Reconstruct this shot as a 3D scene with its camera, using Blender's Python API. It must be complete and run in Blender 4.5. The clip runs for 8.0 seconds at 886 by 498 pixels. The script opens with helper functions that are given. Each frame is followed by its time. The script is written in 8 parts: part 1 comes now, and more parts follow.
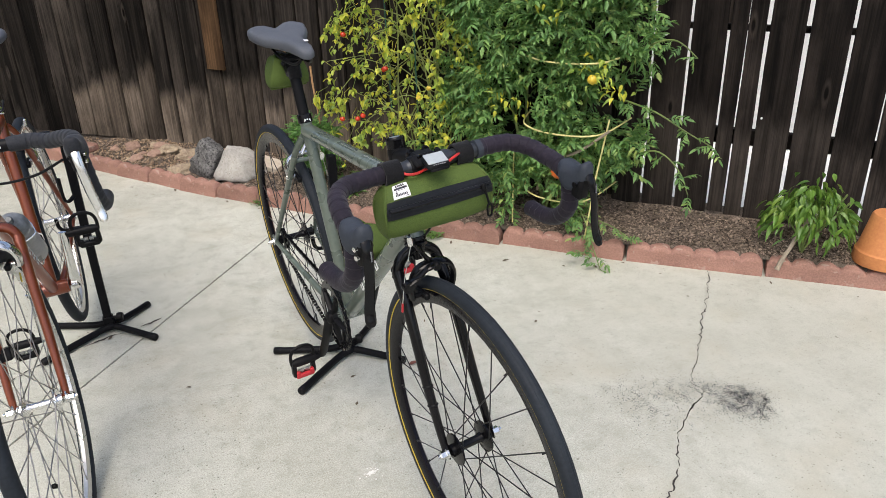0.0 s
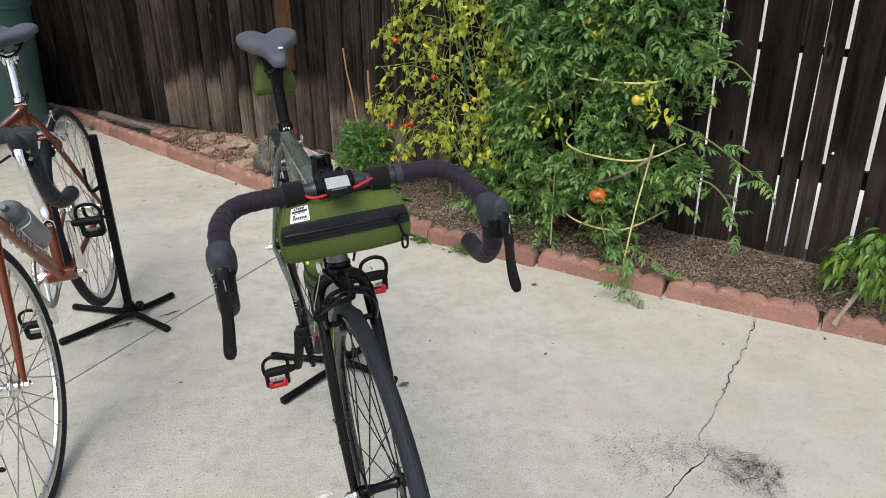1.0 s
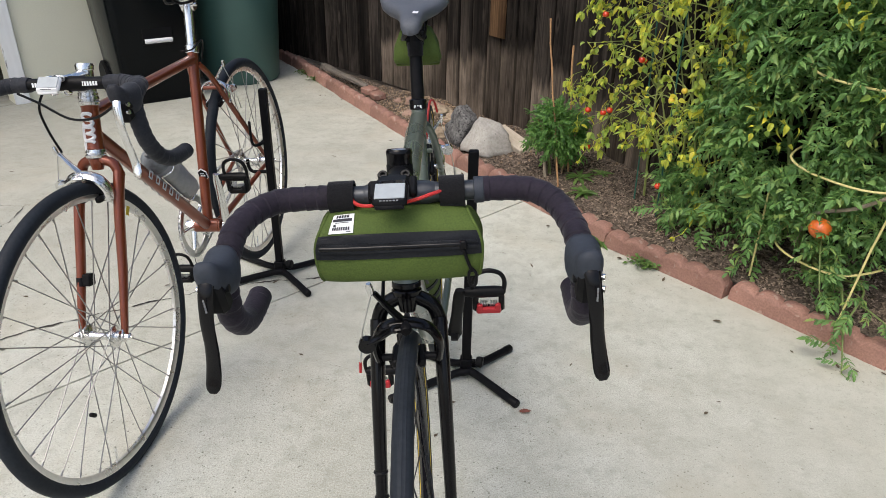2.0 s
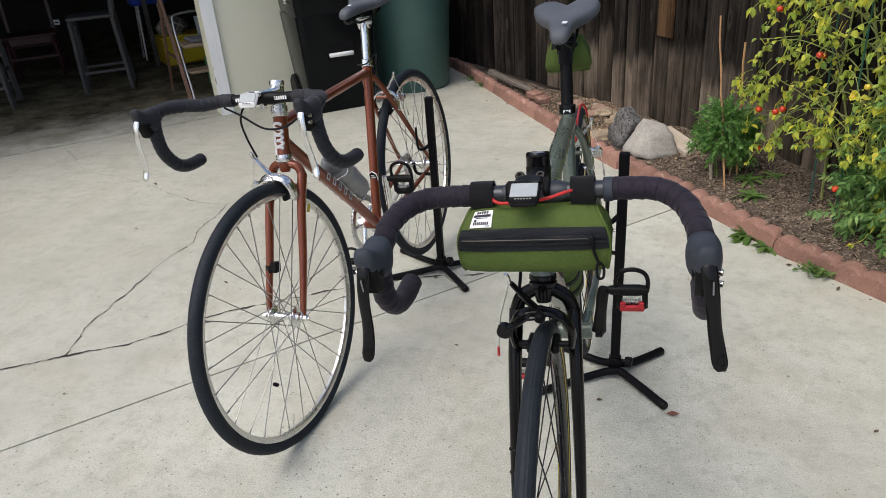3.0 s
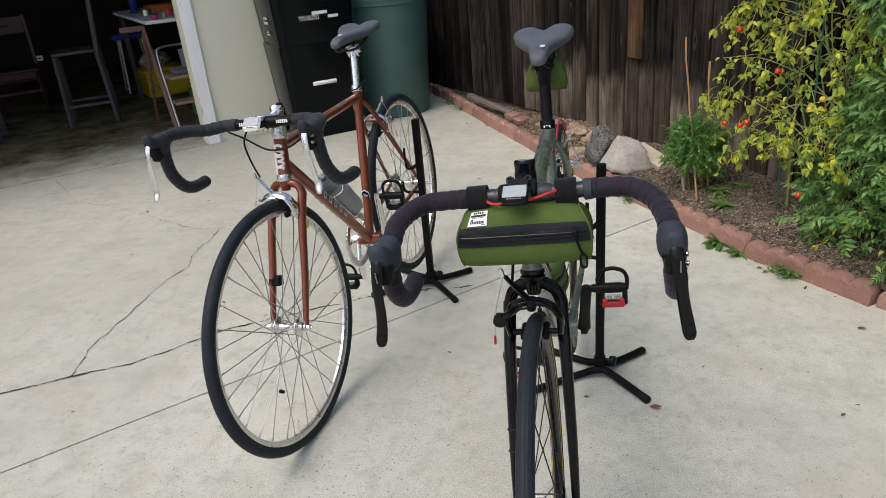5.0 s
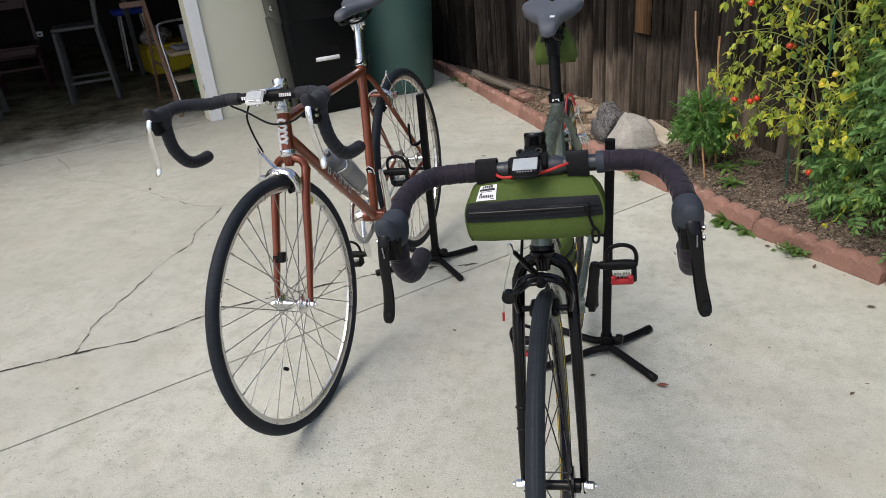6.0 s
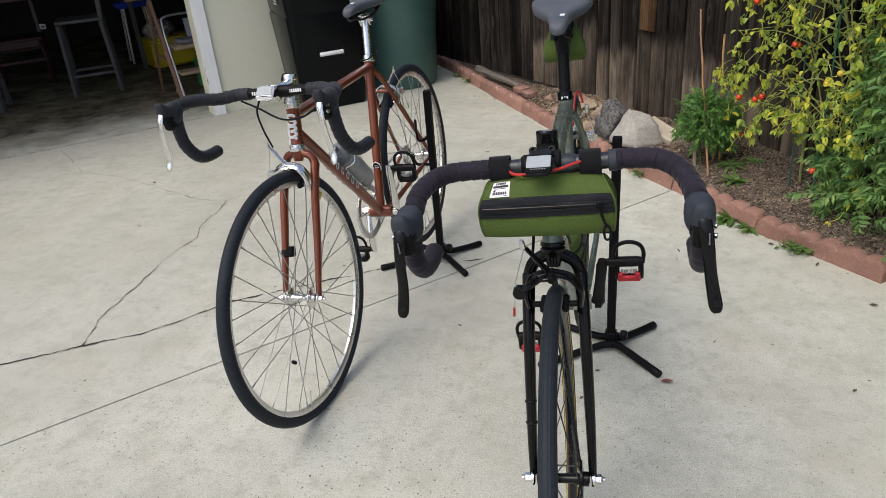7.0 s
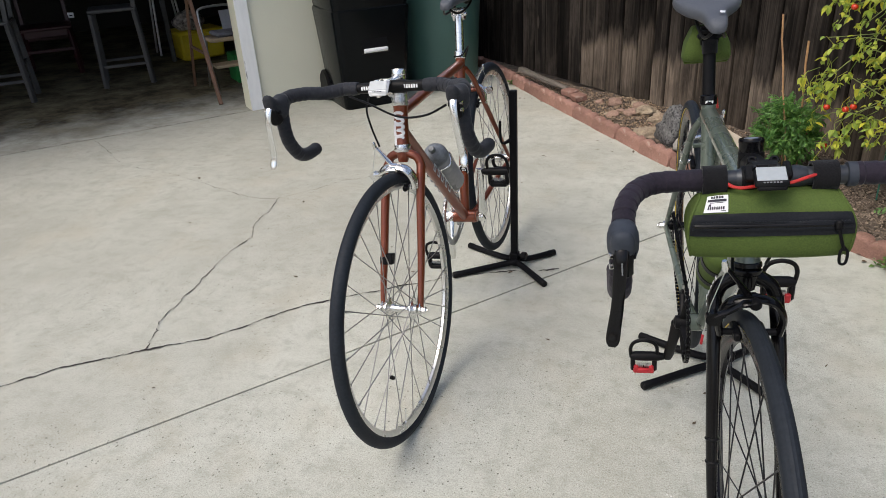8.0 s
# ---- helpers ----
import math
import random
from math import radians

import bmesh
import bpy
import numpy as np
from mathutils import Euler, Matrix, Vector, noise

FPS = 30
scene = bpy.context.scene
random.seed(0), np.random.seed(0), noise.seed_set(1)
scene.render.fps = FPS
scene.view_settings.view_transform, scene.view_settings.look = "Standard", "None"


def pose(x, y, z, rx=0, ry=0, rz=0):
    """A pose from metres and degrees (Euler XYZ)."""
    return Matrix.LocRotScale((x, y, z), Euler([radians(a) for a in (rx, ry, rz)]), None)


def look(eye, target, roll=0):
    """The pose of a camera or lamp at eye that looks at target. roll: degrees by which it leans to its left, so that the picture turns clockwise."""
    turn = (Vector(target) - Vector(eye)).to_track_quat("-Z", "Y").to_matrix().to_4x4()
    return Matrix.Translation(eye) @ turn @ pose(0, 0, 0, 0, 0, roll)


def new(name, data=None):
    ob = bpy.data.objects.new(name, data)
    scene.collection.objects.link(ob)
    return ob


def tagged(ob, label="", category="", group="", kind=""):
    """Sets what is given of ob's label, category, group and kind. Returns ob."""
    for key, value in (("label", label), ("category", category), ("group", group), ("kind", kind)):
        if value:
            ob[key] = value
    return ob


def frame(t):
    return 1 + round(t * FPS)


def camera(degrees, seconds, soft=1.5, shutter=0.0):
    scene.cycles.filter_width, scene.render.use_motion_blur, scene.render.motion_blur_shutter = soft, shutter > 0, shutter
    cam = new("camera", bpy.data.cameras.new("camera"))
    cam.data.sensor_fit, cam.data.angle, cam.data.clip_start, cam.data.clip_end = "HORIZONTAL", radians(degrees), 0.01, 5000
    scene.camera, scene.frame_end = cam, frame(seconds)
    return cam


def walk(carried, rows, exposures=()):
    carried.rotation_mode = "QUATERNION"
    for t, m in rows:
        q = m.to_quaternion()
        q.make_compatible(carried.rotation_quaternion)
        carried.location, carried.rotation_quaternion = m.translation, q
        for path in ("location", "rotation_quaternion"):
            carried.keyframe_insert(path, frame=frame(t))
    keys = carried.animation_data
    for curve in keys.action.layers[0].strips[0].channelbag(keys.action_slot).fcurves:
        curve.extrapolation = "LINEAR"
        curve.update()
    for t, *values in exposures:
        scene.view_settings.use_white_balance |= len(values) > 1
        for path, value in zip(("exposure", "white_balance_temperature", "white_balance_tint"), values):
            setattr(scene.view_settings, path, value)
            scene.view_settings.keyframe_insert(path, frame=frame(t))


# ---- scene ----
cam = camera(64.7, 8.0, soft=0.7)
PATH = [
    (0, (-0.502, -0.984, 1.283), (0.285, 0.652, 0.444), -1.1),
    (0.2, (-0.45, -1.001, 1.274), (0.347, 0.615, 0.407), -1.7),
    (0.5, (-0.319, -1.028, 1.273), (0.346, 0.641, 0.397), 1.6),
    (0.8, (-0.203, -1.028, 1.279), (0.304, 0.713, 0.435), 2.4),
    (1, (-0.146, -1.004, 1.284), (0.349, 0.749, 0.459), -0.2),
    (1.2, (-0.086, -0.947, 1.275), (0.417, 0.807, 0.456), -0.0),
    (1.5, (-0.017, -0.845, 1.277), (0.479, 0.902, 0.439), 3.8),
    (1.8, (0.045, -0.768, 1.263), (0.237, 1.019, 0.385), 1.7),
    (2, (0.092, -0.74, 1.248), (-0.021, 1.042, 0.347), 1.0),
    (2.2, (0.157, -0.735, 1.247), (-0.223, 1.0, 0.327), 0.7),
    (3.3, (0.149, -0.87, 1.288), (-0.436, 0.833, 0.418), -4.4),
    (3.5, (0.149, -0.896, 1.289), (-0.412, 0.821, 0.431), -3.7),
    (4, (0.171, -0.943, 1.291), (-0.363, 0.797, 0.463), -5.2),
    (4.2, (0.177, -0.957, 1.297), (-0.338, 0.797, 0.486), -5.6),
    (5.5, (0.146, -0.954, 1.294), (-0.395, 0.777, 0.452), -5.3),
    (6, (0.144, -0.94, 1.28), (-0.394, 0.777, 0.407), -5.4),
    (6.5, (0.142, -0.954, 1.288), (-0.395, 0.759, 0.408), -5.8),
    (7, (0.127, -0.958, 1.289), (-0.409, 0.753, 0.404), -5.0),
    (7.5, (0.038, -0.98, 1.299), (-0.512, 0.733, 0.426), -5.5),
    (7.8, (-0.097, -0.944, 1.289), (-0.645, 0.769, 0.414), -5.3),
    (8, (-0.184, -0.915, 1.271), (-0.72, 0.798, 0.389), -3.4),
]
walk(cam, [(t, look(eye, target, roll)) for t, eye, target, roll in PATH],
     exposures=[(0, 0.33), (0.5, 0.12), (1, 0.16), (1.5, 0.16), (2.0, 0.18), (3.3, 0.05), (8, 0.05)])

# ---- world and light ----
world = bpy.data.worlds.new("sky")
scene.world = world
world.use_nodes = True
wn = world.node_tree
sky = wn.nodes.new("ShaderNodeTexSky")
sky.sky_type = "NISHITA"
sky.sun_disc = False
SUN_EL, SUN_AZ = radians(58), radians(215)
sky.sun_elevation, sky.sun_rotation = SUN_EL, SUN_AZ
sky.air_density, sky.dust_density, sky.ozone_density = 1.0, 4.0, 0.6
wn.links.new(sky.outputs[0], wn.nodes["Background"].inputs[0])
wn.nodes["Background"].inputs[1].default_value = 0.185
sun_data = bpy.data.lights.new("sun", "SUN")
sun_data.energy, sun_data.angle, sun_data.color = 1.1, radians(38), (1.0, 0.985, 0.95)
sun = new("sun", sun_data)
sun.matrix_world = look((math.sin(SUN_AZ) * math.cos(SUN_EL) * 30, math.cos(SUN_AZ) * math.cos(SUN_EL) * 30, math.sin(SUN_EL) * 30), (0, 0, 0))

# ---- building tools ----
rng = random.Random(7)


class Shape:
    """Collects vertices and faces of one mesh."""

    def __init__(self):
        self.v, self.f = [], []

    def add(self, verts, faces):
        n = len(self.v)
        self.v += [tuple(p) for p in verts]
        self.f += [tuple(i + n for i in face) for face in faces]
        return self

    def loft(self, rings, caps=True, loop=False):
        n, k = len(rings[0]), len(rings)
        verts = [p for ring in rings for p in ring]
        faces = []
        for i in range(k if loop else k - 1):
            a, b = i * n, ((i + 1) % k) * n
            faces += [(a + j, a + (j + 1) % n, b + (j + 1) % n, b + j) for j in range(n)]
        if caps and not loop:
            faces += [tuple(reversed(range(n))), tuple(range((k - 1) * n, k * n))]
        return self.add(verts, faces)

    def tube(self, pts, r, seg=10, caps=True, flat=1.0, up=None):
        """A tube along points; r is one radius or one for each point; flat squeezes it across up."""
        pts = [Vector(p) for p in pts]
        rs = list(r) if hasattr(r, "__len__") else [r] * len(pts)
        t0 = (pts[1] - pts[0]).normalized()
        side = Vector(up).cross(t0) if up else t0.orthogonal()
        side = side.normalized()
        rings = []
        for i, p in enumerate(pts):
            t = (pts[min(i + 1, len(pts) - 1)] - pts[max(i - 1, 0)]).normalized()
            side = (side - t * side.dot(t)).normalized()
            other = t.cross(side)
            rings.append([p + rs[i] * (math.cos(a) * side * flat + math.sin(a) * other) for a in (2 * math.pi * j / seg for j in range(seg))])
        return self.loft(rings, caps)

    def lathe(self, profile, centre, axis, seg=24, loop=False, caps=True):
        """Turns a profile of (radius, along) about an axis through centre."""
        axis = Vector(axis).normalized()
        a = axis.orthogonal().normalized()
        b = axis.cross(a)
        centre = Vector(centre)
        rings = [[centre + axis * h + r * (math.cos(t) * a + math.sin(t) * b) for t in (2 * math.pi * j / seg for j in range(seg))] for r, h in profile]
        return self.loft(rings, caps, loop)

    def box(self, size, m=None, bevel=0.0, at=(0, 0, 0)):
        """A box of that size with chamfered edges."""
        m = m or Matrix.Translation(at)
        hx, hy, hz = (s / 2 for s in size)
        if bevel <= 0:
            c = [(x, y, z) for z in (-hz, hz) for y in (-hy, hy) for x in (-hx, hx)]
            return self.add([m @ Vector(p) for p in c], [(0, 2, 3, 1), (4, 5, 7, 6), (0, 1, 5, 4), (2, 6, 7, 3), (0, 4, 6, 2), (1, 3, 7, 5)])
        b = min(bevel, hx * 0.98, hy * 0.98, hz * 0.98)
        verts, index = [], {}
        for sx in (-1, 1):
            for sy in (-1, 1):
                for sz in (-1, 1):
                    for k in range(3):
                        p = [sx * (hx - b), sy * (hy - b), sz * (hz - b)]
                        p[k] += (sx, sy, sz)[k] * b
                        index[sx, sy, sz, k] = len(verts)
                        verts.append(m @ Vector(p))
        faces = []
        for k in range(3):
            u, w = (k + 1) % 3, (k + 2) % 3
            for s in (-1, 1):
                ring = []
                for a, c in ((-1, -1), (1, -1), (1, 1), (-1, 1)):
                    sg = [0, 0, 0]
                    sg[k], sg[u], sg[w] = s, a, c
                    ring.append(index[(*sg, k)])
                faces.append(tuple(ring if s > 0 else reversed(ring)))
            for a in (-1, 1):
                for c in (-1, 1):
                    lo, hi = [0, 0, 0], [0, 0, 0]
                    lo[u] = hi[u] = a
                    lo[w] = hi[w] = c
                    lo[k], hi[k] = -1, 1
                    q = (index[(*lo, u)], index[(*hi, u)], index[(*hi, w)], index[(*lo, w)])
                    faces.append(q if a * c < 0 else tuple(reversed(q)))
        for sx in (-1, 1):
            for sy in (-1, 1):
                for sz in (-1, 1):
                    q = tuple(index[sx, sy, sz, k] for k in range(3))
                    faces.append(q if sx * sy * sz > 0 else tuple(reversed(q)))
        return self.add(verts, faces)

    def moved(self, m):
        self.v = [tuple(m @ Vector(p)) for p in self.v]
        return self

    def mesh(self, name, material, angle=40):
        me = bpy.data.meshes.new(name)
        me.from_pydata(self.v, [], self.f)
        me.update()
        if angle:
            me.polygons.foreach_set("use_smooth", [True] * len(me.polygons))
            me.set_sharp_from_angle(angle=radians(angle))
        if material:
            me.materials.append(material)
        return me


def part(name, shape, material, parent=None, label="", angle=40):
    """Links a shape (or a ready mesh) as one mesh object under a thing or a part."""
    me = shape.mesh(name, material, angle) if isinstance(shape, Shape) else shape
    ob = new(name, me)
    ob.parent = parent
    if label:
        ob["label"] = label
    return ob


def empty(name, m, label, category, group=""):
    ob = new(name)
    ob.empty_display_size = 0.1
    ob.matrix_world = m
    return tagged(ob, label, category, group)


def curve(pts, n=6):
    """Points along a smooth line through pts."""
    pts = [Vector(p) for p in pts]
    out = []
    for i in range(len(pts) - 1):
        p0, p1, p2, p3 = pts[max(i - 1, 0)], pts[i], pts[i + 1], pts[min(i + 2, len(pts) - 1)]
        for k in range(n):
            t = k / n
            out.append(0.5 * ((2 * p1) + (p2 - p0) * t + (2 * p0 - 5 * p1 + 4 * p2 - p3) * t * t + (3 * p1 - p0 - 3 * p2 + p3) * t ** 3))
    return out + [pts[-1]]


def lerp(a, b, t):
    return a + (b - a) * t


def writing(name, words, height, m, material, parent=None):
    """Raised letters in the built-in font."""
    cu = bpy.data.curves.new(name, "FONT")
    cu.body, cu.size, cu.extrude, cu.align_x, cu.align_y = words, height, 0.0006, "CENTER", "CENTER"
    ob = new(name + "_text", cu)
    me = bpy.data.meshes.new_from_object(ob.evaluated_get(bpy.context.evaluated_depsgraph_get()))
    bpy.data.objects.remove(ob)
    me.transform(m)
    me.materials.clear()
    me.materials.append(material)
    return part(name, me, material, parent)


# ---- materials ----
def rgb(c):
    return (*c, 1.0)


def mat(name, base, second=None, rough=0.5, metal=0.0, big=3.0, fine=90.0, bump=0.0, bump_scale=None, vary=0.0, coat=0.0, spots=None, stretch=(1, 1, 1), mix=0.5, sheen=0.0, spec=0.5, island=0.0):
    """A surface with stains at a large scale, grain at a fine one, relief and a chance shift from piece to piece."""
    m = bpy.data.materials.new(name)
    m.use_nodes = True
    nt = m.node_tree
    bsdf = nt.nodes["Principled BSDF"]
    node = lambda kind: nt.nodes.new("ShaderNode" + kind)
    link = nt.links.new
    second = second or tuple(v * 0.75 for v in base)
    co = node("TexCoord")
    mp = node("Mapping")
    mp.inputs["Scale"].default_value = stretch
    link(co.outputs["Object"], mp.inputs[0])
    n1, n2 = node("TexNoise"), node("TexNoise")
    for n, s, d in ((n1, big, 4), (n2, fine, 3)):
        n.inputs["Scale"].default_value, n.inputs["Detail"].default_value = s, d
        link(mp.outputs[0], n.inputs["Vector"])
    add = node("Math")
    add.operation = "MULTIPLY_ADD"
    link(n2.outputs[0], add.inputs[0])
    add.inputs[1].default_value = mix
    sub = node("Math")
    sub.operation = "MULTIPLY"
    link(n1.outputs[0], sub.inputs[0])
    sub.inputs[1].default_value = 1 - mix
    link(sub.outputs[0], add.inputs[2])
    ramp = node("ValToRGB")
    ramp.color_ramp.elements[0].position, ramp.color_ramp.elements[1].position = 0.36, 0.64
    ramp.color_ramp.elements[0].color, ramp.color_ramp.elements[1].color = rgb(second), rgb(base)
    link(add.outputs[0], ramp.inputs[0])
    colour = ramp.outputs[0]
    if spots:
        n3 = node("TexNoise")
        n3.inputs["Scale"].default_value, n3.inputs["Detail"].default_value = spots[1], 2
        link(mp.outputs[0], n3.inputs["Vector"])
        r3 = node("ValToRGB")
        r3.color_ramp.elements[0].position, r3.color_ramp.elements[1].position = spots[2], spots[2] + 0.05
        link(n3.outputs[0], r3.inputs[0])
        mx = node("Mix")
        mx.data_type = "RGBA"
        link(r3.outputs[0], mx.inputs[0])
        link(colour, mx.inputs[6])
        mx.inputs[7].default_value = rgb(spots[0])
        colour = mx.outputs[2]
    if vary or island:
        info = node("NewGeometry" if island else "ObjectInfo")
        vary = vary or island
        mr = node("MapRange")
        mr.inputs["To Min"].default_value, mr.inputs["To Max"].default_value = 1 - vary, 1 + vary
        link(info.outputs["Random Per Island" if island else "Random"], mr.inputs[0])
        hs = node("HueSaturation")
        link(mr.outputs[0], hs.inputs["Value"])
        link(colour, hs.inputs["Color"])
        colour = hs.outputs[0]
    link(colour, bsdf.inputs["Base Color"])
    rr = node("MapRange")
    rr.inputs["To Min"].default_value, rr.inputs["To Max"].default_value = max(rough - 0.1, 0.02), min(rough + 0.1, 1)
    link(n1.outputs[0], rr.inputs[0])
    link(rr.outputs[0], bsdf.inputs["Roughness"])
    bsdf.inputs["Metallic"].default_value = metal
    bsdf.inputs["Specular IOR Level"].default_value = spec
    if coat:
        bsdf.inputs["Coat Weight"].default_value, bsdf.inputs["Coat Roughness"].default_value = coat, 0.08
    if sheen:
        bsdf.inputs["Sheen Weight"].default_value = sheen
    if bump:
        bp = node("Bump")
        bp.inputs["Strength"].default_value, bp.inputs["Distance"].default_value = bump, 0.004
        src = n2
        if bump_scale:
            src = node("TexNoise")
            src.inputs["Scale"].default_value, src.inputs["Detail"].default_value = bump_scale, 5
            link(mp.outputs[0], src.inputs["Vector"])
        link(src.outputs[0], bp.inputs["Height"])
        link(bp.outputs[0], bsdf.inputs["Normal"])
    return m


def node_kit(name):
    """A new material with short ways to add and join nodes."""
    m = bpy.data.materials.new(name)
    m.use_nodes = True
    nt = m.node_tree
    co = nt.nodes.new("ShaderNodeTexCoord")

    def noise_at(scale, detail=3.0, vector=None, rough=0.5):
        n = nt.nodes.new("ShaderNodeTexNoise")
        n.inputs["Scale"].default_value, n.inputs["Detail"].default_value, n.inputs["Roughness"].default_value = scale, detail, rough
        nt.links.new(vector or co.outputs["Object"], n.inputs["Vector"])
        return n.outputs[0]

    def span(src, a, b, lo, hi):
        r = nt.nodes.new("ShaderNodeMapRange")
        for key, v in (("From Min", a), ("From Max", b), ("To Min", lo), ("To Max", hi)):
            r.inputs[key].default_value = v
        nt.links.new(src, r.inputs[0])
        return r.outputs[0]

    def calc(op, a, b):
        n = nt.nodes.new("ShaderNodeMath")
        n.operation = op
        for i, v in enumerate((a, b)):
            if isinstance(v, (int, float)):
                n.inputs[i].default_value = v
            else:
                nt.links.new(v, n.inputs[i])
        return n.outputs[0]

    def blend(fac, a, b, how="MIX"):
        n = nt.nodes.new("ShaderNodeMix")
        n.data_type, n.blend_type = "RGBA", how
        for i, v in ((0, fac), (6, a), (7, b)):
            if isinstance(v, (int, float)):
                n.inputs[i].default_value = v
            elif isinstance(v, tuple):
                n.inputs[i].default_value = rgb(v)
            else:
                nt.links.new(v, n.inputs[i])
        return n.outputs[2]

    def relief(height, strength, distance):
        n = nt.nodes.new("ShaderNodeBump")
        n.inputs["Strength"].default_value, n.inputs["Distance"].default_value = strength, distance
        nt.links.new(height, n.inputs["Height"])
        nt.links.new(n.outputs[0], nt.nodes["Principled BSDF"].inputs["Normal"])

    return m, nt, noise_at, span, calc, blend, relief


def concrete_mat():
    """Worn broom-finished concrete: cement skin, patches where the sand shows, dark pits, faint stains."""
    m, nt, noise_at, span, calc, blend, relief = node_kit("concrete")
    bsdf = nt.nodes["Principled BSDF"]
    broad = noise_at(0.8, 6, rough=0.62)
    patch = noise_at(1.5, 5, rough=0.65)
    smear = noise_at(6.0, 5, rough=0.7)
    sand = noise_at(240, 3, rough=0.8)

    def dots(scale, size, share):
        """Scattered pits: some of the cells of a cell pattern hold one."""
        v, sep, co = nt.nodes.new("ShaderNodeTexVoronoi"), nt.nodes.new("ShaderNodeSeparateColor"), nt.nodes.new("ShaderNodeTexCoord")
        v.inputs["Scale"].default_value = scale
        nt.links.new(co.outputs["Object"], v.inputs["Vector"])
        nt.links.new(v.outputs["Color"], sep.inputs[0])
        return calc("MULTIPLY", span(v.outputs["Distance"], size, size * 0.6, 0, 1), span(sep.outputs[0], 1 - share, 1 - share + 0.05, 0, 1))

    pits = dots(170, 0.36, 0.12)
    grit = dots(105, 0.32, 0.11)
    wear = span(patch, 0.40, 0.58, 0.22, 1.0)
    # the slab along the bed kept its smooth skin, the driveway side lost it
    place, axes = nt.nodes.new("ShaderNodeTexCoord"), nt.nodes.new("ShaderNodeSeparateXYZ")
    nt.links.new(place.outputs["Object"], axes.inputs[0])
    smooth = span(calc("ADD", axes.outputs[0], span(patch, 0.3, 0.7, -0.5, 0.5)), 0.15, 0.95, 1.0, 0.55)
    wear = calc("MULTIPLY", wear, smooth)
    tone = blend(span(broad, 0.36, 0.64, 0, 1), (0.445, 0.450, 0.388), (0.600, 0.612, 0.536))
    tone = blend(span(smear, 0.48, 0.66, 0, 0.62), tone, (0.385, 0.385, 0.322))
    tone = blend(span(smear, 0.46, 0.32, 0, 0.45), tone, (0.62, 0.63, 0.565))
    tone = blend(calc("MULTIPLY", span(sand, 0.50, 0.62, 0, 0.55), smooth), tone, (0.25, 0.245, 0.20))
    tone = blend(calc("MULTIPLY", span(sand, 0.47, 0.36, 0, 0.50), smooth), tone, (0.72, 0.725, 0.66))
    tone = blend(span(noise_at(17, 5, rough=0.75), 0.50, 0.66, 0, 0.55), tone, (0.33, 0.328, 0.272))
    # darker, greyer tone over the bed side
    tone = blend(span(smooth, 1.0, 0.55, 0, 0.5), tone, (0.405, 0.398, 0.335))
    # darker and warmer towards the driveway
    tone = blend(span(calc("ADD", axes.outputs[0], span(broad, 0.3, 0.7, -0.5, 0.5)), 0.2, -1.6, 0, 0.34), tone, (0.34, 0.325, 0.262))
    tone = blend(span(noise_at(62, 4, rough=0.75), 0.54, 0.70, 0, 0.30), tone, (0.27, 0.262, 0.212))
    tone = blend(span(noise_at(3.1, 4, rough=0.6), 0.52, 0.70, 0, 0.42), tone, (0.45, 0.42, 0.33))
    tone = blend(calc("MULTIPLY", calc("MULTIPLY", pits, 0.75), wear), tone, (0.16, 0.155, 0.122))
    tone = blend(calc("MULTIPLY", calc("MULTIPLY", grit, 0.9), wear), tone, (0.12, 0.116, 0.092))
    tone = blend(span(noise_at(38, 2), 0.72, 0.78, 0, 0.7), tone, (0.16, 0.15, 0.12))
    nt.links.new(tone, bsdf.inputs["Base Color"])
    bsdf.inputs["Roughness"].default_value = 0.92
    bsdf.inputs["Specular IOR Level"].default_value = 0.25
    relief(sand, 0.05, 0.0015)
    return m


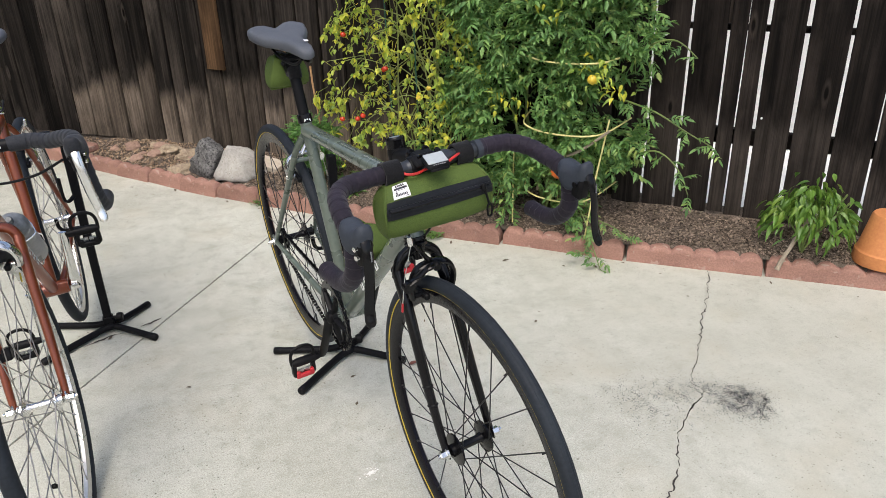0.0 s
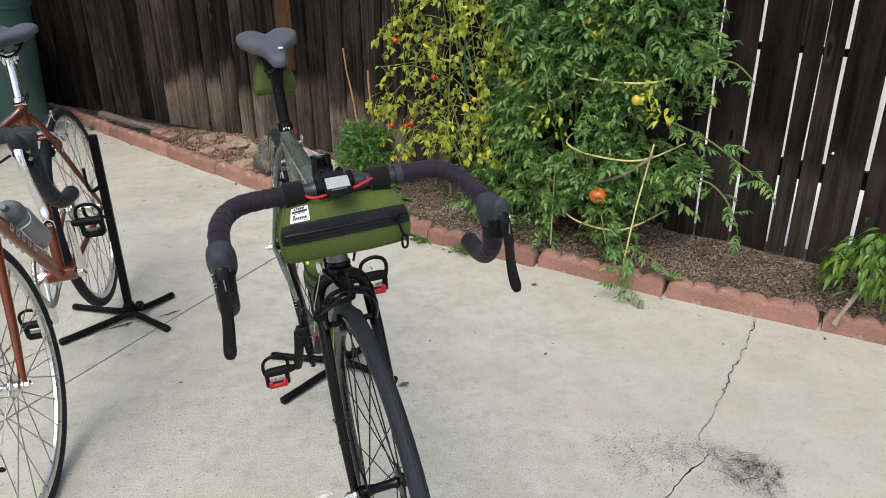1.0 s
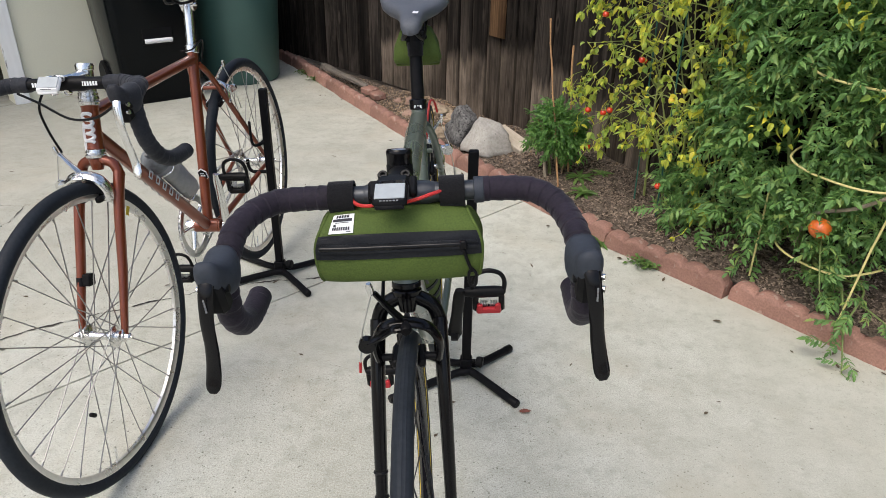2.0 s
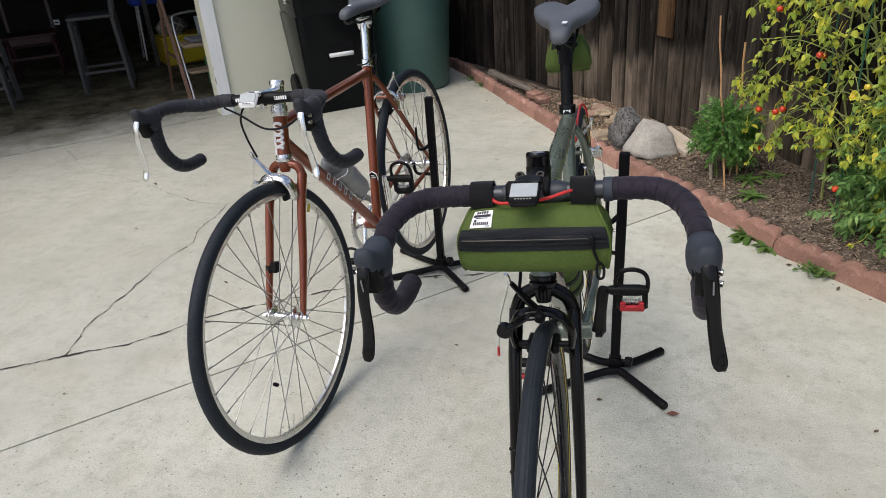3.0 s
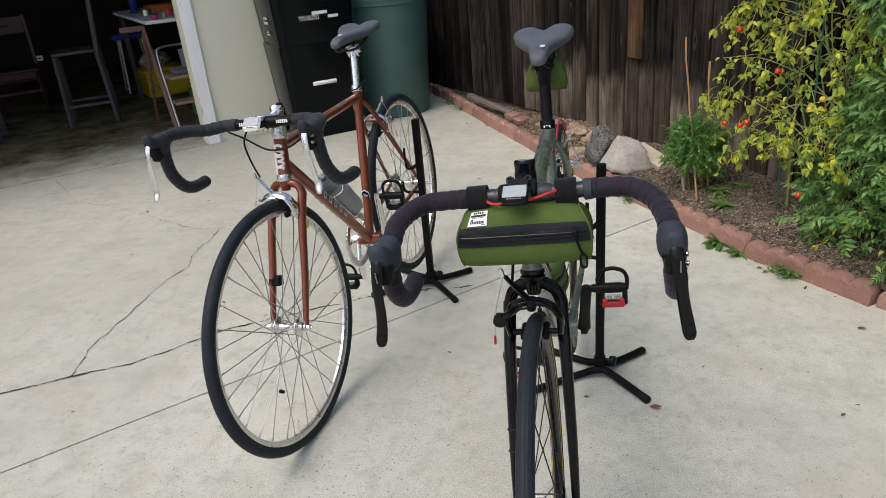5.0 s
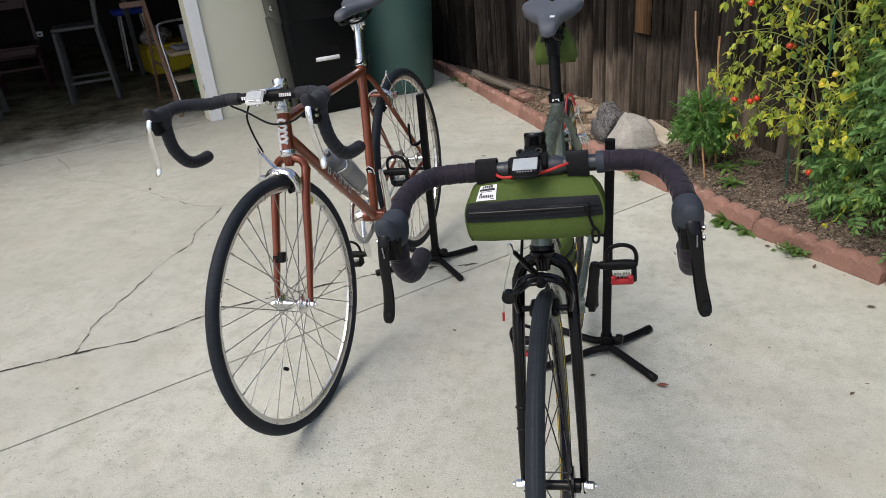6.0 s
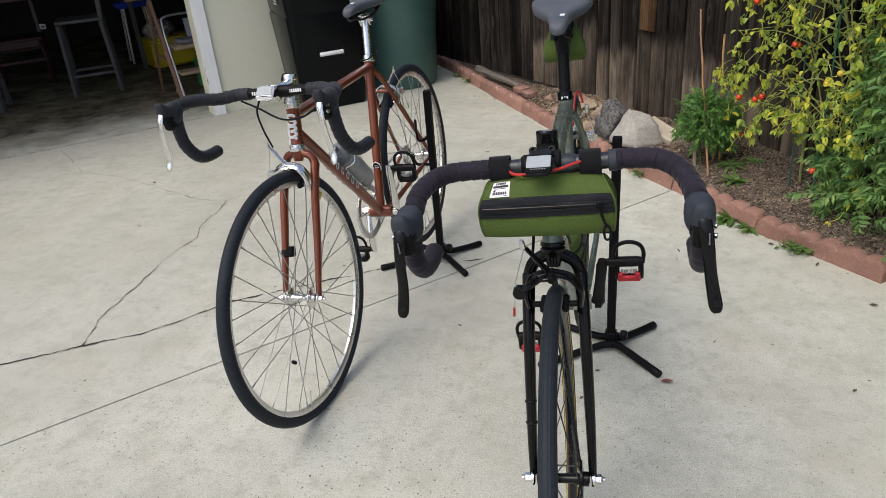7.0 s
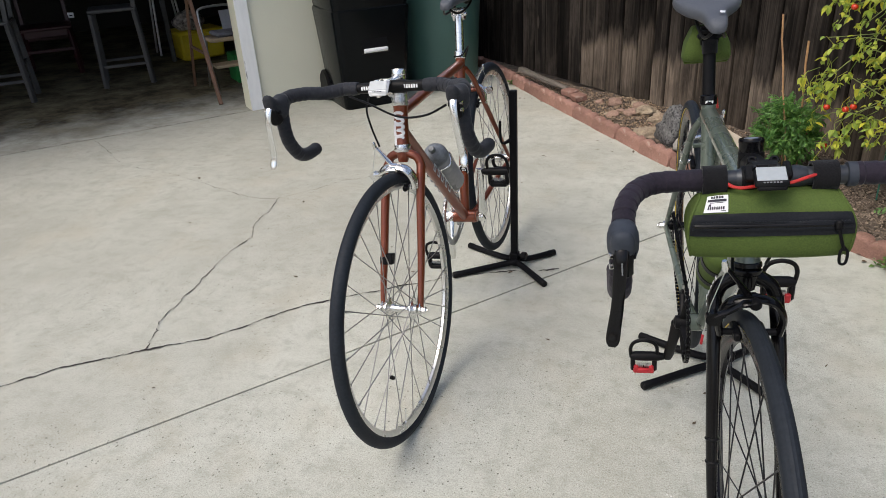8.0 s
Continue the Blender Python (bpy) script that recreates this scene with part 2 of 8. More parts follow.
def board_mat(name, dark, mid, worn, foot_top, grey=0.0):
    """Old sawn board: grain along its length, sooty weathering, a paler foot (worn is its tone) with a ragged edge."""
    m, nt, noise_at, span, calc, blend, relief = node_kit(name)
    bsdf = nt.nodes["Principled BSDF"]
    co, info = nt.nodes.new("ShaderNodeTexCoord"), nt.nodes.new("ShaderNodeObjectInfo")
    shift = nt.nodes.new("ShaderNodeVectorMath")
    shift.operation = "MULTIPLY_ADD"
    comb = nt.nodes.new("ShaderNodeCombineXYZ")
    for i, k in enumerate((7.0, 3.0, 13.0)):
        nt.links.new(calc("MULTIPLY", info.outputs["Random"], k), comb.inputs[i])
    nt.links.new(co.outputs["Object"], shift.inputs[0])
    shift.inputs[1].default_value = (1, 1, 1)
    nt.links.new(comb.outputs[0], shift.inputs[2])

    def stretched(sx, sz):
        mp = nt.nodes.new("ShaderNodeMapping")
        mp.inputs["Scale"].default_value = (sx, sx, sz)
        nt.links.new(shift.outputs[0], mp.inputs[0])
        return mp.outputs[0]

    grain = noise_at(1.0, 4, stretched(150, 2.6), 0.65)
    streak = noise_at(1.0, 5, stretched(24, 0.9), 0.65)
    blotch = noise_at(1.0, 5, stretched(6, 2.2), 0.65)
    tone = blend(span(streak, 0.40, 0.66, 0, 1), dark, mid)
    line = noise_at(1.0, 4, stretched(62, 0.8), 0.6)
    tone = blend(span(line, 0.53, 0.68, 0, 0.42), tone, tuple(v * 1.8 for v in mid))
    tone = blend(span(line, 0.43, 0.35, 0, 0.55), tone, tuple(v * 0.6 for v in dark))
    tone = blend(span(blotch, 0.50, 0.72, 0, 0.75), tone, tuple(v * 2.0 for v in mid))
    tone = blend(span(blotch, 0.46, 0.34, 0, 0.6), tone, tuple(v * 0.6 for v in dark))
    cell = nt.nodes.new("ShaderNodeTexVoronoi")
    cell.inputs["Scale"].default_value = 1.0
    nt.links.new(stretched(9, 2.6), cell.inputs["Vector"])
    knot = cell.outputs["Distance"]
    if foot_top:
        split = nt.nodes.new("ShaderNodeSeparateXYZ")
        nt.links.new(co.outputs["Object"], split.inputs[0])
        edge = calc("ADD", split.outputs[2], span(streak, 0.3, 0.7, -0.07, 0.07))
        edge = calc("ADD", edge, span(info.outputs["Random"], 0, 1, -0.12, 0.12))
        mask = span(edge, foot_top, foot_top - 0.08, 0, 1)
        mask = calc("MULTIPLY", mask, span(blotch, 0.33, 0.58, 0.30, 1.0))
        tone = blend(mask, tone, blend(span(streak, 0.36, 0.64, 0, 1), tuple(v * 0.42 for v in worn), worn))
    tone = blend(span(knot, 0.11, 0.17, 0.8, 0.0), tone, tuple(v * 1.6 for v in mid))
    tone = blend(span(knot, 0.05, 0.09, 0.95, 0.0), tone, tuple(v * 0.4 for v in dark))
    tone = blend(span(grain, 0.36, 0.54, 0.45, 0.0), tone, tuple(v * 0.5 for v in dark))
    hs = nt.nodes.new("ShaderNodeHueSaturation")
    nt.links.new(span(info.outputs["Random"], 0, 1, 0.55, 1.75), hs.inputs["Value"])
    nt.links.new(tone, hs.inputs["Color"])
    nt.links.new(hs.outputs[0], bsdf.inputs["Base Color"])
    bsdf.inputs["Roughness"].default_value = 0.9
    bsdf.inputs["Specular IOR Level"].default_value = 0.08
    relief(calc("ADD", grain, streak), 0.6, 0.003)
    return m


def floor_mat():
    """Garage slab: bare concrete along the threshold; further in, brown stain with shade mixed into the colour."""
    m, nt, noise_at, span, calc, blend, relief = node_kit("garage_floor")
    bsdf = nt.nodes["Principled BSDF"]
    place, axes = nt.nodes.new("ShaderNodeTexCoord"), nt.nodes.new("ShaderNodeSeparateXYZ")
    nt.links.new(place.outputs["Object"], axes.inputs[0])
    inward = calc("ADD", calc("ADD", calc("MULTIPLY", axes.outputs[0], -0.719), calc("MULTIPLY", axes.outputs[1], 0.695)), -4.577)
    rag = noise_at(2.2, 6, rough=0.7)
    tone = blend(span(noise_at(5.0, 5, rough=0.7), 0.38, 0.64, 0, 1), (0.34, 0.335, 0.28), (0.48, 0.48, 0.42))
    brown_shade = blend(span(noise_at(3.5, 6, rough=0.7), 0.40, 0.62, 0, 1), (0.060, 0.050, 0.032), (0.20, 0.17, 0.105))
    # falling light towards the back is put into the colour, over brown stain
    tone = blend(span(calc("ADD", inward, span(rag, 0.3, 0.7, -0.35, 0.35)), 0.12, 0.85, 0, 1), tone, brown_shade)
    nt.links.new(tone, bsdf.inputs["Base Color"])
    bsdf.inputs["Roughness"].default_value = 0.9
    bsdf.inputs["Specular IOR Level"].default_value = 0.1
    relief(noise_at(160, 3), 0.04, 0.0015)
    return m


CONCRETE = concrete_mat()
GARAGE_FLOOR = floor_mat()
CRACK = mat("crack", (0.06, 0.052, 0.045), (0.025, 0.022, 0.02), rough=0.95, big=20, fine=200)
JOINT = mat("joint", (0.34, 0.325, 0.285), (0.20, 0.19, 0.165), rough=0.95, big=20)
TAR = mat("tar_stain", (0.115, 0.122, 0.126), (0.24, 0.246, 0.24), rough=0.85, big=60, island=0.6, spec=0.2)
SOIL = mat("mulch_soil", (0.185, 0.148, 0.116), (0.055, 0.044, 0.035), rough=0.95, big=22, fine=170, bump=1.0, mix=0.6, spec=0.1)
CHIP = mat("mulch_chip", (0.245, 0.192, 0.148), (0.10, 0.078, 0.060), rough=0.9, big=4, fine=90, island=0.75, spec=0.1)
KERB = mat("terracotta_kerb", (0.36, 0.205, 0.16), (0.235, 0.133, 0.105), rough=0.95, big=11, fine=150, bump=0.6, vary=0.16, spots=((0.36, 0.25, 0.20), 30, 0.62), spec=0.15)
WOOD = board_mat("weathered_board", (0.0066, 0.0058, 0.0052), (0.029, 0.0242, 0.0205), (0.135, 0.088, 0.055), 0)
WOOD_PALE_FOOT = board_mat("weathered_board_pale_foot", (0.0072, 0.0062, 0.0054), (0.031, 0.0258, 0.0215), (0.185, 0.150, 0.118), 0.40)
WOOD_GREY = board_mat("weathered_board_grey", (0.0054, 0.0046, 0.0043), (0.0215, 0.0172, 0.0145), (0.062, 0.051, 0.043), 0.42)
WOOD_NEW = board_mat("new_board", (0.062, 0.036, 0.019), (0.118, 0.070, 0.036), (0.135, 0.088, 0.055), 0)
STUCCO = mat("beige_wall", (0.73, 0.715, 0.575), (0.67, 0.655, 0.525), rough=0.8, big=2, fine=150, bump=0.12)
TRIM = mat("white_trim", (0.88, 0.88, 0.87), (0.80, 0.80, 0.79), rough=0.6, big=6, fine=40, spots=((0.20, 0.18, 0.16), 30, 0.64), stretch=(1, 1, 0.22))
WHITE = mat("gap_backdrop", (0.82, 0.82, 0.80), (0.74, 0.74, 0.72), rough=0.9, big=2)
# near-black: the shade of the unlit garage inside is in this colour
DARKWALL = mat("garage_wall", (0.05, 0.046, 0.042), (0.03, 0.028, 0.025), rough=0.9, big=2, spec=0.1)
EARTH = mat("earth", (0.25, 0.21, 0.16), (0.16, 0.13, 0.1), rough=0.95, big=1.5, fine=40, bump=0.3)
RUBBER = mat("tyre_rubber", (0.021, 0.026, 0.033), (0.014, 0.017, 0.022), rough=0.6, big=14, fine=150, bump=0.05, spec=0.18)
BLACK = mat("black_paint", (0.005, 0.005, 0.006), (0.0035, 0.0035, 0.004), rough=0.18, big=12, spec=0.24)
BLACK_MATT = mat("black_plastic", (0.007, 0.007, 0.008), (0.005, 0.005, 0.0055), rough=0.45, big=12, bump=0.03, spec=0.13)
GREEN_PAINT = mat("grey_green_paint", (0.125, 0.152, 0.125), (0.10, 0.125, 0.102), rough=0.28, metal=0.2, big=9, coat=0.6)
COPPER_PAINT = mat("copper_paint", (0.215, 0.047, 0.015), (0.175, 0.036, 0.012), rough=0.32, metal=0.4, big=9, fine=300, coat=0.6)
CHROME = mat("polished_metal", (0.86, 0.86, 0.85), (0.76, 0.76, 0.75), rough=0.24, metal=1.0, big=10)
ALLOY = mat("brushed_alloy", (0.66, 0.66, 0.65), (0.52, 0.52, 0.52), rough=0.34, metal=1.0, big=14)
RIM_DARK = mat("dark_rim", (0.006, 0.0052, 0.0085), (0.004, 0.0036, 0.005), rough=0.22, big=9, spec=0.14)
RIM_SILVER = mat("silver_rim", (0.72, 0.71, 0.69), (0.6, 0.6, 0.58), rough=0.28, metal=0.9, big=12)
SPOKE_DARK = mat("dark_spoke", (0.03, 0.03, 0.032), rough=0.35, metal=0.8, big=9)
SPOKE_STEEL = mat("steel_spoke", (0.42, 0.41, 0.40), rough=0.35, metal=0.9, big=9)
YELLOW = mat("yellow_stripe", (0.60, 0.45, 0.03), (0.48, 0.35, 0.02), rough=0.5, big=9)
TAPE = mat("bar_tape", (0.020, 0.015, 0.025), (0.009, 0.007, 0.012), rough=0.7, big=20, fine=220, bump=0.2, sheen=0.08, spec=0.2)
BAR_GREY = mat("anodised_bar", (0.055, 0.06, 0.068), (0.04, 0.044, 0.05), rough=0.38, metal=0.5, big=14, fine=220)
TAPE_SLATE = mat("slate_tape", (0.026, 0.028, 0.034), (0.015, 0.016, 0.020), rough=0.65, big=20, fine=220, bump=0.15, sheen=0.08, spec=0.2)
HOOD = mat("rubber_hood", (0.038, 0.045, 0.058), (0.028, 0.033, 0.043), rough=0.6, big=16, fine=180, bump=0.08, spec=0.25)
VELCRO = mat("black_webbing", (0.012, 0.012, 0.013), (0.006, 0.006, 0.007), rough=0.95, big=30, fine=400, bump=0.3, sheen=0.1, spec=0.1)
OLIVE = mat("olive_cordura", (0.082, 0.122, 0.026), (0.056, 0.086, 0.019), rough=0.8, big=12, fine=420, bump=0.25, spec=0.25)
OLIVE_DARK = mat("waxed_panel", (0.015, 0.0165, 0.020), (0.008, 0.009, 0.011), rough=0.42, big=10, fine=300, bump=0.15, spec=0.14)
RED = mat("red_cable", (0.52, 0.026, 0.022), rough=0.4, big=9)
RED_METAL = mat("red_plate", (0.55, 0.03, 0.04), rough=0.35, metal=0.3, big=9)
LABEL = mat("woven_label", (0.82, 0.82, 0.82), (0.74, 0.74, 0.75), rough=0.8, big=20)
INK = mat("label_ink", (0.03, 0.03, 0.04), rough=0.8, big=20)
PRINT_DIM = mat("dim_print", (0.20, 0.205, 0.21), rough=0.5, big=20)
GREY_LINE = mat("grey_print", (0.55, 0.56, 0.57), rough=0.5, big=20)
WHITE_PAINT = mat("white_print", (0.80, 0.80, 0.80), (0.72, 0.72, 0.72), rough=0.45, big=20)
SADDLE = mat("saddle_vinyl", (0.080, 0.088, 0.104), (0.062, 0.068, 0.082), rough=0.62, big=9, fine=240, bump=0.06)
SCREEN = mat("display", (0.40, 0.43, 0.44), (0.34, 0.37, 0.38), rough=0.14, big=9)
BOTTLE = mat("smoke_bottle", (0.30, 0.30, 0.30), (0.24, 0.24, 0.24), rough=0.3, big=9)
BOTTLE_CAP = mat("bottle_cap", (0.20, 0.22, 0.24), (0.05, 0.055, 0.06), rough=0.4, big=22, mix=0.1)
STAND = mat("stand_paint", (0.006, 0.006, 0.007), (0.004, 0.004, 0.005), rough=0.5, big=16, fine=200, bump=0.05, spec=0.12)
BIN_BLACK = mat("black_bin", (0.0042, 0.0056, 0.0066), (0.003, 0.004, 0.0047), rough=0.20, big=5, fine=300, bump=0.006, spec=0.14)
BIN_GREEN = mat("green_bin", (0.060, 0.132, 0.115), (0.046, 0.108, 0.094), rough=0.5, big=4, fine=300, bump=0.08, spec=0.5)

# ---- ground ----
GREEN_BIKE_AT, RED_BIKE_AT = (0.0367, 0.0048), (-0.7295, 0.5404)
FENCE = Matrix.Scale(0.98, 4) @ Matrix(((0.598, 0.802, 0, 1.64), (-0.802, 0.598, 0, 1.299), (0, 0, 1, 0), (0, 0, 0, 1)))
GARAGE = Matrix.Scale(0.98, 4) @ Matrix(((0.695, -0.719, 0, -2.965), (0.719, 0.695, 0, 3.652), (0, 0, 1, 0), (0, 0, 0, 1)))
JOINT_DIR, JOINT_AT = Vector((0.668, 0.744, 0)).normalized(), Vector((-0.775, 1.091, 0))
JOINT_SIDE = Vector((-JOINT_DIR.y, JOINT_DIR.x, 0))


def setting(name, shape, material, label="", angle=40, parent=None):
    ob = part(name, shape, material, parent, angle=angle)
    return tagged(ob, label or name.replace("_", " "), name.split("_")[0], kind="structure")


s = Shape()
s.add([(-400, -400, -0.06), (400, -400, -0.06), (400, 400, -0.06), (-400, 400, -0.06)], [(0, 1, 2, 3)])
setting("ground", s, EARTH, "bare brown earth that reaches the horizon round the yard")


def slab(name, corners, material, label, top=0.0, thick=0.05, bevel=0.004):
    """A cast slab with eased upper edges."""
    pts = [Vector((*c, 0)) for c in corners]
    mid = sum(pts, Vector()) / len(pts)
    rings = []
    for inset, z in ((0, top - thick), (0, top - bevel), (bevel, top)):
        rings.append([p + (mid - p).normalized() * inset + Vector((0, 0, z)) for p in pts])
    return setting(name, Shape().loft(rings), material, label, angle=20)


def along(a, b):
    p = JOINT_AT + JOINT_DIR * a + JOINT_SIDE * b
    return p.x, p.y


slab("pavement_near", [along(-9, -0.0028), along(9, -0.0028), along(9, -9), along(-9, -9)][::-1], CONCRETE, "pale grey concrete patio slab with fine speckle and hairline cracks")
slab("pavement_far", [along(-9, 0.0028), along(9, 0.0028), tuple((GARAGE @ Vector((8.0, -0.006, 0)))[:2]), tuple((GARAGE @ Vector((-8.0, -0.006, 0)))[:2])], CONCRETE, "pale grey concrete driveway slab in front of the garage")
s = Shape()
s.box((18, 0.03, 0.02), Matrix.Translation((JOINT_AT.x, JOINT_AT.y, -0.022)) @ Matrix.Rotation(math.atan2(JOINT_DIR.y, JOINT_DIR.x), 4, "Z"))
setting("joint_strip", s, JOINT, "dark dirt-filled joint between two concrete slabs")


def crack(name, pts, width, label, wander=0.012, material=CRACK):
    """A thin uneven crack that runs over the slab."""
    r = random.Random(hash_of(name))
    line = []
    for a, b in zip(pts, pts[1:]):
        n = max(2, int((Vector(b) - Vector(a)).length / 0.011))
        side = Vector((a[1] - b[1], b[0] - a[0])).normalized()
        for k in range(n):
            p = Vector(a).lerp(Vector(b), k / n)
            line.append(p + side * (r.gauss(0, wander * 0.20) + wander * 0.75 * noise.noise((p.x * 40, p.y * 40, 7.7)) + wander * noise.noise((p.x * 9, p.y * 9, 3.1))))
    line.append(Vector(pts[-1]))
    left, right = [], []
    for i, p in enumerate(line):
        t = (line[min(i + 1, len(line) - 1)] - line[max(i - 1, 0)]).normalized()
        w = width * 0.62 * (r.uniform(0.10, 1.35) + max(-0.2, 2.0 * noise.noise((p.x * 13, p.y * 13, 9.2)))) / 2
        side = Vector((-t.y, t.x))
        left.append((*(p + side * w), 0.0022))
        right.append((*(p - side * w), 0.0022))
    n = len(line)
    s = Shape().add(left + right, [(i, n + i, n + i + 1, i + 1) for i in range(n - 1)])
    return tagged(part(name, s, material, angle=0), label, "crack", kind="structure")


def hash_of(name):
    return sum((i + 1) * ord(c) for i, c in enumerate(name))


crack("pavement_crack", [(1.568, 0.837), (1.483, 0.742), (1.372, 0.646), (1.26, 0.557), (1.141, 0.447), (1.026, 0.353), (0.936, 0.273), (0.946, 0.229), (0.842, 0.184), (0.79, 0.153), (0.676, 0.051), (0.59, -0.023), (0.524, -0.065), (0.343, -0.251), (0.196, -0.496)], 0.0046, "thin dark crack wandering across the concrete patio")
crack("pavement_crack", [(-2.352, 0.092), (-2.031, 0.407), (-1.955, 0.496), (-1.837, 0.582), (-1.7, 0.674), (-1.566, 0.752), (-1.5, 0.817), (-1.39, 0.959), (-1.343, 1.005), (-1.244, 1.077), (-1.029, 1.219), (-0.85, 1.332), (-0.69, 1.397), (-0.546, 1.433), (-0.47, 1.464)], 0.0088, "dark crack running along the driveway slab", 0.008)
crack("pavement_crack", [(-1.73, 0.654), (-1.772, 0.775), (-1.80, 0.887), (-1.812, 1.055), (-1.835, 1.240), (-1.845, 1.423), (-1.826, 1.51), (-1.885, 1.653), (-1.905, 1.852), (-1.925, 1.959)], 0.0062, "branching dark crack in the driveway slab")
crack("pavement_crack", [(-1.925, 1.959), (-2.082, 1.95), (-2.203, 1.993), (-2.48, 2.118)], 0.0038, "hairline crack in the driveway slab")
crack("pavement_crack", [(-1.925, 1.959), (-1.812, 2.092), (-1.693, 2.25), (-1.54, 2.34)], 0.0032, "hairline crack fading across the driveway slab")
crack("pavement_crack", [(-2.48, 2.118), (-2.70, 2.20), (-2.93, 2.265), (-3.12, 2.30), (-3.255, 2.39)], 0.0028, "hairline crack in the driveway slab")
crack("pavement_crack", [(-3.658, 2.694), (-3.41, 2.533), (-3.255, 2.39)], 0.0035, "short crack at the garage threshold")
crack("threshold_joint", [tuple((GARAGE @ Vector((x, 0.0, 0)))[:2]) for x in (-4.8, -3.6, -2.4, -1.2, -0.5, -0.09)], 0.0075, "dark joint along the garage threshold", 0.004)

# ---- planting bed, kerb and fence ----
KERB_LINE = [(-5.2, 0.33), (-4.55, 0.365), (-3.84, 0.42), (-3.1, 0.475), (-2.3, 0.52), (-1.85, 0.50), (-1.2, 0.495), (-0.83, 0.48), (-0.5, 0.42), (-0.25, 0.398), (0.0, 0.37), (0.33, 0.315), (0.54, 0.28), (1.0, 0.205), (1.9, 0.08)]


def kerb_v(u):
    for (a, va), (b, vb) in zip(KERB_LINE, KERB_LINE[1:]):
        if u <= b:
            return lerp(va, vb, (u - a) / (b - a))
    return KERB_LINE[-1][1]


FENCE_BEND, BEND_SLOPE = -3.1, 0.15


def fence_w(u):
    """The fence bends towards the kerb past its far post, to run along the garage."""
    return BEND_SLOPE * min(u - FENCE_BEND, 0)


def soil_z(u, w):
    """Height of the bed: it rises from the kerb to the fence."""
    t = min(max((w + kerb_v(u)) / (kerb_v(u) + 0.01), 0), 1)
    left = min(max((-1.6 - u) / 1.0, 0), 1)
    far = min(max((-2.9 - u) / 1.2, 0), 1)
    return lerp(0.055 - 0.012 * left - 0.018 * far, 0.135 - 0.055 * left - 0.035 * far, t) + 0.012 * noise.noise((u * 5, w * 5, 0)) + 0.006 * noise.noise((u * 23, w * 23, 1)) + left * 0.012 * noise.noise((u * 8, w * 8, 4))


s = Shape()
NU, NW = 260, 22
for i in range(NU + 1):
    u = lerp(-5.6, 2.4, i / NU)
    for j in range(NW + 1):
        w = lerp(-kerb_v(u) + 0.03, max(fence_w(u) + 0.12, -kerb_v(u) + 0.06), j / NW)
        s.v.append(tuple(FENCE @ Vector((u, w, soil_z(u, w)))))
s.f = [(i * (NW + 1) + j, (i + 1) * (NW + 1) + j, (i + 1) * (NW + 1) + j + 1, i * (NW + 1) + j + 1) for i in range(NU) for j in range(NW)]
setting("planting_bed", s, SOIL, "raised bed of dark brown soil and wood mulch along the fence", angle=60)

s = Shape()
rc = random.Random(5)
for i in range(24000):
    u = rc.uniform(-2.3, 1.6) if i % 5 else rc.uniform(-4.5, -2.0)
    w = rc.uniform(-kerb_v(u) + 0.05, fence_w(u) - 0.01)
    size = rc.uniform(0.003, 0.0088)
    m = FENCE @ pose(u, w, soil_z(u, w) + 0.003, rc.uniform(-35, 35), rc.uniform(-35, 35), rc.uniform(0, 360))
    s.box((size * 1.8, size * 0.7, size * 0.35), m)
tagged(part("mulch", s, CHIP, angle=0), "loose brown wood chips scattered over the bed", "mulch", kind="stuff")

kerb = tagged(new("kerb"), "scalloped terracotta-coloured concrete edging along the bed", "kerb", kind="structure")


def kerb_block(name, length, scallops, height, thick, seed):
    """One edging block with a wavy worn top and a rough face."""
    per = 10
    n = scallops * per
    rings = []
    for i in range(n + 1):
        x = lerp(-length / 2, length / 2, i / n)
        k = (i % per) / per
        end = min(i, n - i)
        z = height - 0.022 + 0.016 * math.sin(math.pi * k) ** 0.75 - (0.010, 0.004)[min(end, 1)] * (end < 2)
        z += 0.004 * noise.noise((x * 14, seed, 0)) + 0.002 * noise.noise((x * 60, seed, 3))
        b = 0.013
        ring = [(-thick / 2 - 0.006, 0), (-thick / 2 - 0.003, z * 0.4), (-thick / 2, z * 0.75), (-thick / 2, z - b), (-thick / 2 + b * 0.4, z - b * 0.3), (-thick / 2 + b, z), (0, z + 0.001), (thick / 2 - b, z), (thick / 2, z - b), (thick / 2, 0)]
        rings.append([(x, y + 0.0035 * noise.noise((x * 22, y * 30 + seed, h * 30)), h + (0.0025 * noise.noise((x * 40, y * 40, seed)) if h else 0)) for y, h in ring])
    return Shape().loft(rings).mesh(name, KERB, 50)


KERB_MESHES = [kerb_block("kerb_block", 0.532, 6, 0.090, 0.062, 3.3 * k) for k in range(4)] 
KERB_SHORT = [kerb_block("kerb_block", 0.264, 3, 0.092, 0.062, 40 + 3.3 * k) for k in range(4)]
u, k = 0.537 + 0.54 * 3, 0
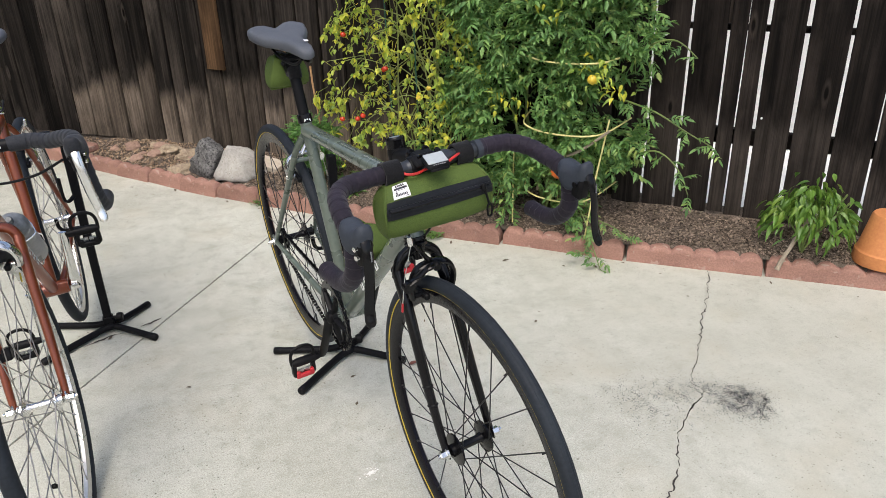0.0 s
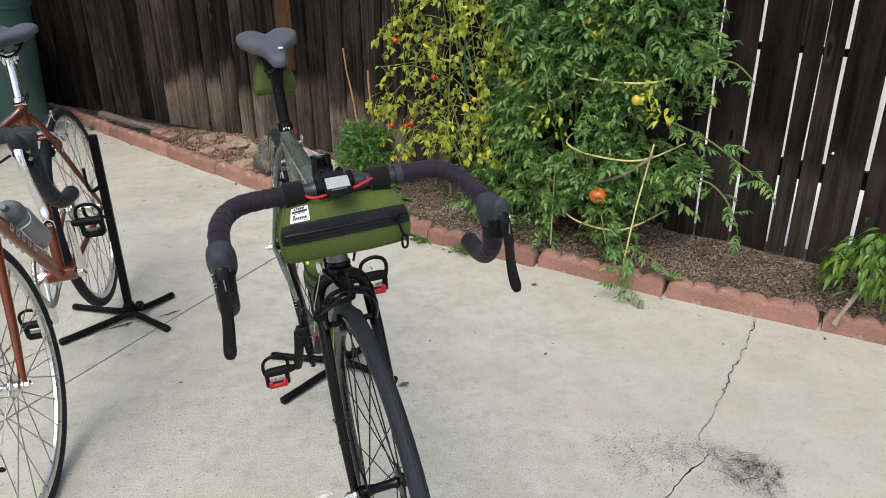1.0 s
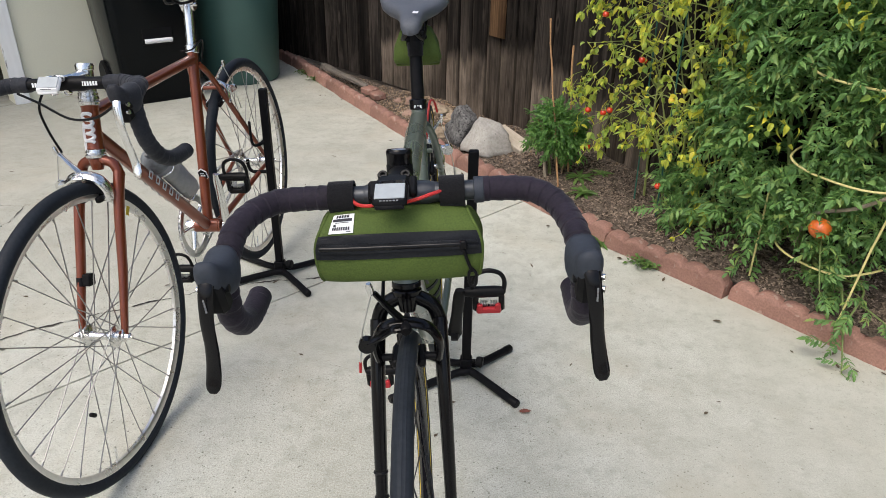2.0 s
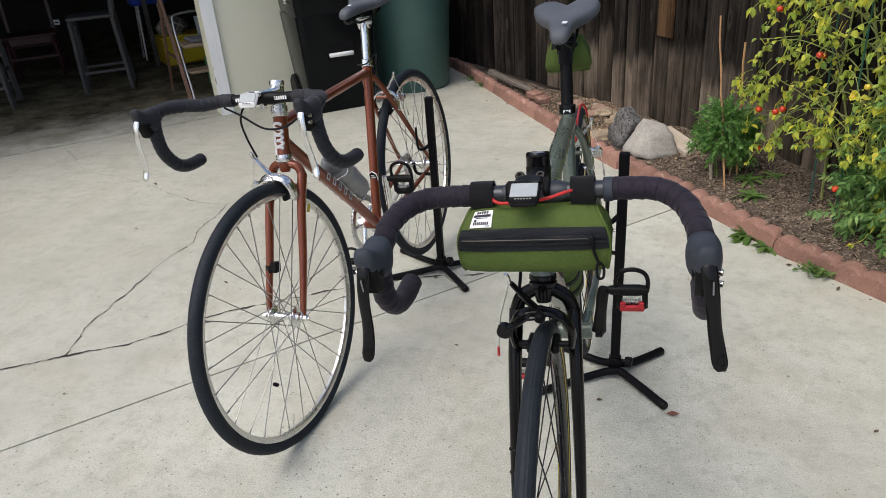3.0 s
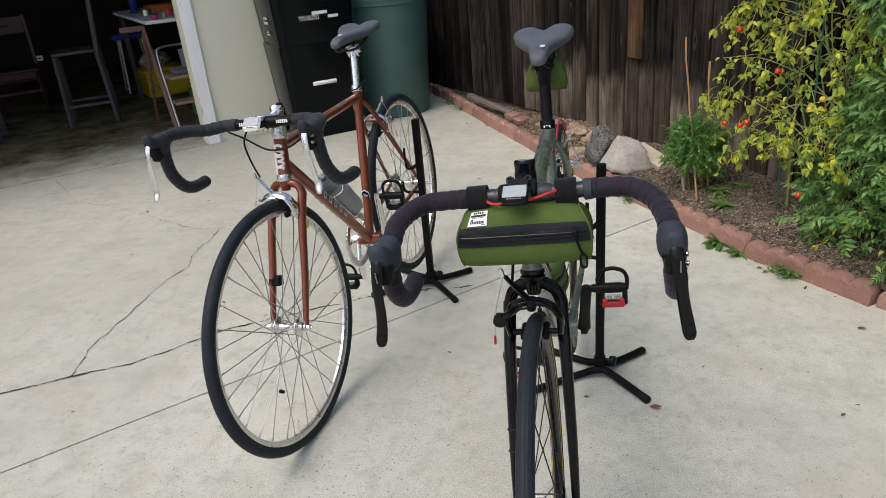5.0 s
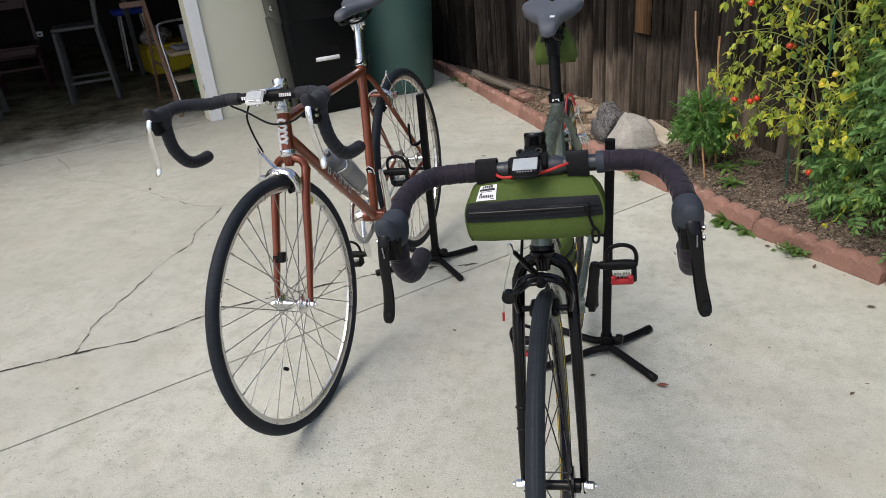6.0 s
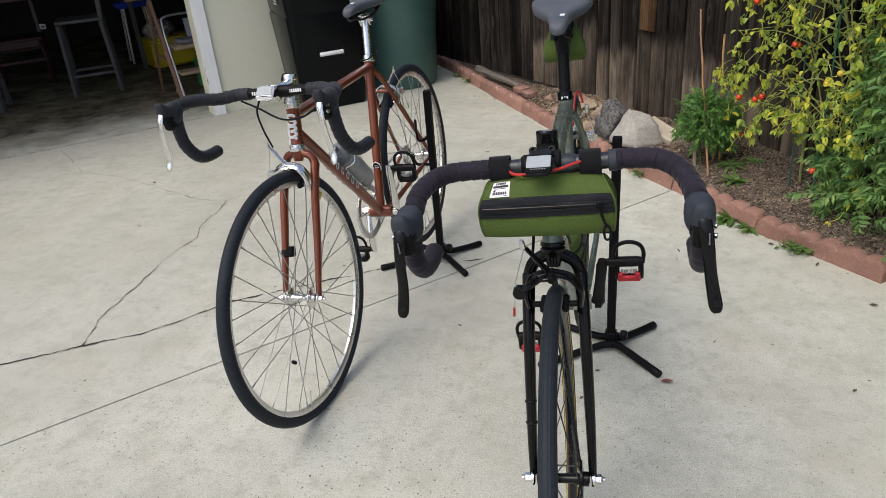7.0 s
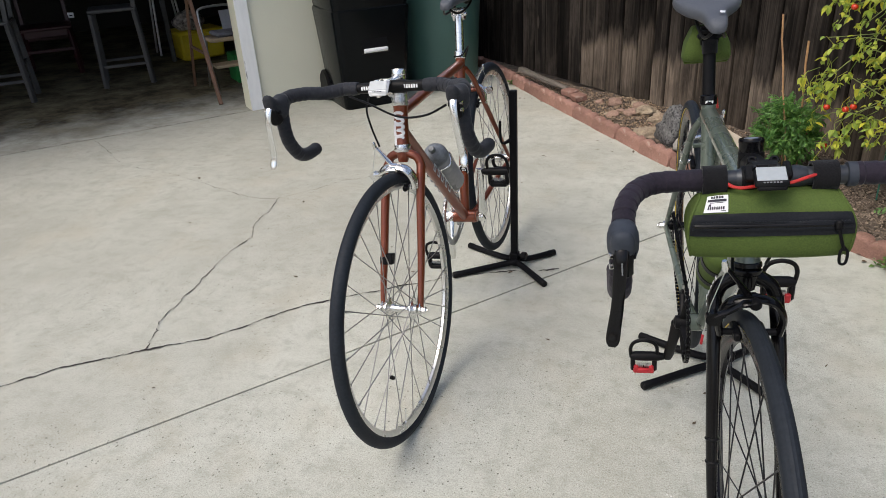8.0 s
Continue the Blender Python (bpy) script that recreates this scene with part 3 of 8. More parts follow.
while u > -5.4:
    short = u < -1.5
    size = 0.27 if short else 0.54
    mid = u - size / 2
    slope = math.degrees(math.atan2(-(kerb_v(u) - kerb_v(u - size)), size))
    ob = part("kerb_block", (KERB_SHORT if short else KERB_MESHES)[k % 4], KERB, kerb)
    sway = 2.6 if short else 1.2
    ob.matrix_world = FENCE @ pose(mid, -kerb_v(mid) + 0.034 + rng.uniform(-0.006, 0.006) * short, rng.uniform(-0.006, 0.002) - 0.005, rng.uniform(-3, 3), rng.uniform(-sway, sway) * 0.6, slope + rng.uniform(-sway, sway))
    u -= size
    k += 1

fence = tagged(new("fence"), "tall dark weathered wooden board fence with gaps", "fence", kind="structure")
fence.matrix_world = FENCE


def board_shape(width, height, thick, r):
    """A sawn board: worn corners, slight bow and cup."""
    rings = []
    bow, twist = r.uniform(-0.004, 0.004), r.uniform(-0.004, 0.004)
    for i in range(9):
        t = i / 8
        z = t * height
        x0 = bow * math.sin(math.pi * t)
        w1, w2 = width / 2 + r.uniform(-0.0016, 0.0012), width / 2 + r.uniform(-0.0016, 0.0012)
        y = twist * (t - 0.5)
        rings.append([(x0 - w1 + 0.003, y, z), (x0 + w2 - 0.003, -y, z), (x0 + w2, 0.004 - y, z), (x0 + w2, thick - y, z), (x0 - w1, thick + y, z), (x0 - w1, 0.004 + y, z)])
    return Shape().loft(rings)


GAPS = [-0.048, 0.097, 0.242, 0.308, 0.388, 0.526, 0.679]
edges = [0.679 + 0.147 * k for k in range(12, 0, -1)] + GAPS[::-1]
while edges[-1] > -8.2:
    edges.append(edges[-1] - rng.uniform(0.138, 0.150))
rb = random.Random(11)
for right, left in zip(edges, edges[1:]):
    if right <= -0.04:
        gap = rb.uniform(0.008, 0.011) if rb.random() < 0.7 else rb.uniform(0.010, 0.014)
    else:
        gap = {0.097: 0.010, 0.242: 0.009, 0.308: 0.003, 0.388: 0.014, 0.526: 0.011, 0.679: 0.014}.get(right, 0.009)
    if right == -0.048:
        gap = 0.009
    if -3.4 < right < -1.1:
        gap = rb.uniform(0.010, 0.015)
    bottom = rb.uniform(0.10, 0.15) if right > -0.1 else 0.07
    mid = (left + right) / 2
    wood = WOOD_GREY if mid > -0.1 else WOOD_PALE_FOOT if -3.7 < mid < -1.15 else WOOD
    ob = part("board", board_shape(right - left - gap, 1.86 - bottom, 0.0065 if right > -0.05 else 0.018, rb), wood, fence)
    bend = math.degrees(math.atan(BEND_SLOPE)) if mid < FENCE_BEND else 0
    ob.matrix_local = pose(mid + (0.019 if right > -0.05 else 0), fence_w(mid) + rb.uniform(-0.004, 0.008), bottom, 0, rb.uniform(-0.35, 0.35) if right <= -0.2 else -1.1, bend + rb.uniform(-1.5, 1.5))
    # a second row of boards closes the joints from behind
    if right <= -0.04:
        ob = part("board", board_shape(0.115, 1.80 - bottom, 0.014, rb), WOOD, fence)
        ob.matrix_local = pose(left, fence_w(left) + 0.0420, bottom, 0, 0, bend)
# short newer piece let into one board, then the rails and posts behind
s = board_shape(0.136, 1.30, 0.012, rb)
ob = part("board", s, WOOD_NEW, fence, "lighter newer replacement board")
ob.matrix_local = pose(-2.53, -0.0165, 0.568)
for z, tall in ((0.468, 0.066), (0.915, 0.024), (1.55, 0.066)):
    ob = part("rail", Shape().box((5.2, 0.038, tall), bevel=0.003), WOOD, fence)
    ob.matrix_local = pose(-0.5, 0.078, z)
    ob = part("rail", Shape().box((5.6, 0.038, tall), bevel=0.003), WOOD, fence)
    ob.matrix_local = pose(-5.87, fence_w(-5.87) + 0.082, z, 0, 0, math.degrees(math.atan(BEND_SLOPE)))
# a short batten closes one gap above the rail
ob = part("batten", board_shape(0.045, 0.90, 0.010, rb), WOOD_GREY, fence)
ob.matrix_local = pose(0.236, 0.022, 0.935, 0, -1.1, 0)
# two pale discs, painted daylight in place of small holes through the boards
for u, z, r in ((0.005, 0.884, 0.0058), (0.421, 0.572, 0.0042)):
    ob = part("nail_head", Shape().lathe([(0.2 * r, -0.0030), (0.8 * r, -0.0026), (r, -0.0010), (r, 0.006)], (0, 0, 0), (0, 1, 0), 14), LABEL, fence, "pale round disc painted as daylight through a hole in the board")
    ob.matrix_local = pose(u, -0.008, z)
for u in (-7.0, -4.6, -2.2, -0.40, 2.0):
    ob = part("fence_post", Shape().box((0.089, 0.089, 1.8), bevel=0.004), WOOD, fence)
    ob.matrix_local = pose(u, fence_w(u) + 0.146, 0.9)
# white backdrop wall and strip, added so the gaps between boards look bright
s = Shape().box((16, 0.2, 3.0), FENCE @ pose(-1, 1.6, 1.5))
setting("wall_neighbour", s, WHITE, "white backdrop wall added beyond the fence")
s = Shape().box((16, 1.5, 0.06), FENCE @ pose(-1, 0.85, 0.0))
setting("path_neighbour", s, WHITE, "white backdrop strip added behind the fence")

# ---- garage ----
DOOR_W, WALL_H = 4.9, 2.75


def gbox(name, x0, x1, y0, y1, z0, z1, material, label, bevel=0.0):
    s = Shape().box((x1 - x0, y1 - y0, z1 - z0), GARAGE @ pose((x0 + x1) / 2, (y0 + y1) / 2, (z0 + z1) / 2), bevel)
    return setting(name, s, material, label)


gbox("floor_garage", -5.2, 1.62, 0.006, 6.0, -0.055, -0.002, GARAGE_FLOOR, "stained brown-grey concrete garage floor, coloured darker inward as shade")
gbox("pavement_side", 1.63, 2.55, 0.0, 6.0, -0.055, -0.006, CONCRETE, "narrow concrete strip between garage and fence")
gbox("wall_front", -0.004, 1.62, 0.0, 0.16, -0.05, WALL_H, STUCCO, "smooth beige painted garage front wall")
gbox("wall_lintel", -DOOR_W, -0.004, 0.0, 0.16, 2.15, WALL_H, STUCCO, "beige wall above the garage door opening")
gbox("wall_left", -DOOR_W - 0.5, -DOOR_W, 0.0, 0.16, -0.05, WALL_H, STUCCO, "beige garage front wall beside the opening")
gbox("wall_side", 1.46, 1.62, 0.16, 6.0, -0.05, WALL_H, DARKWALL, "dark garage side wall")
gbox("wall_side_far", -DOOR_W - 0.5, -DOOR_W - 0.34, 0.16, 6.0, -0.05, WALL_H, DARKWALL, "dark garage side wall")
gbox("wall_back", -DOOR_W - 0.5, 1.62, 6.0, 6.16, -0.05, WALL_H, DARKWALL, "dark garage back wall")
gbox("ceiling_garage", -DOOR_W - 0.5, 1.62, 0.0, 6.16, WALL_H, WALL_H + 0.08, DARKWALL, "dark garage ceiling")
gbox("roof_garage", -DOOR_W - 0.8, 1.78, -0.45, 6.4, WALL_H + 0.09, WALL_H + 0.2, TRIM, "flat garage roof with a white eave")
gbox("trim_jamb", -0.088, 0.004, -0.022, -0.002, 0.0, 2.25, TRIM, "chipped white painted door trim", 0.004)
gbox("trim_reveal", -0.088, -0.0045, 0.0, 0.16, 0.0, 2.15, STUCCO, "beige door reveal")

# ---- bicycles ----
PIVOT, WHEEL_K = Vector((0, 0, 0.336)), 1.035
HUB_F, HUB_R, BB = Vector((0, -0.012, 0.3486)), Vector((0, 1.012, 0.340)), Vector((0, 0.590, 0.309))


def axis_y(z):
    """Where the steering axis stands at that height."""
    return 0.052 + (z - 0.336) * 0.319


STEER_DIR = Vector((0, 0.319, 1)).normalized()
COLLAR = Vector((0, 0.757, 0.797))
SEAT_DIR = (COLLAR - BB).normalized()


def steering(degrees):
    p = Vector((0, axis_y(0.7), 0.7))
    return Matrix.Translation(p) @ Matrix.Rotation(radians(degrees), 4, STEER_DIR) @ Matrix.Translation(-p)


def wheel(name, bike, hub, S, spec, rear=False):
    """A spoked wheel: hub as the part, with tyre, rim, spokes, valve and nuts on it."""
    half = 0.058 if rear else 0.047
    grow = Matrix.Translation(hub) @ Matrix.Diagonal((1, WHEEL_K, WHEEL_K, 1)) @ Matrix.Translation(-hub)
    S0, S = S, S @ grow
    s = Shape()
    prof = [(0.006, -half), (0.013, -half + 0.002), (0.013, -0.037), (spec["flange"], -0.035), (spec["flange"], -0.031), (0.0115, -0.026), (0.0088, -0.016), (0.0088, 0.016), (0.0115, 0.026), (spec["flange"], 0.031), (spec["flange"], 0.035), (0.013, 0.037), (0.013, half - 0.002), (0.006, half)]
    s.lathe(prof, hub, (1, 0, 0), 20)
    body = part(name, s.moved(S0), spec["hub"], bike)
    r0, rt = 0.3225, spec["tyre"]
    s = Shape()
    s.lathe([((r0 + rt * math.cos(a)) - (0.0007 if k in (1, 3, 5, 35, 33, 31) else 0), rt * 0.98 * math.sin(a)) for k, a in ((k, 2 * math.pi * k / 36) for k in range(36))], hub, (1, 0, 0), 96, loop=True)
    part("tyre", s.moved(S), RUBBER, body)
    inner = spec["rim_inner"]
    s = Shape()
    s.lathe([(0.3135, -0.0098), (inner + 0.010, -0.0092), (inner, -0.004), (inner, 0.004), (inner + 0.010, 0.0092), (0.3135, 0.0098), (0.309, 0)], hub, (1, 0, 0), 96, loop=True)
    part("rim", s.moved(S), spec["rim"], body)
    if spec["stripe"]:
        for side in (-1, 1):
            s = Shape()
            s.lathe([(0.3136, side * 0.0108), (0.3154, side * 0.0120), (0.3154, side * 0.0108), (0.3136, side * 0.0097)], hub, (1, 0, 0), 96, loop=True)
            part("tyre_stripe", s.moved(S), spec["stripe"], body, "thin yellow sidewall stripe")
    n = spec["spokes"] // 4
    for side in (-1, 1):
        for lead in (-1, 1):
            s = Shape()
            x = side * (0.033 if lead > 0 else 0.031)
            a = radians(lead * 62)
            s.tube([(x, 0.023 * math.sin(a), 0.023 * math.cos(a)), (side * 0.002, 0.004 * lead, inner + 0.002)], 0.0013, 6)
            s.tube([(side * 0.0038, 0.007 * lead, inner - 0.011), (side * 0.002, 0.004 * lead, inner + 0.003)], 0.0019, 6)
            me = s.mesh("spoke", spec["spoke"], 60)
            for k in range(n):
                ob = part("spoke", me, spec["spoke"], body)
                turn = (k + (0.25 if side > 0 else 0.0) + (0.5 if lead > 0 else 0.0)) * 2 * math.pi / n
                ob.matrix_local = S @ Matrix.Translation(hub) @ Matrix.Rotation(turn, 4, "X")
    s = Shape()
    a = radians(spec["valve"])
    d = Vector((0, math.sin(a), math.cos(a)))
    s.tube([hub + d * (inner + 0.003), hub + d * (inner - 0.035)], [0.0032, 0.0028], 8)
    part("valve", s.moved(S), spec["valve_mat"], body)
    for side in (-1, 1):
        s = Shape()
        e = half + (0.012 if rear else 0.009)
        s.lathe([(0.012, e - 0.004), (0.012, e), (0.0085, e + 0.001)], hub, (side, 0, 0), 16)
        s.lathe([(0.0085, e), (0.0088, e + 0.011), (0.006, e + 0.014)], hub, (side, 0, 0), 6)
        s.lathe([(0.0045, e + 0.010), (0.004, e + 0.018)], hub, (side, 0, 0), 10)
        part("axle_nut", s.moved(S0), CHROME, body, "silver axle nut", angle=30)
    return body


def hood_and_lever(bar, side, spec, S):
    """Rubber hood with the brake lever under it; side is -1 or 1."""
    x = side * 0.2015 * spec["bar_wide"] + (spec["wide_right"] if side > 0 else 0)
    s = Shape()
    rings = []
    # centre (y, z), half width, half height and how far the section leans back
    for y, z, w, h, tip in ((0.007, 0.882, 0.0172, 0.0195, 0.42), (0.003, 0.882, 0.0200, 0.0235, 0.36), (-0.003, 0.881, 0.0210, 0.0257, 0.26), (-0.008, 0.880, 0.0208, 0.0262, 0.15), (-0.018, 0.880, 0.0195, 0.0250, 0.0), (-0.027, 0.883, 0.0175, 0.0242, -0.10), (-0.035, 0.889, 0.0160, 0.0252, -0.15), (-0.043, 0.896, 0.0150, 0.0235, -0.15), (-0.050, 0.899, 0.0130, 0.0185, -0.10), (-0.0545, 0.900, 0.0080, 0.0105, 0.0)):
        w, h = w * spec["hood_k"], h * spec["hood_k"]
        rings.append([(x + w * math.copysign(abs(math.cos(a)) ** 0.72, math.cos(a)), y + tip * h * math.sin(a), z + h * math.copysign(abs(math.sin(a)) ** 0.85, math.sin(a))) for a in (2 * math.pi * k / 20 for k in range(20))])
    s.loft(rings)
    hood = part("hood", s.moved(S), spec["hood"], bar, "smooth dark rubber brake hood", angle=60)
    s = Shape()
    s.box((0.025, 0.026, 0.052), pose(x, -0.036, 0.872, 10), 0.006)
    s.lathe([(0.005, -0.016), (0.005, 0.016)], (x, -0.034, 0.876), (1, 0, 0), 10)
    part("lever_pivot", s.moved(S), BLACK_MATT, hood)
    for dz in (0.0, 0.013):
        s = Shape().lathe([(0.0042, 0.0), (0.0042, 0.004), (0.002, 0.0044)], (x + side * 0.0135, -0.046 + dz * 0.3, 0.868 + dz), (side, -0.3, 0), 10)
        part("pivot_screw", s.moved(S), CHROME, hood, "small silver pivot screw")
    s = Shape()
    out, lift = spec["lever_out"][side > 0], spec["lever_lift"] * (1.0 if side > 0 else 0.7)
    path = curve([(x, -0.046, 0.897 + lift * 0.4), (x + out * 0.2, -0.058, 0.880 + lift * 0.6), (x + out * 0.5, -0.066, 0.845 + lift * 0.8), (x + out * 0.8, -0.066, 0.805 + lift), (x + out * 1.2, -0.068, 0.775 + lift), (x + out * 1.5, -0.078, 0.753 + lift)], 4)
    n = len(path)
    fat = spec["lever_k"]
    radii = [fat * (lerp(0.0092, 0.0080, min(i / n * 2.0, 1)) + 0.0012 * min(max(0, (i / n - 0.5)) * 3, 1)) for i in range(n)]
    radii[-2], radii[-1] = radii[-2] * 0.86, radii[-1] * 0.5
    s.tube(path, radii, 12, flat=0.42, up=(1, 0, 0))
    part("brake_lever", s.moved(S), spec["lever"], hood, spec["lever_label"], angle=60)
    s = Shape()
    for k in range(5):
        s.box((0.0018, 0.0010, 0.0026), pose(x + out * 0.30 + 0.002, -0.0690, 0.884 - k * 0.0036, -8))
    part("lever_print", s.moved(S), PRINT_DIM, hood, "small pale lettering as bars")
    return hood


def drop_bar(bike, spec, S):
    """Curved drop handlebar with wound tape."""
    y0, z0 = spec["bar"]
    s = Shape()
    s.tube([(-0.165, y0, z0), (0.165, y0, z0)], 0.0128, 16)
    s.tube([(-0.045, y0, z0), (-0.035, y0, z0), (0.035, y0, z0), (0.045, y0, z0)], [0.0128, 0.0158, 0.0158, 0.0128], 16)
    bar = part("handlebar", s.moved(S), spec["bar_mat"], bike)
    for side in (-1, 1):
        rise, bend = spec["hood_up"][side > 0], spec["bend"]
        tape_from = spec["tape_from"] - (0.009 if spec["band"] and side < 0 else 0)
        pts = [(tape_from, y0, z0), (0.12, y0 + 0.001, z0), (0.158 - bend, y0 - 0.004, z0), (0.184 - bend, y0 - 0.028, z0 - 0.001), (0.197 - bend * 0.5, y0 - 0.065, z0 - 0.004 + 0.5 * rise), (0.2005, 0.030, 0.889), (0.2025, 0.0, 0.874), (0.2045, -0.018, 0.845), (0.2065, -0.014, 0.812), (0.208, 0.012, 0.782), (0.210, 0.042, 0.766), (0.211, 0.075, 0.759), (0.212, 0.106, 0.757)]
        low = spec["drop"]
        back = spec["bend_back"]
        wide = spec["bar_wide"]
        path = curve([(side * x * lerp(1, wide, min(max((x - 0.10) / 0.1, 0), 1)) + (spec["wide_right"] * min(max((x - 0.10) / 0.09, 0), 1) if side > 0 else 0), y + back * min(max((0.880 - z) / 0.04, 0), 1), z + rise * min(max((x - 0.150) / 0.04, 0), 1) - low * min(max((0.874 - z) / 0.1, 0), 1)) for x, y, z in pts], 16)
        # wound tape: each turn overlaps the one before it
        dist, radii, turn = 0.0, [], 0.018
        for i, p in enumerate(path):
            if i:
                dist += (p - path[i - 1]).length
            radii.append(0.0151 + 0.0013 * ((dist / turn) % 1.0))
        radii[0] = 0.0145
        s = Shape().tube(path, radii, 24)
        end = path[-1]
        tape = part("bar_tape", s.moved(S), spec["tape"], bar, "ribbed wound dark bar tape", angle=28)
        s = Shape().lathe([(0.0135, 0), (0.0150, 0.003), (0.012, 0.007), (0.004, 0.0085)], end, (0, 1, 0), 14)
        part("end_plug", s.moved(S), BLACK_MATT, bar)
        if spec["band"] and side > 0:
            s = Shape().lathe([(0.0148, -0.006), (0.0168, -0.005), (0.0168, 0.006), (0.0150, 0.007)], (side * (spec["tape_from"] + 0.004), y0, z0), (side, 0, 0), 20)
            part("finishing_band", s.moved(S), HOOD, bar, "grey finishing band at the tape's end")
        hood_and_lever(bar, side, spec, S @ Matrix.Translation((0, 0, rise)))
    return bar


def caliper(name, bike, at, ydir, S, material, label, k=1.0, reach=0.0):
    """Side-pull rim brake round a wheel: arms, pads, bolt and adjuster."""
    y, z = at
    low = z - 0.048 - reach
    s = Shape()
    main = curve([(-0.040 - reach * 0.3, y, low), (-0.043 - reach * 0.3, y + ydir * 0.004, z - 0.022 - reach * 0.5), (-0.032, y + ydir * 0.008, z + 0.004), (0.0, y + ydir * 0.010, z + 0.012), (0.030, y + ydir * 0.008, z + 0.002), (0.042 + reach * 0.3, y + ydir * 0.004, z - 0.022 - reach * 0.5), (0.040 + reach * 0.3, y, low)], 5)
    s.tube(main, 0.0098 * k, 10, flat=0.62, up=(0, 1, 0))
    body = part(name, s.moved(S), material, bike, label)
    s = Shape()
    s.tube(curve([(0.006, y + ydir * 0.016, z + 0.008), (-0.016, y + ydir * 0.018, z + 0.008), (-0.037, y + ydir * 0.016, z - 0.002 - reach * 0.5), (-0.055, y + ydir * 0.014, z - 0.006 - reach)], 5), [0.010 * k] * 6 + [0.0075 * k] * 10, 10, flat=0.6, up=(0, 1, 0))
    s.lathe([(0.012, -0.006), (0.012, 0.006)], (-0.057, y + ydir * 0.014, z - 0.010 - reach), (0, 1, 0), 14)
    part("brake_arm", s.moved(S), material, body)
    s = Shape()
    s.tube(curve([(-0.004, y + ydir * 0.006, z + 0.010), (-0.022, y + ydir * 0.008, z + 0.036), (-0.040, y + ydir * 0.008, z + 0.062)], 5), [0.009, 0.009, 0.009, 0.008, 0.008, 0.007, 0.007, 0.006, 0.006, 0.006, 0.0055], 10, flat=0.6, up=(0, 1, 0))
    part("brake_arm", s.moved(S), material, body)
    s = Shape().lathe([(0.005, 0), (0.005, 0.013), (0.0035, 0.018)], (-0.044, y + ydir * 0.008, z + 0.060), (-0.15, 0, 1), 12)
    part("cable_adjuster", s.moved(S), CHROME, body, "knurled silver cable adjuster")
    s = Shape().lathe([(0.009, -0.014), (0.009, 0.010), (0.006, 0.014)], (0, y + ydir * 0.014, z + 0.008), (0, ydir, 0), 14)
    part("pivot_bolt", s.moved(S), BLACK_MATT if material is BLACK else CHROME, body)
    for side in (-1, 1):
        s = Shape().box((0.012, 0.048, 0.014), pose(side * 0.019, y - ydir * 0.004, low, 8 * ydir), 0.003)
        part("brake_pad", s.moved(S), BLACK_MATT, body)
        s = Shape().lathe([(0.0055, 0.022), (0.0055, 0.042)], (0, y, low + 0.002), (side, 0, 0), 10)
        part("pad_holder", s.moved(S), BLACK_MATT if material is BLACK else CHROME, body)
        s = Shape().lathe([(0.0062, 0.042), (0.0062, 0.047), (0.004, 0.049)], (0, y, low + 0.002), (side, 0, 0), 10)
        part("pad_bolt", s.moved(S), BLACK_MATT if ydir > 0 and material is BLACK else CHROME, body)
    s = Shape().tube([(-0.044, y + ydir * 0.008, z + 0.06), (-0.062, y + ydir * 0.012, z + 0.0), (-0.070, y + ydir * 0.012, z - 0.058)], 0.0009, 6)
    part("brake_wire", s.moved(S), ALLOY, body)
    s = Shape().tube([(-0.070, y + ydir * 0.012, z - 0.056), (-0.0715, y + ydir * 0.012, z - 0.074)], 0.0022, 8)
    part("wire_end", s.moved(S), RED_METAL if material is BLACK else ALLOY, body)
    return body


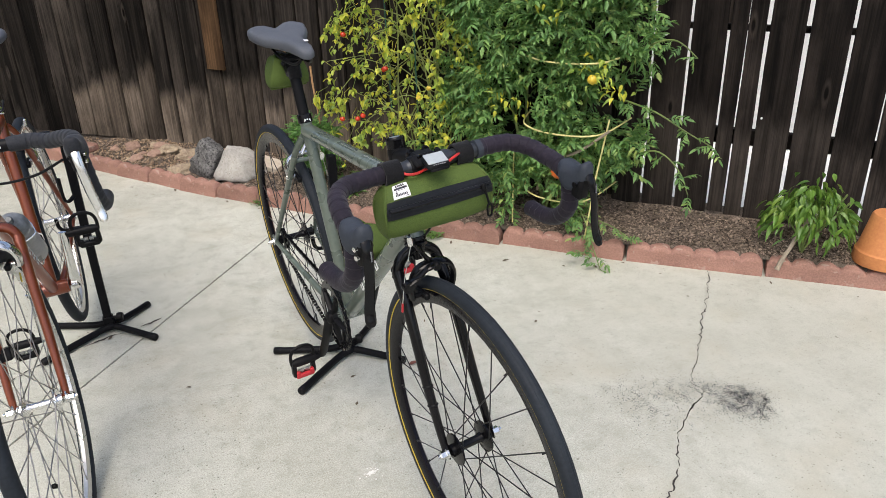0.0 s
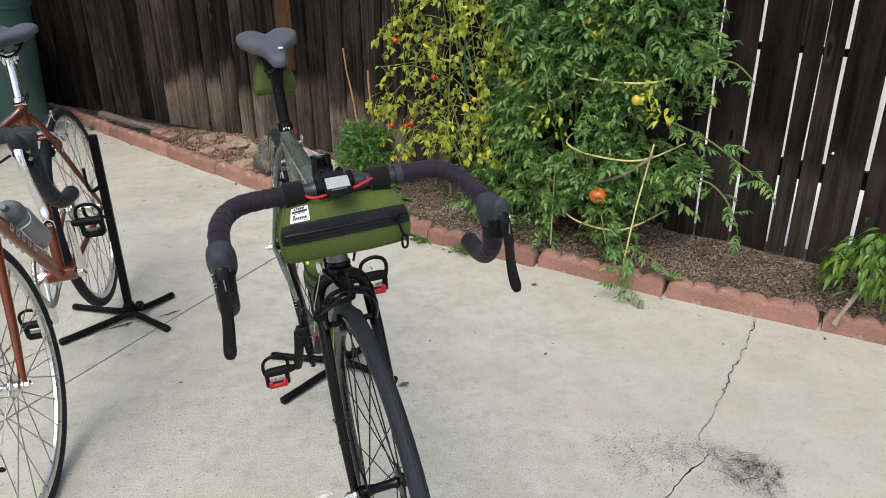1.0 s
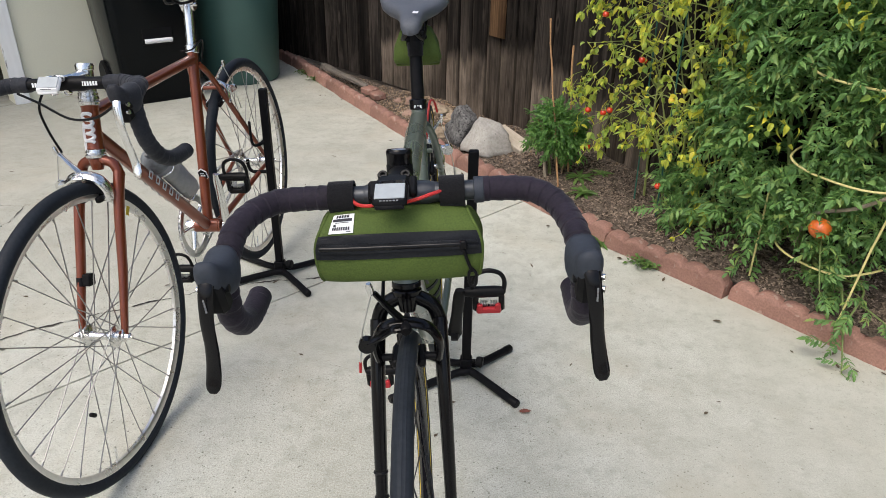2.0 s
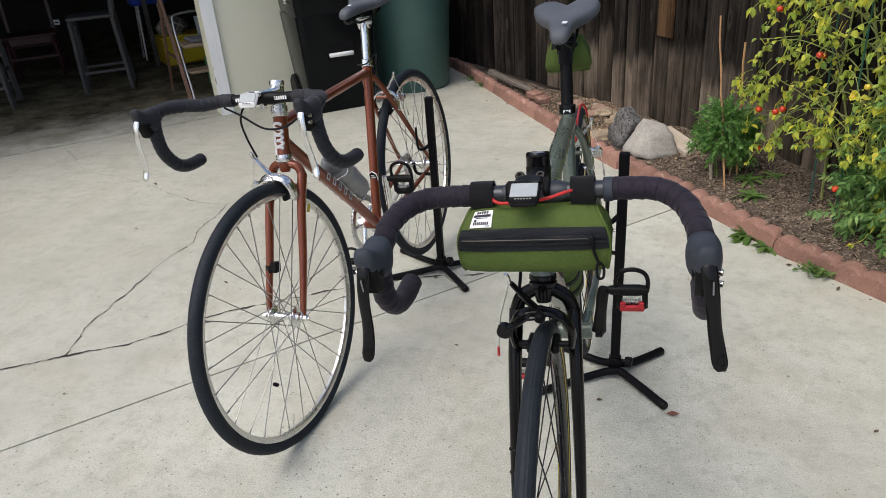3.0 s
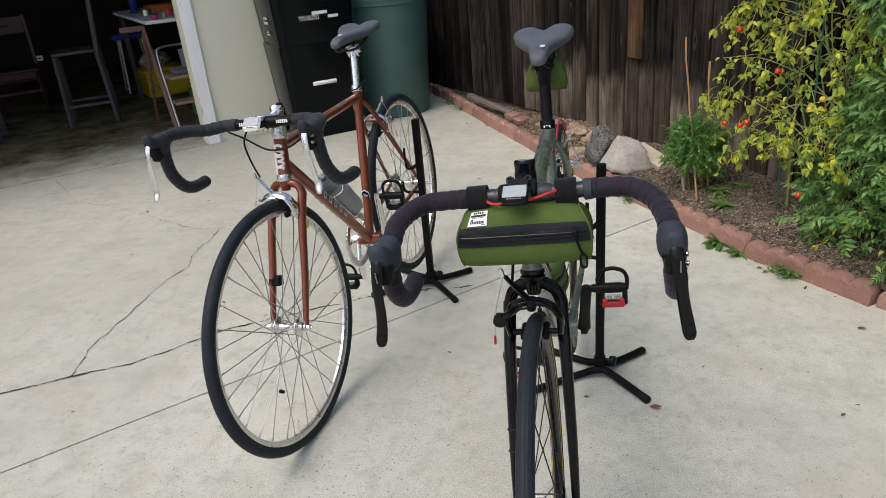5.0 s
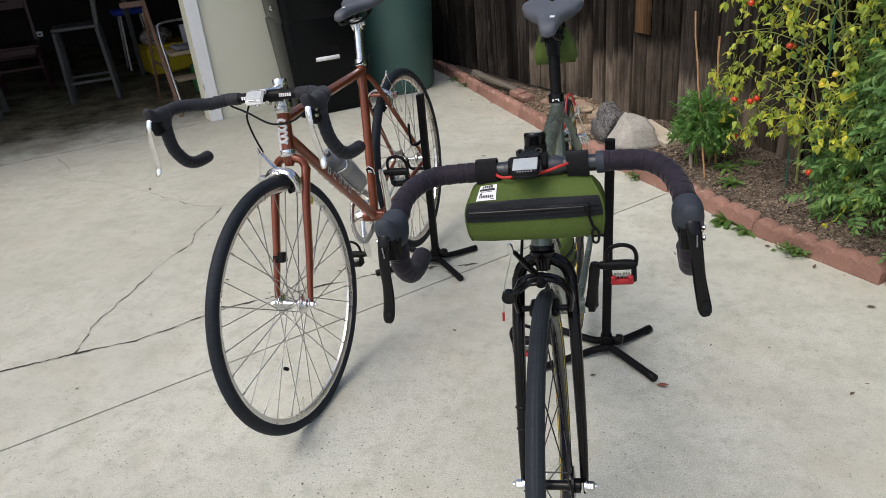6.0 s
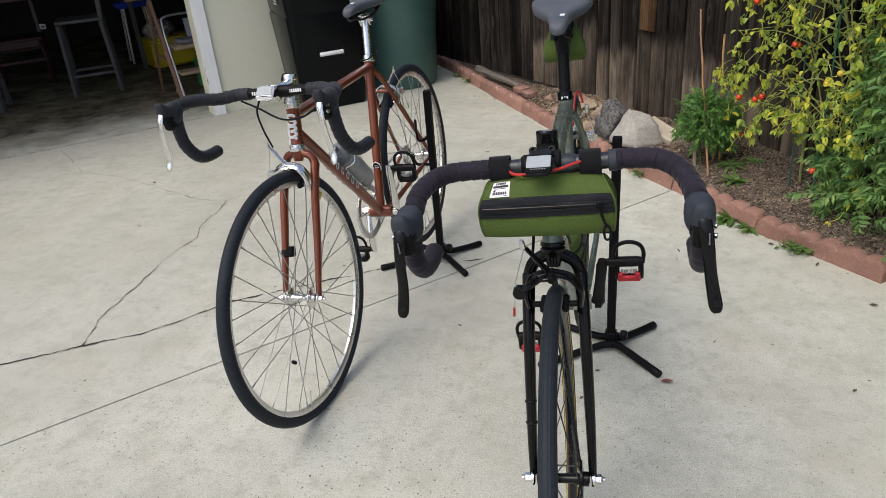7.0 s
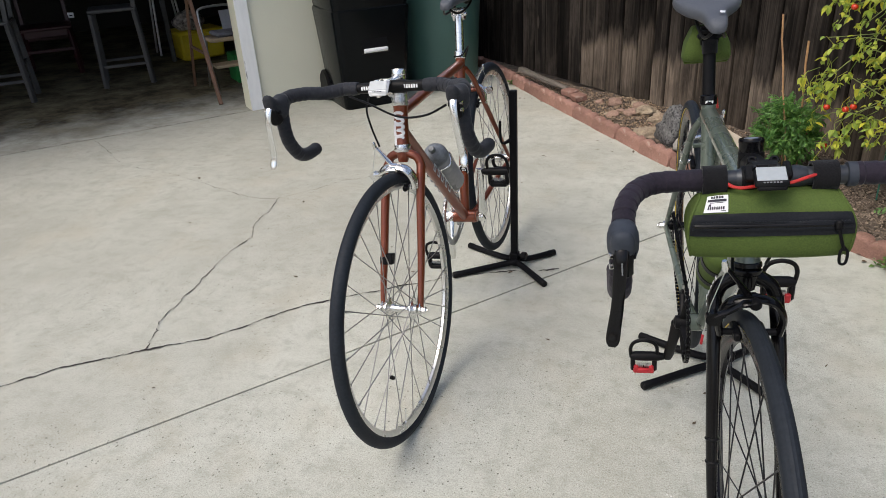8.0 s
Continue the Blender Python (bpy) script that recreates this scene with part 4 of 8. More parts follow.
def saddle(bike, S, spec):
    """Short padded saddle with two rounded lobes at the back."""
    y0, z0 = 0.664, 0.970 - spec["saddle_drop"]
    secs = [(0.000, 0.006, 0.000, 0.010), (0.006, 0.017, 0.004, 0.016), (0.030, 0.022, 0.008, 0.020), (0.080, 0.026, 0.008, 0.022), (0.125, 0.038, 0.006, 0.022), (0.160, 0.058, 0.006, 0.023), (0.190, 0.073, 0.010, 0.025), (0.220, 0.079, 0.014, 0.027), (0.245, 0.074, 0.013, 0.025), (0.262, 0.058, 0.008, 0.018), (0.268, 0.042, 0.004, 0.008)]
    rings = []
    for d, w, lift, depth in secs:
        ring = []
        back = min(max((d - 0.12) / 0.1, 0), 1)
        for k in range(24):
            a = 2 * math.pi * k / 24
            c, sn = math.cos(a), math.sin(a)
            x = 0.94 * w * math.copysign(abs(c) ** 0.75, c)
            top = depth * 0.75 * max(sn, 0) ** 0.6 - back * 0.012 * math.exp(-(x / 0.020) ** 2) * (sn > 0)
            low = -depth * 0.7 * max(-sn, 0) ** 0.5
            ring.append((x, y0 + d - 0.010 * back * (1 if d > 0.24 else 0) * math.exp(-(x / 0.02) ** 2), z0 + lift + top + low))
        rings.append(ring)
    body = part("saddle", Shape().loft(rings), SADDLE, bike, "padded blue-grey vinyl saddle", angle=70)
    s = Shape()
    for side in (-1, 1):
        s.tube(curve([(side * 0.010, y0 + 0.02, z0 - 0.008), (side * 0.020, y0 + 0.06, z0 - 0.028), (side * 0.022, y0 + 0.16, z0 - 0.031), (side * 0.026, y0 + 0.22, z0 - 0.012)], 4), 0.0036, 8)
    part("saddle_rail", s, spec["rail"], body)
    s = Shape().add([(0.004, y0 + 0.030, z0 + 0.0285), (0.014, y0 + 0.030, z0 + 0.0275), (0.016, y0 + 0.044, z0 + 0.0280), (0.006, y0 + 0.044, z0 + 0.0295)], [(0, 1, 2, 3)])
    part("saddle_mark", s, WHITE_PAINT, body, "small white printed mark", angle=0)
    s = Shape()
    top = BB + SEAT_DIR * ((0.937 - spec["saddle_drop"] - BB.z) / SEAT_DIR.z)
    s.tube([COLLAR - SEAT_DIR * 0.02, top - SEAT_DIR * 0.006], 0.0136, 18)
    post = part("seatpost", s, spec["post"], bike, spec["post_label"])
    s = Shape()
    s.box((0.040, 0.044, 0.010), pose(top.x, top.y, top.z + 0.001, -4), 0.003)
    s.box((0.050, 0.020, 0.012), pose(top.x, top.y, top.z - 0.012, -4), 0.004)
    s.lathe([(0.016, -0.018), (0.013, 0.018)], top - Vector((0, 0, 0.016)), (1, 0, 0), 14)
    part("saddle_clamp", s, spec["post"], post)
    s = Shape().lathe([(0.0165, -0.012), (0.0185, -0.010), (0.0185, 0.008), (0.0165, 0.010)], COLLAR, SEAT_DIR, 20)
    s.box((0.014, 0.014, 0.016), pose(0, COLLAR.y + 0.022, COLLAR.z), 0.003)
    clamp = part("seat_collar", s, spec["collar"], bike)
    return body


def pedal(crank, at, side, spec):
    """Clip-in pedal: a loop in front, a body and a spring plate, hanging nose up."""
    x, y, z = at
    c = x + side * 0.060
    s = Shape()
    s.lathe([(0.0085, 0.010), (0.010, 0.016), (0.0125, 0.030), (0.0125, 0.075), (0.010, 0.092)], (x, y, z), (side, 0, 0), 14)
    body = part("pedal", s, spec["pedal"], crank)
    s = Shape()
    loop = [(c - 0.031, y, z - 0.004), (c - 0.033, y - 0.004, z + 0.026), (c - 0.024, y - 0.006, z + 0.048), (c, y - 0.006, z + 0.056), (c + 0.024, y - 0.006, z + 0.048), (c + 0.033, y - 0.004, z + 0.026), (c + 0.031, y, z - 0.004)]
    s.tube(curve(loop, 4), 0.0048, 8)
    part("pedal_loop", s, spec["pedal"], body)
    s = Shape()
    for k in (-1, 1):
        s.box((0.012, 0.022, 0.040), pose(c + k * 0.027, y, z - 0.024), 0.004)
    s.box((0.058, 0.020, 0.012), pose(c, y, z - 0.042), 0.004)
    part("pedal_cage", s, spec["pedal"], body)
    s = Shape()
    s.box((0.052, 0.010, 0.016), pose(c, y - 0.010, z - 0.040, 12), 0.003)
    s.box((0.012, 0.012, 0.016), pose(c - 0.019, y - 0.010, z - 0.032), 0.002)
    s.box((0.012, 0.012, 0.016), pose(c + 0.019, y - 0.010, z - 0.032), 0.002)
    part("pedal_plate", s, spec["plate"], body, spec["plate_label"])
    s = Shape()
    for k in range(5):
        s.lathe([(0.0056, k * 0.0034), (0.0064, k * 0.0034 + 0.0012), (0.0056, k * 0.0034 + 0.0024)], (c - 0.018, y - 0.004, z - 0.026), (1, 0, 0), 10)
        s.lathe([(0.0056, k * 0.0034), (0.0064, k * 0.0034 + 0.0012), (0.0056, k * 0.0034 + 0.0024)], (c + 0.002, y - 0.004, z - 0.026), (1, 0, 0), 10)
    part("pedal_spring", s, ALLOY, body)
    return body


def crankset(bike, spec):
    """Chainring on the drive side (-x), two cranks, pedals, sprocket and chain."""
    teeth, r = 46, 0.093
    ring = []
    for i in range(teeth * 4):
        a = 2 * math.pi * i / (teeth * 4)
        rr = r + (0.0035 if i % 4 in (1, 2) else -0.0015)
        ring.append((rr, a))
    x = -0.044
    outer = [[(x + dx, BB.y + rr * math.cos(a), BB.z + rr * math.sin(a)) for rr, a in ring] for dx in (-0.0015, 0.0015)]
    inner = [[(x + dx, BB.y + 0.074 * math.cos(a), BB.z + 0.074 * math.sin(a)) for rr, a in ring] for dx in (0.0015, -0.0015)]
    s = Shape().loft(outer + inner, caps=False, loop=True)
    set_part = part("chainring", s, spec["chainring"], bike, angle=30)
    ang = spec["crank_angle"]
    s = Shape()
    for k in range(5):
        a = ang + 2 * math.pi * k / 5 + 0.6
        s.tube([(x - 0.004, BB.y, BB.z), (x - 0.001, BB.y + 0.079 * math.cos(a), BB.z + 0.079 * math.sin(a))], [0.011, 0.006], 8, flat=0.5, up=(1, 0, 0))
        s.lathe([(0.007, -0.005), (0.007, 0.003)], (x, BB.y + 0.076 * math.cos(a), BB.z + 0.076 * math.sin(a)), (1, 0, 0), 10)
    s.lathe([(0.019, -0.012), (0.019, 0.010)], (x, BB.y, BB.z), (1, 0, 0), 18)
    part("spider", s, spec["crank"], set_part)
    for side, a in ((-1, ang), (1, ang + math.pi)):
        p = Vector((side * 0.058, BB.y, BB.z))
        q = Vector((side * 0.074, BB.y + 0.170 * math.cos(a), BB.z + 0.170 * math.sin(a)))
        s = Shape()
        s.tube([p, p.lerp(q, 0.12), p.lerp(q, 0.5), p.lerp(q, 0.92), q + (q - p).normalized() * 0.010], [0.017, 0.0155, 0.0125, 0.0130, 0.010], 12, flat=0.52, up=(1, 0, 0) if abs(math.sin(a)) > 0.2 else (1, 0, 0.01))
        s.lathe([(0.0165, -0.008), (0.0165, 0.007), (0.010, 0.010)], p, (side, 0, 0), 16)
        crank = part("crank_arm", s, spec["crank"], bike, angle=50)
        s = Shape().lathe([(0.0095, 0.006), (0.0095, 0.011), (0.006, 0.012)], p, (side, 0, 0), 12)
        part("crank_bolt", s, BLACK_MATT, crank)
        pedal(crank, q, side, spec)
    # sprocket and chain
    rc = 0.036
    s = Shape()
    s.lathe([(0.022, -0.0012), (rc, -0.0012), (rc, 0.0012), (0.022, 0.0012)], HUB_R + Vector((x, 0, 0)), (1, 0, 0), 36, loop=True)
    for k in range(18):
        a = 2 * math.pi * k / 18
        s.box((0.0022, 0.005, 0.006), Matrix.Translation(HUB_R + Vector((x, rc * math.cos(a), rc * math.sin(a)))) @ Matrix.Rotation(a - math.pi / 2, 4, "X"))
    part("sprocket", s, spec["cog"], bike)
    d = HUB_R - BB
    tilt = math.atan2(d.z, d.y)
    off = math.asin((r - rc) / d.length)
    loop = []
    for k in range(25):
        a = tilt + math.pi / 2 - off + (math.pi + 2 * off) * k / 24
        loop.append(Vector((x, BB.y + r * math.cos(a), BB.z + r * math.sin(a))))
    for k in range(13):
        a = tilt - math.pi / 2 + off + (math.pi - 2 * off) * k / 12
        loop.append(Vector((x, HUB_R.y + rc * math.cos(a), HUB_R.z + rc * math.sin(a))))
    loop.append(loop[0])
    total, steps = sum((b - a).length for a, b in zip(loop, loop[1:])), []
    n = int(total / 0.0127)
    seg, dist = 0, 0.0
    for k in range(n):
        want = total * k / n
        while dist + (loop[seg + 1] - loop[seg]).length < want:
            dist += (loop[seg + 1] - loop[seg]).length
            seg += 1
        steps.append((loop[seg].lerp(loop[seg + 1], (want - dist) / (loop[seg + 1] - loop[seg]).length), loop[seg + 1] - loop[seg]))
    s = Shape()
    for k, (p, t) in enumerate(steps):
        w = 0.0042 if k % 2 else 0.0030
        m = Matrix.Translation(p) @ Matrix.Rotation(math.atan2(t.z, t.y), 4, "X")
        for side in (-1, 1):
            s.box((0.0011, 0.0145, 0.0078), m @ pose(side * w, 0, 0), 0.0005)
        s.lathe([(0.0038, -0.003), (0.0038, 0.003)], m @ Vector((0, -0.0064, 0)), (1, 0, 0), 8)
    part("chain", s, spec["chain"], bike, "bicycle chain", angle=30)


def bicycle(spec):
    S, SW = steering(spec["steer"]), steering(spec["wheel_steer"])
    tilt_at = Matrix.Translation((0, spec["bar"][0], spec["bar"][1]))
    S = Matrix.Translation((spec["bar_off"], 0, 0)) @ S @ tilt_at @ Matrix.Rotation(radians(spec["bar_tilt"]), 4, "Y") @ tilt_at.inverted()
    up = spec["crown_up"]
    I = Matrix.Identity(4)
    hub = Matrix.Translation(PIVOT)
    m = pose(*spec["at"], 0, 0, 0, spec["yaw"]) @ pose(0, 0, 0, 0, spec["lean"], 0) @ hub @ Matrix.Rotation(radians(spec["pitch"]), 4, "X") @ hub.inverted()
    bike = empty("bicycle", m, spec["label"], "bicycle", "two parked bicycles")
    paint = spec["paint"]
    # frame tubes
    top = spec["head_top"]
    hb, ht = Vector((0, axis_y(0.728 + up), 0.728 + up)), Vector((0, axis_y(top), top))
    s = Shape().tube([hb, hb.lerp(ht, 0.06), hb.lerp(ht, 0.94), ht], [0.0195, 0.0180, 0.0180, 0.0195], 20)
    chassis = part("frame", s, paint, bike, spec["paint_label"])
    s = Shape().lathe([(0.021, -0.036), (0.021, 0.036)], BB, (1, 0, 0), 20)
    s.lathe([(0.019, -0.042), (0.019, 0.042)], BB, (1, 0, 0), 20)
    part("bottom_bracket", s, paint, chassis)
    rt, rd = spec["tube_r"]
    tt0, tt1 = Vector((0, axis_y(top - 0.016) + 0.006, top - 0.016)), COLLAR - SEAT_DIR * spec["tt_drop"]
    part("top_tube", Shape().tube([tt0, tt1], rt, 18, flat=spec["flat"], up=(1, 0, 0)), paint, chassis)
    dt0, dt1 = Vector((0, axis_y(0.752) + 0.006, 0.752)), BB + Vector((0, -0.008, 0.006))
    part("down_tube", Shape().tube([dt0, dt1], rd, 18, flat=spec["flat"], up=(1, 0, 0)), paint, chassis)
    part("seat_tube", Shape().tube([BB, COLLAR - SEAT_DIR * 0.008], 0.0148, 18), paint, chassis)
    for side in (-1, 1):
        a, b = COLLAR - SEAT_DIR * 0.045 + Vector((side * 0.013, 0.006, 0)), HUB_R + Vector((side * 0.063, -0.006, 0.004))
        part("seat_stay", Shape().tube(curve([a, a.lerp(b, 0.12) + Vector((side * 0.010, 0, 0)), a.lerp(b, 0.5) + Vector((side * 0.006, 0, 0)), b], 4), [0.0085] * 9 + [0.0078, 0.0072, 0.0066, 0.0060], 12), paint, chassis)
        a, b = BB + Vector((side * 0.022, 0.014, 0)), HUB_R + Vector((side * 0.063, -0.012, 0))
        part("chain_stay", Shape().tube(curve([a, a.lerp(b, 0.25) + Vector((side * 0.004, 0, 0)), b], 5), [0.0110] * 4 + [0.0100, 0.0095, 0.0090, 0.0085, 0.0080, 0.0072, 0.0065], 12), paint, chassis)
        s = Shape().box((0.005, 0.050, 0.022), pose(side * 0.0615, HUB_R.y + 0.004, HUB_R.z), 0.003)
        part("dropout", s, CHROME if spec["silver"] else paint, chassis)
    bridge = COLLAR - SEAT_DIR * 0.045
    part("brake_bridge", Shape().tube([(-0.022, bridge.y + 0.077, bridge.z - 0.092), (0.022, bridge.y + 0.077, bridge.z - 0.092)], 0.006, 10), paint, chassis)
    # fork
    c0 = Vector((0, axis_y(0.705 + up), 0.705 + up))
    s = Shape().tube([hb - STEER_DIR * 0.006, c0, c0 - STEER_DIR * 0.022], [0.0185, 0.0175, 0.012], 16)
    cd = spec["crown_drop"]
    arch = [(0.048, c0.y - 0.006, c0.z - 0.028 - cd), (0.038, c0.y, c0.z - 0.004 - cd * 0.72), (0.019, c0.y, c0.z + 0.001 - cd * 0.22)]
    s.tube(curve([(-x, y, z) for x, y, z in arch] + [(0, c0.y, c0.z + 0.003)] + arch[::-1], 4), 0.0115, 12)
    fork = part("fork", s.moved(SW), spec["fork"], bike)
    for side in (-1, 1):
        pts = curve([(side * 0.046, c0.y - 0.003, c0.z - 0.016 - cd), (side * 0.049, c0.y - 0.050, 0.60), (side * 0.0515, c0.y - 0.108, 0.48), (side * 0.0525, c0.y - 0.148, 0.405), (side * 0.0525, -0.006, 0.352)], 4)
        n = len(pts)
        s = Shape().tube(pts, [lerp(0.0118, 0.0070, (i / (n - 1)) ** 1.3) for i in range(n)], 14, flat=1.18, up=(1, 0, 0))
        blade = part("fork_blade", s.moved(SW), spec["fork"], fork)
        s = Shape().box((0.005, 0.020, 0.030), pose(side * 0.0525, -0.010, 0.350, -30), 0.003)
        part("fork_tip", s.moved(SW), CHROME if spec["silver"] else BLACK, blade)
    # headset
    for z, name in ((0.718 + up, "lower_cup"), (top + 0.010, "upper_cup")):
        s = Shape().lathe([(0.0175, -0.012), (0.0215, -0.009), (0.0225, -0.003), (0.0190, 0.0), (0.0220, 0.003), (0.0215, 0.009), (0.0175, 0.011)], (0, axis_y(z), z), STEER_DIR, 20)
        part(name, s.moved(SW), CHROME if spec["silver"] else BLACK, fork)
    wheel("front_wheel", bike, HUB_F, SW, spec)
    wheel("rear_wheel", bike, HUB_R, I, spec, rear=True)
    crankset(bike, spec)
    saddle(bike, I, spec)
    bar = drop_bar(bike, spec, S)
    cm = BLACK if not spec["silver"] else CHROME
    caliper("front_brake", bike, (0.118, 0.683 + spec["brake_up"]), -1, SW, cm, "dual-pivot rim brake caliper", spec["brake_k"], spec["reach"])
    caliper("rear_brake", bike, (bridge.y + 0.094, bridge.z - 0.094), 1, Matrix.Diagonal((-1, 1, 1, 1)), CHROME, "polished rear brake caliper")
    return bike, bar, fork, S


def bars(name, rows, m, material, parent):
    """Writing that cannot be read: small flat bars, (x, y, width, height) each."""
    s = Shape()
    for x, y, w, h in rows:
        s.box((w, h, 0.0007), m @ Matrix.Translation((x, y, 0)))
    return part(name, s, material, parent, angle=0)


green_spec = dict(
    at=GREEN_BIKE_AT, yaw=3.48, lean=-3.5, pitch=4.46, steer=0.0, wheel_steer=1.3, bar_tilt=-1.1, bar_off=0.008, bar_wide=0.99, hood_up=(0.0, -0.010), wide_right=0.012, bend=0.0, brake_up=0.015, crown_drop=0.022, reach=0.012, saddle_drop=0.0, crown_up=0.005, drop=0.0, head_top=0.848, brake_k=1.0, lever_k=1.0, lever_out=(-0.0115, 0.010), lever_lift=0.013, hood_k=1.0, flange=0.033, tyre=0.0140, band=True, bend_back=0.016, label="grey-green road bike with black parts on a floor stand",
    paint=GREEN_PAINT, paint_label="glossy grey-green painted frame", fork=BLACK, silver=False, hub=BLACK, rim=RIM_DARK, rim_inner=0.284, stripe=YELLOW, spokes=28, spoke=SPOKE_DARK,
    valve=200, valve_mat=BLACK_MATT, tube_r=(0.0185, 0.0205), flat=0.92, tt_drop=0.030, bar=(0.122, 0.903), bar_mat=BAR_GREY, tape_from=0.095, tape=TAPE, hood=HOOD, lever=BLACK, lever_label="glossy black brake lever",
    rail=BLACK_MATT, post=BLACK_MATT, post_label="matt black seatpost", collar=BLACK, pedal=BLACK_MATT, plate=RED_METAL, plate_label="red metal clip plate", chainring=BLACK, crank=BLACK_MATT, crank_angle=math.radians(-68), cog=BLACK_MATT, chain=BLACK)
red_spec = dict(
    at=RED_BIKE_AT, yaw=-1.33, lean=-4.03, pitch=3.72, steer=-1.5, wheel_steer=-2.4, bar_tilt=0.0, bar_off=0.014, bar_wide=1.085, hood_up=(0.013, 0.013), wide_right=0.0, bend=0.028, brake_up=-0.004, crown_drop=0.012, reach=0.0, saddle_drop=0.013, crown_up=-0.003, drop=0.030, head_top=0.815, brake_k=1.45, lever_k=0.95, lever_out=(-0.010, 0.010), lever_lift=0.0, hood_k=1.02, flange=0.026, tyre=0.0160, band=False, bend_back=0.014, label="copper-red steel road bike with polished parts on a floor stand",
    paint=COPPER_PAINT, paint_label="glossy copper-red painted steel frame", fork=COPPER_PAINT, silver=True, hub=CHROME, rim=RIM_SILVER, rim_inner=0.296, stripe=None, spokes=32, spoke=SPOKE_STEEL,
    valve=200, valve_mat=CHROME, tube_r=(0.0142, 0.0158), flat=1.0, tt_drop=0.028, bar=(0.140, 0.883), bar_mat=BLACK_MATT, tape_from=0.085, tape=TAPE_SLATE, hood=TAPE_SLATE, lever=CHROME, lever_label="polished silver brake lever",
    rail=BLACK_MATT, post=CHROME, post_label="polished silver seatpost", collar=CHROME, pedal=BLACK_MATT, plate=BLACK_MATT, plate_label="black clip plate", chainring=ALLOY, crank=CHROME, crank_angle=math.radians(-82), cog=ALLOY, chain=ALLOY)
green_bike, green_bar, green_fork, GREEN_S = bicycle(green_spec)
red_bike, red_bar, red_fork, RED_S = bicycle(red_spec)


# ---- floor stands ----
def floor_stand(at, turn, group):
    """Folding display stand: two bent feet, a flat upright, a clamp knob and two hooks."""
    root = empty("bike_stand", pose(*at, 0, 0, 0, turn), "black steel bicycle floor stand with four feet on the concrete", "bike stand", group)
    for y, pts in ((-1, [(-0.20, -0.160), (-0.05, -0.050), (0.0, -0.035), (0.03, -0.040), (0.145, -0.150)]), (1, [(-0.215, 0.100), (-0.05, 0.020), (0.0, 0.012), (0.04, 0.020), (0.130, 0.115)])):
        line = curve([(px, py, 0.0125 + 0.014 * math.exp(-(px / 0.05) ** 2)) for px, py in pts], 5)
        foot = part("foot", Shape().tube(line, 0.0115, 12), STAND, root)
        for e, f in ((line[0], line[1]), (line[-1], line[-2])):
            d = (e - f).normalized()
            part("end_cap", Shape().lathe([(0.0124, -0.022), (0.0125, 0.0), (0.010, 0.003)], e, d, 12), BLACK_MATT, foot)
    s = Shape().box((0.026, 0.022, 0.68), pose(0, -0.012, 0.345), 0.003)
    upright = part("upright", s, STAND, root)
    s = Shape().box((0.034, 0.034, 0.050), pose(0, -0.012, 0.035), 0.003)
    part("socket", s, STAND, upright)
    s = Shape().lathe([(0.006, 0.016), (0.006, 0.028), (0.014, 0.030), (0.016, 0.036), (0.016, 0.046), (0.012, 0.050)], (0, -0.012, 0.052), (1, -0.2, 0), 14)
    part("clamp_knob", s, BLACK_MATT, upright)
    s = Shape().tube(curve([(0, -0.012, 0.395), (-0.020, -0.012, 0.400), (-0.060, -0.012, 0.398), (-0.075, -0.012, 0.412), (-0.078, -0.012, 0.440)], 4), 0.006, 10)
    part("hook", s, STAND, upright)
    s = Shape().tube(curve([(0, -0.010, 0.52), (-0.018, -0.030, 0.505), (-0.030, -0.060, 0.510), (-0.034, -0.066, 0.540), (-0.034, -0.066, 0.59)], 4), 0.007, 10, flat=0.6, up=(1, 0, 0))
    part("hook", s, STAND, upright)
    return root


floor_stand((0.059, 0.936), 0, "bicycle floor stands")
floor_stand((-0.639, 1.470), -3, "bicycle floor stands")

# ---- stems, cables, computers and badges ----
def stem_black(bike, S):
    st = Vector((0, axis_y(0.882), 0.882))
    s = Shape()
    s.tube([st - STEER_DIR * 0.022, st + STEER_DIR * 0.014], 0.0188, 20)
    s.tube([st + Vector((0, -0.008, 0)), (0, 0.132, 0.9035)], [0.0170, 0.0160], 18)
    s.box((0.044, 0.030, 0.040), pose(0, 0.126, 0.903, -6), 0.006)
    s.box((0.040, 0.022, 0.014), pose(0, 0.150, 0.909, -14), 0.004)
    body = part("stem", s.moved(S), BLACK_MATT, bike, "matt black threadless stem", angle=35)
    s = Shape().lathe([(0.0180, 0.012), (0.0180, 0.027), (0.0185, 0.028), (0.0185, 0.0325), (0.0170, 0.035), (0.0132, 0.035), (0.0126, 0.033), (0.006, 0.033), (0.005, 0.031)], st, STEER_DIR, 24)
    part("top_cap", s.moved(S), BLACK, body, "round black stem cap")
    s = Shape().lathe([(0.0124, 0.0335), (0.0105, 0.0350), (0.0085, 0.0335)], st, STEER_DIR, 20)
    part("cap_ring", s.moved(S), ALLOY, body, "pale ring in the stem cap")
    for x in (-0.0145, 0.0145):
        for z in (0.018, -0.018):
            s = Shape().lathe([(0.0055, 0), (0.0055, 0.006), (0.003, 0.0062), (0.003, 0.004)], (x, 0.112, 0.903 + z), (0, -1, 0.15), 12)
            part("stem_bolt", s.moved(S), BLACK, body)
        s = Shape().lathe([(0.0070, -0.004), (0.0070, 0.007), (0.0058, 0.0085), (0.0035, 0.0085), (0.003, 0.005)], (x, 0.146, 0.915), (0, -0.7, 1), 14)
        part("stem_bolt", s.moved(S), BLACK, body)


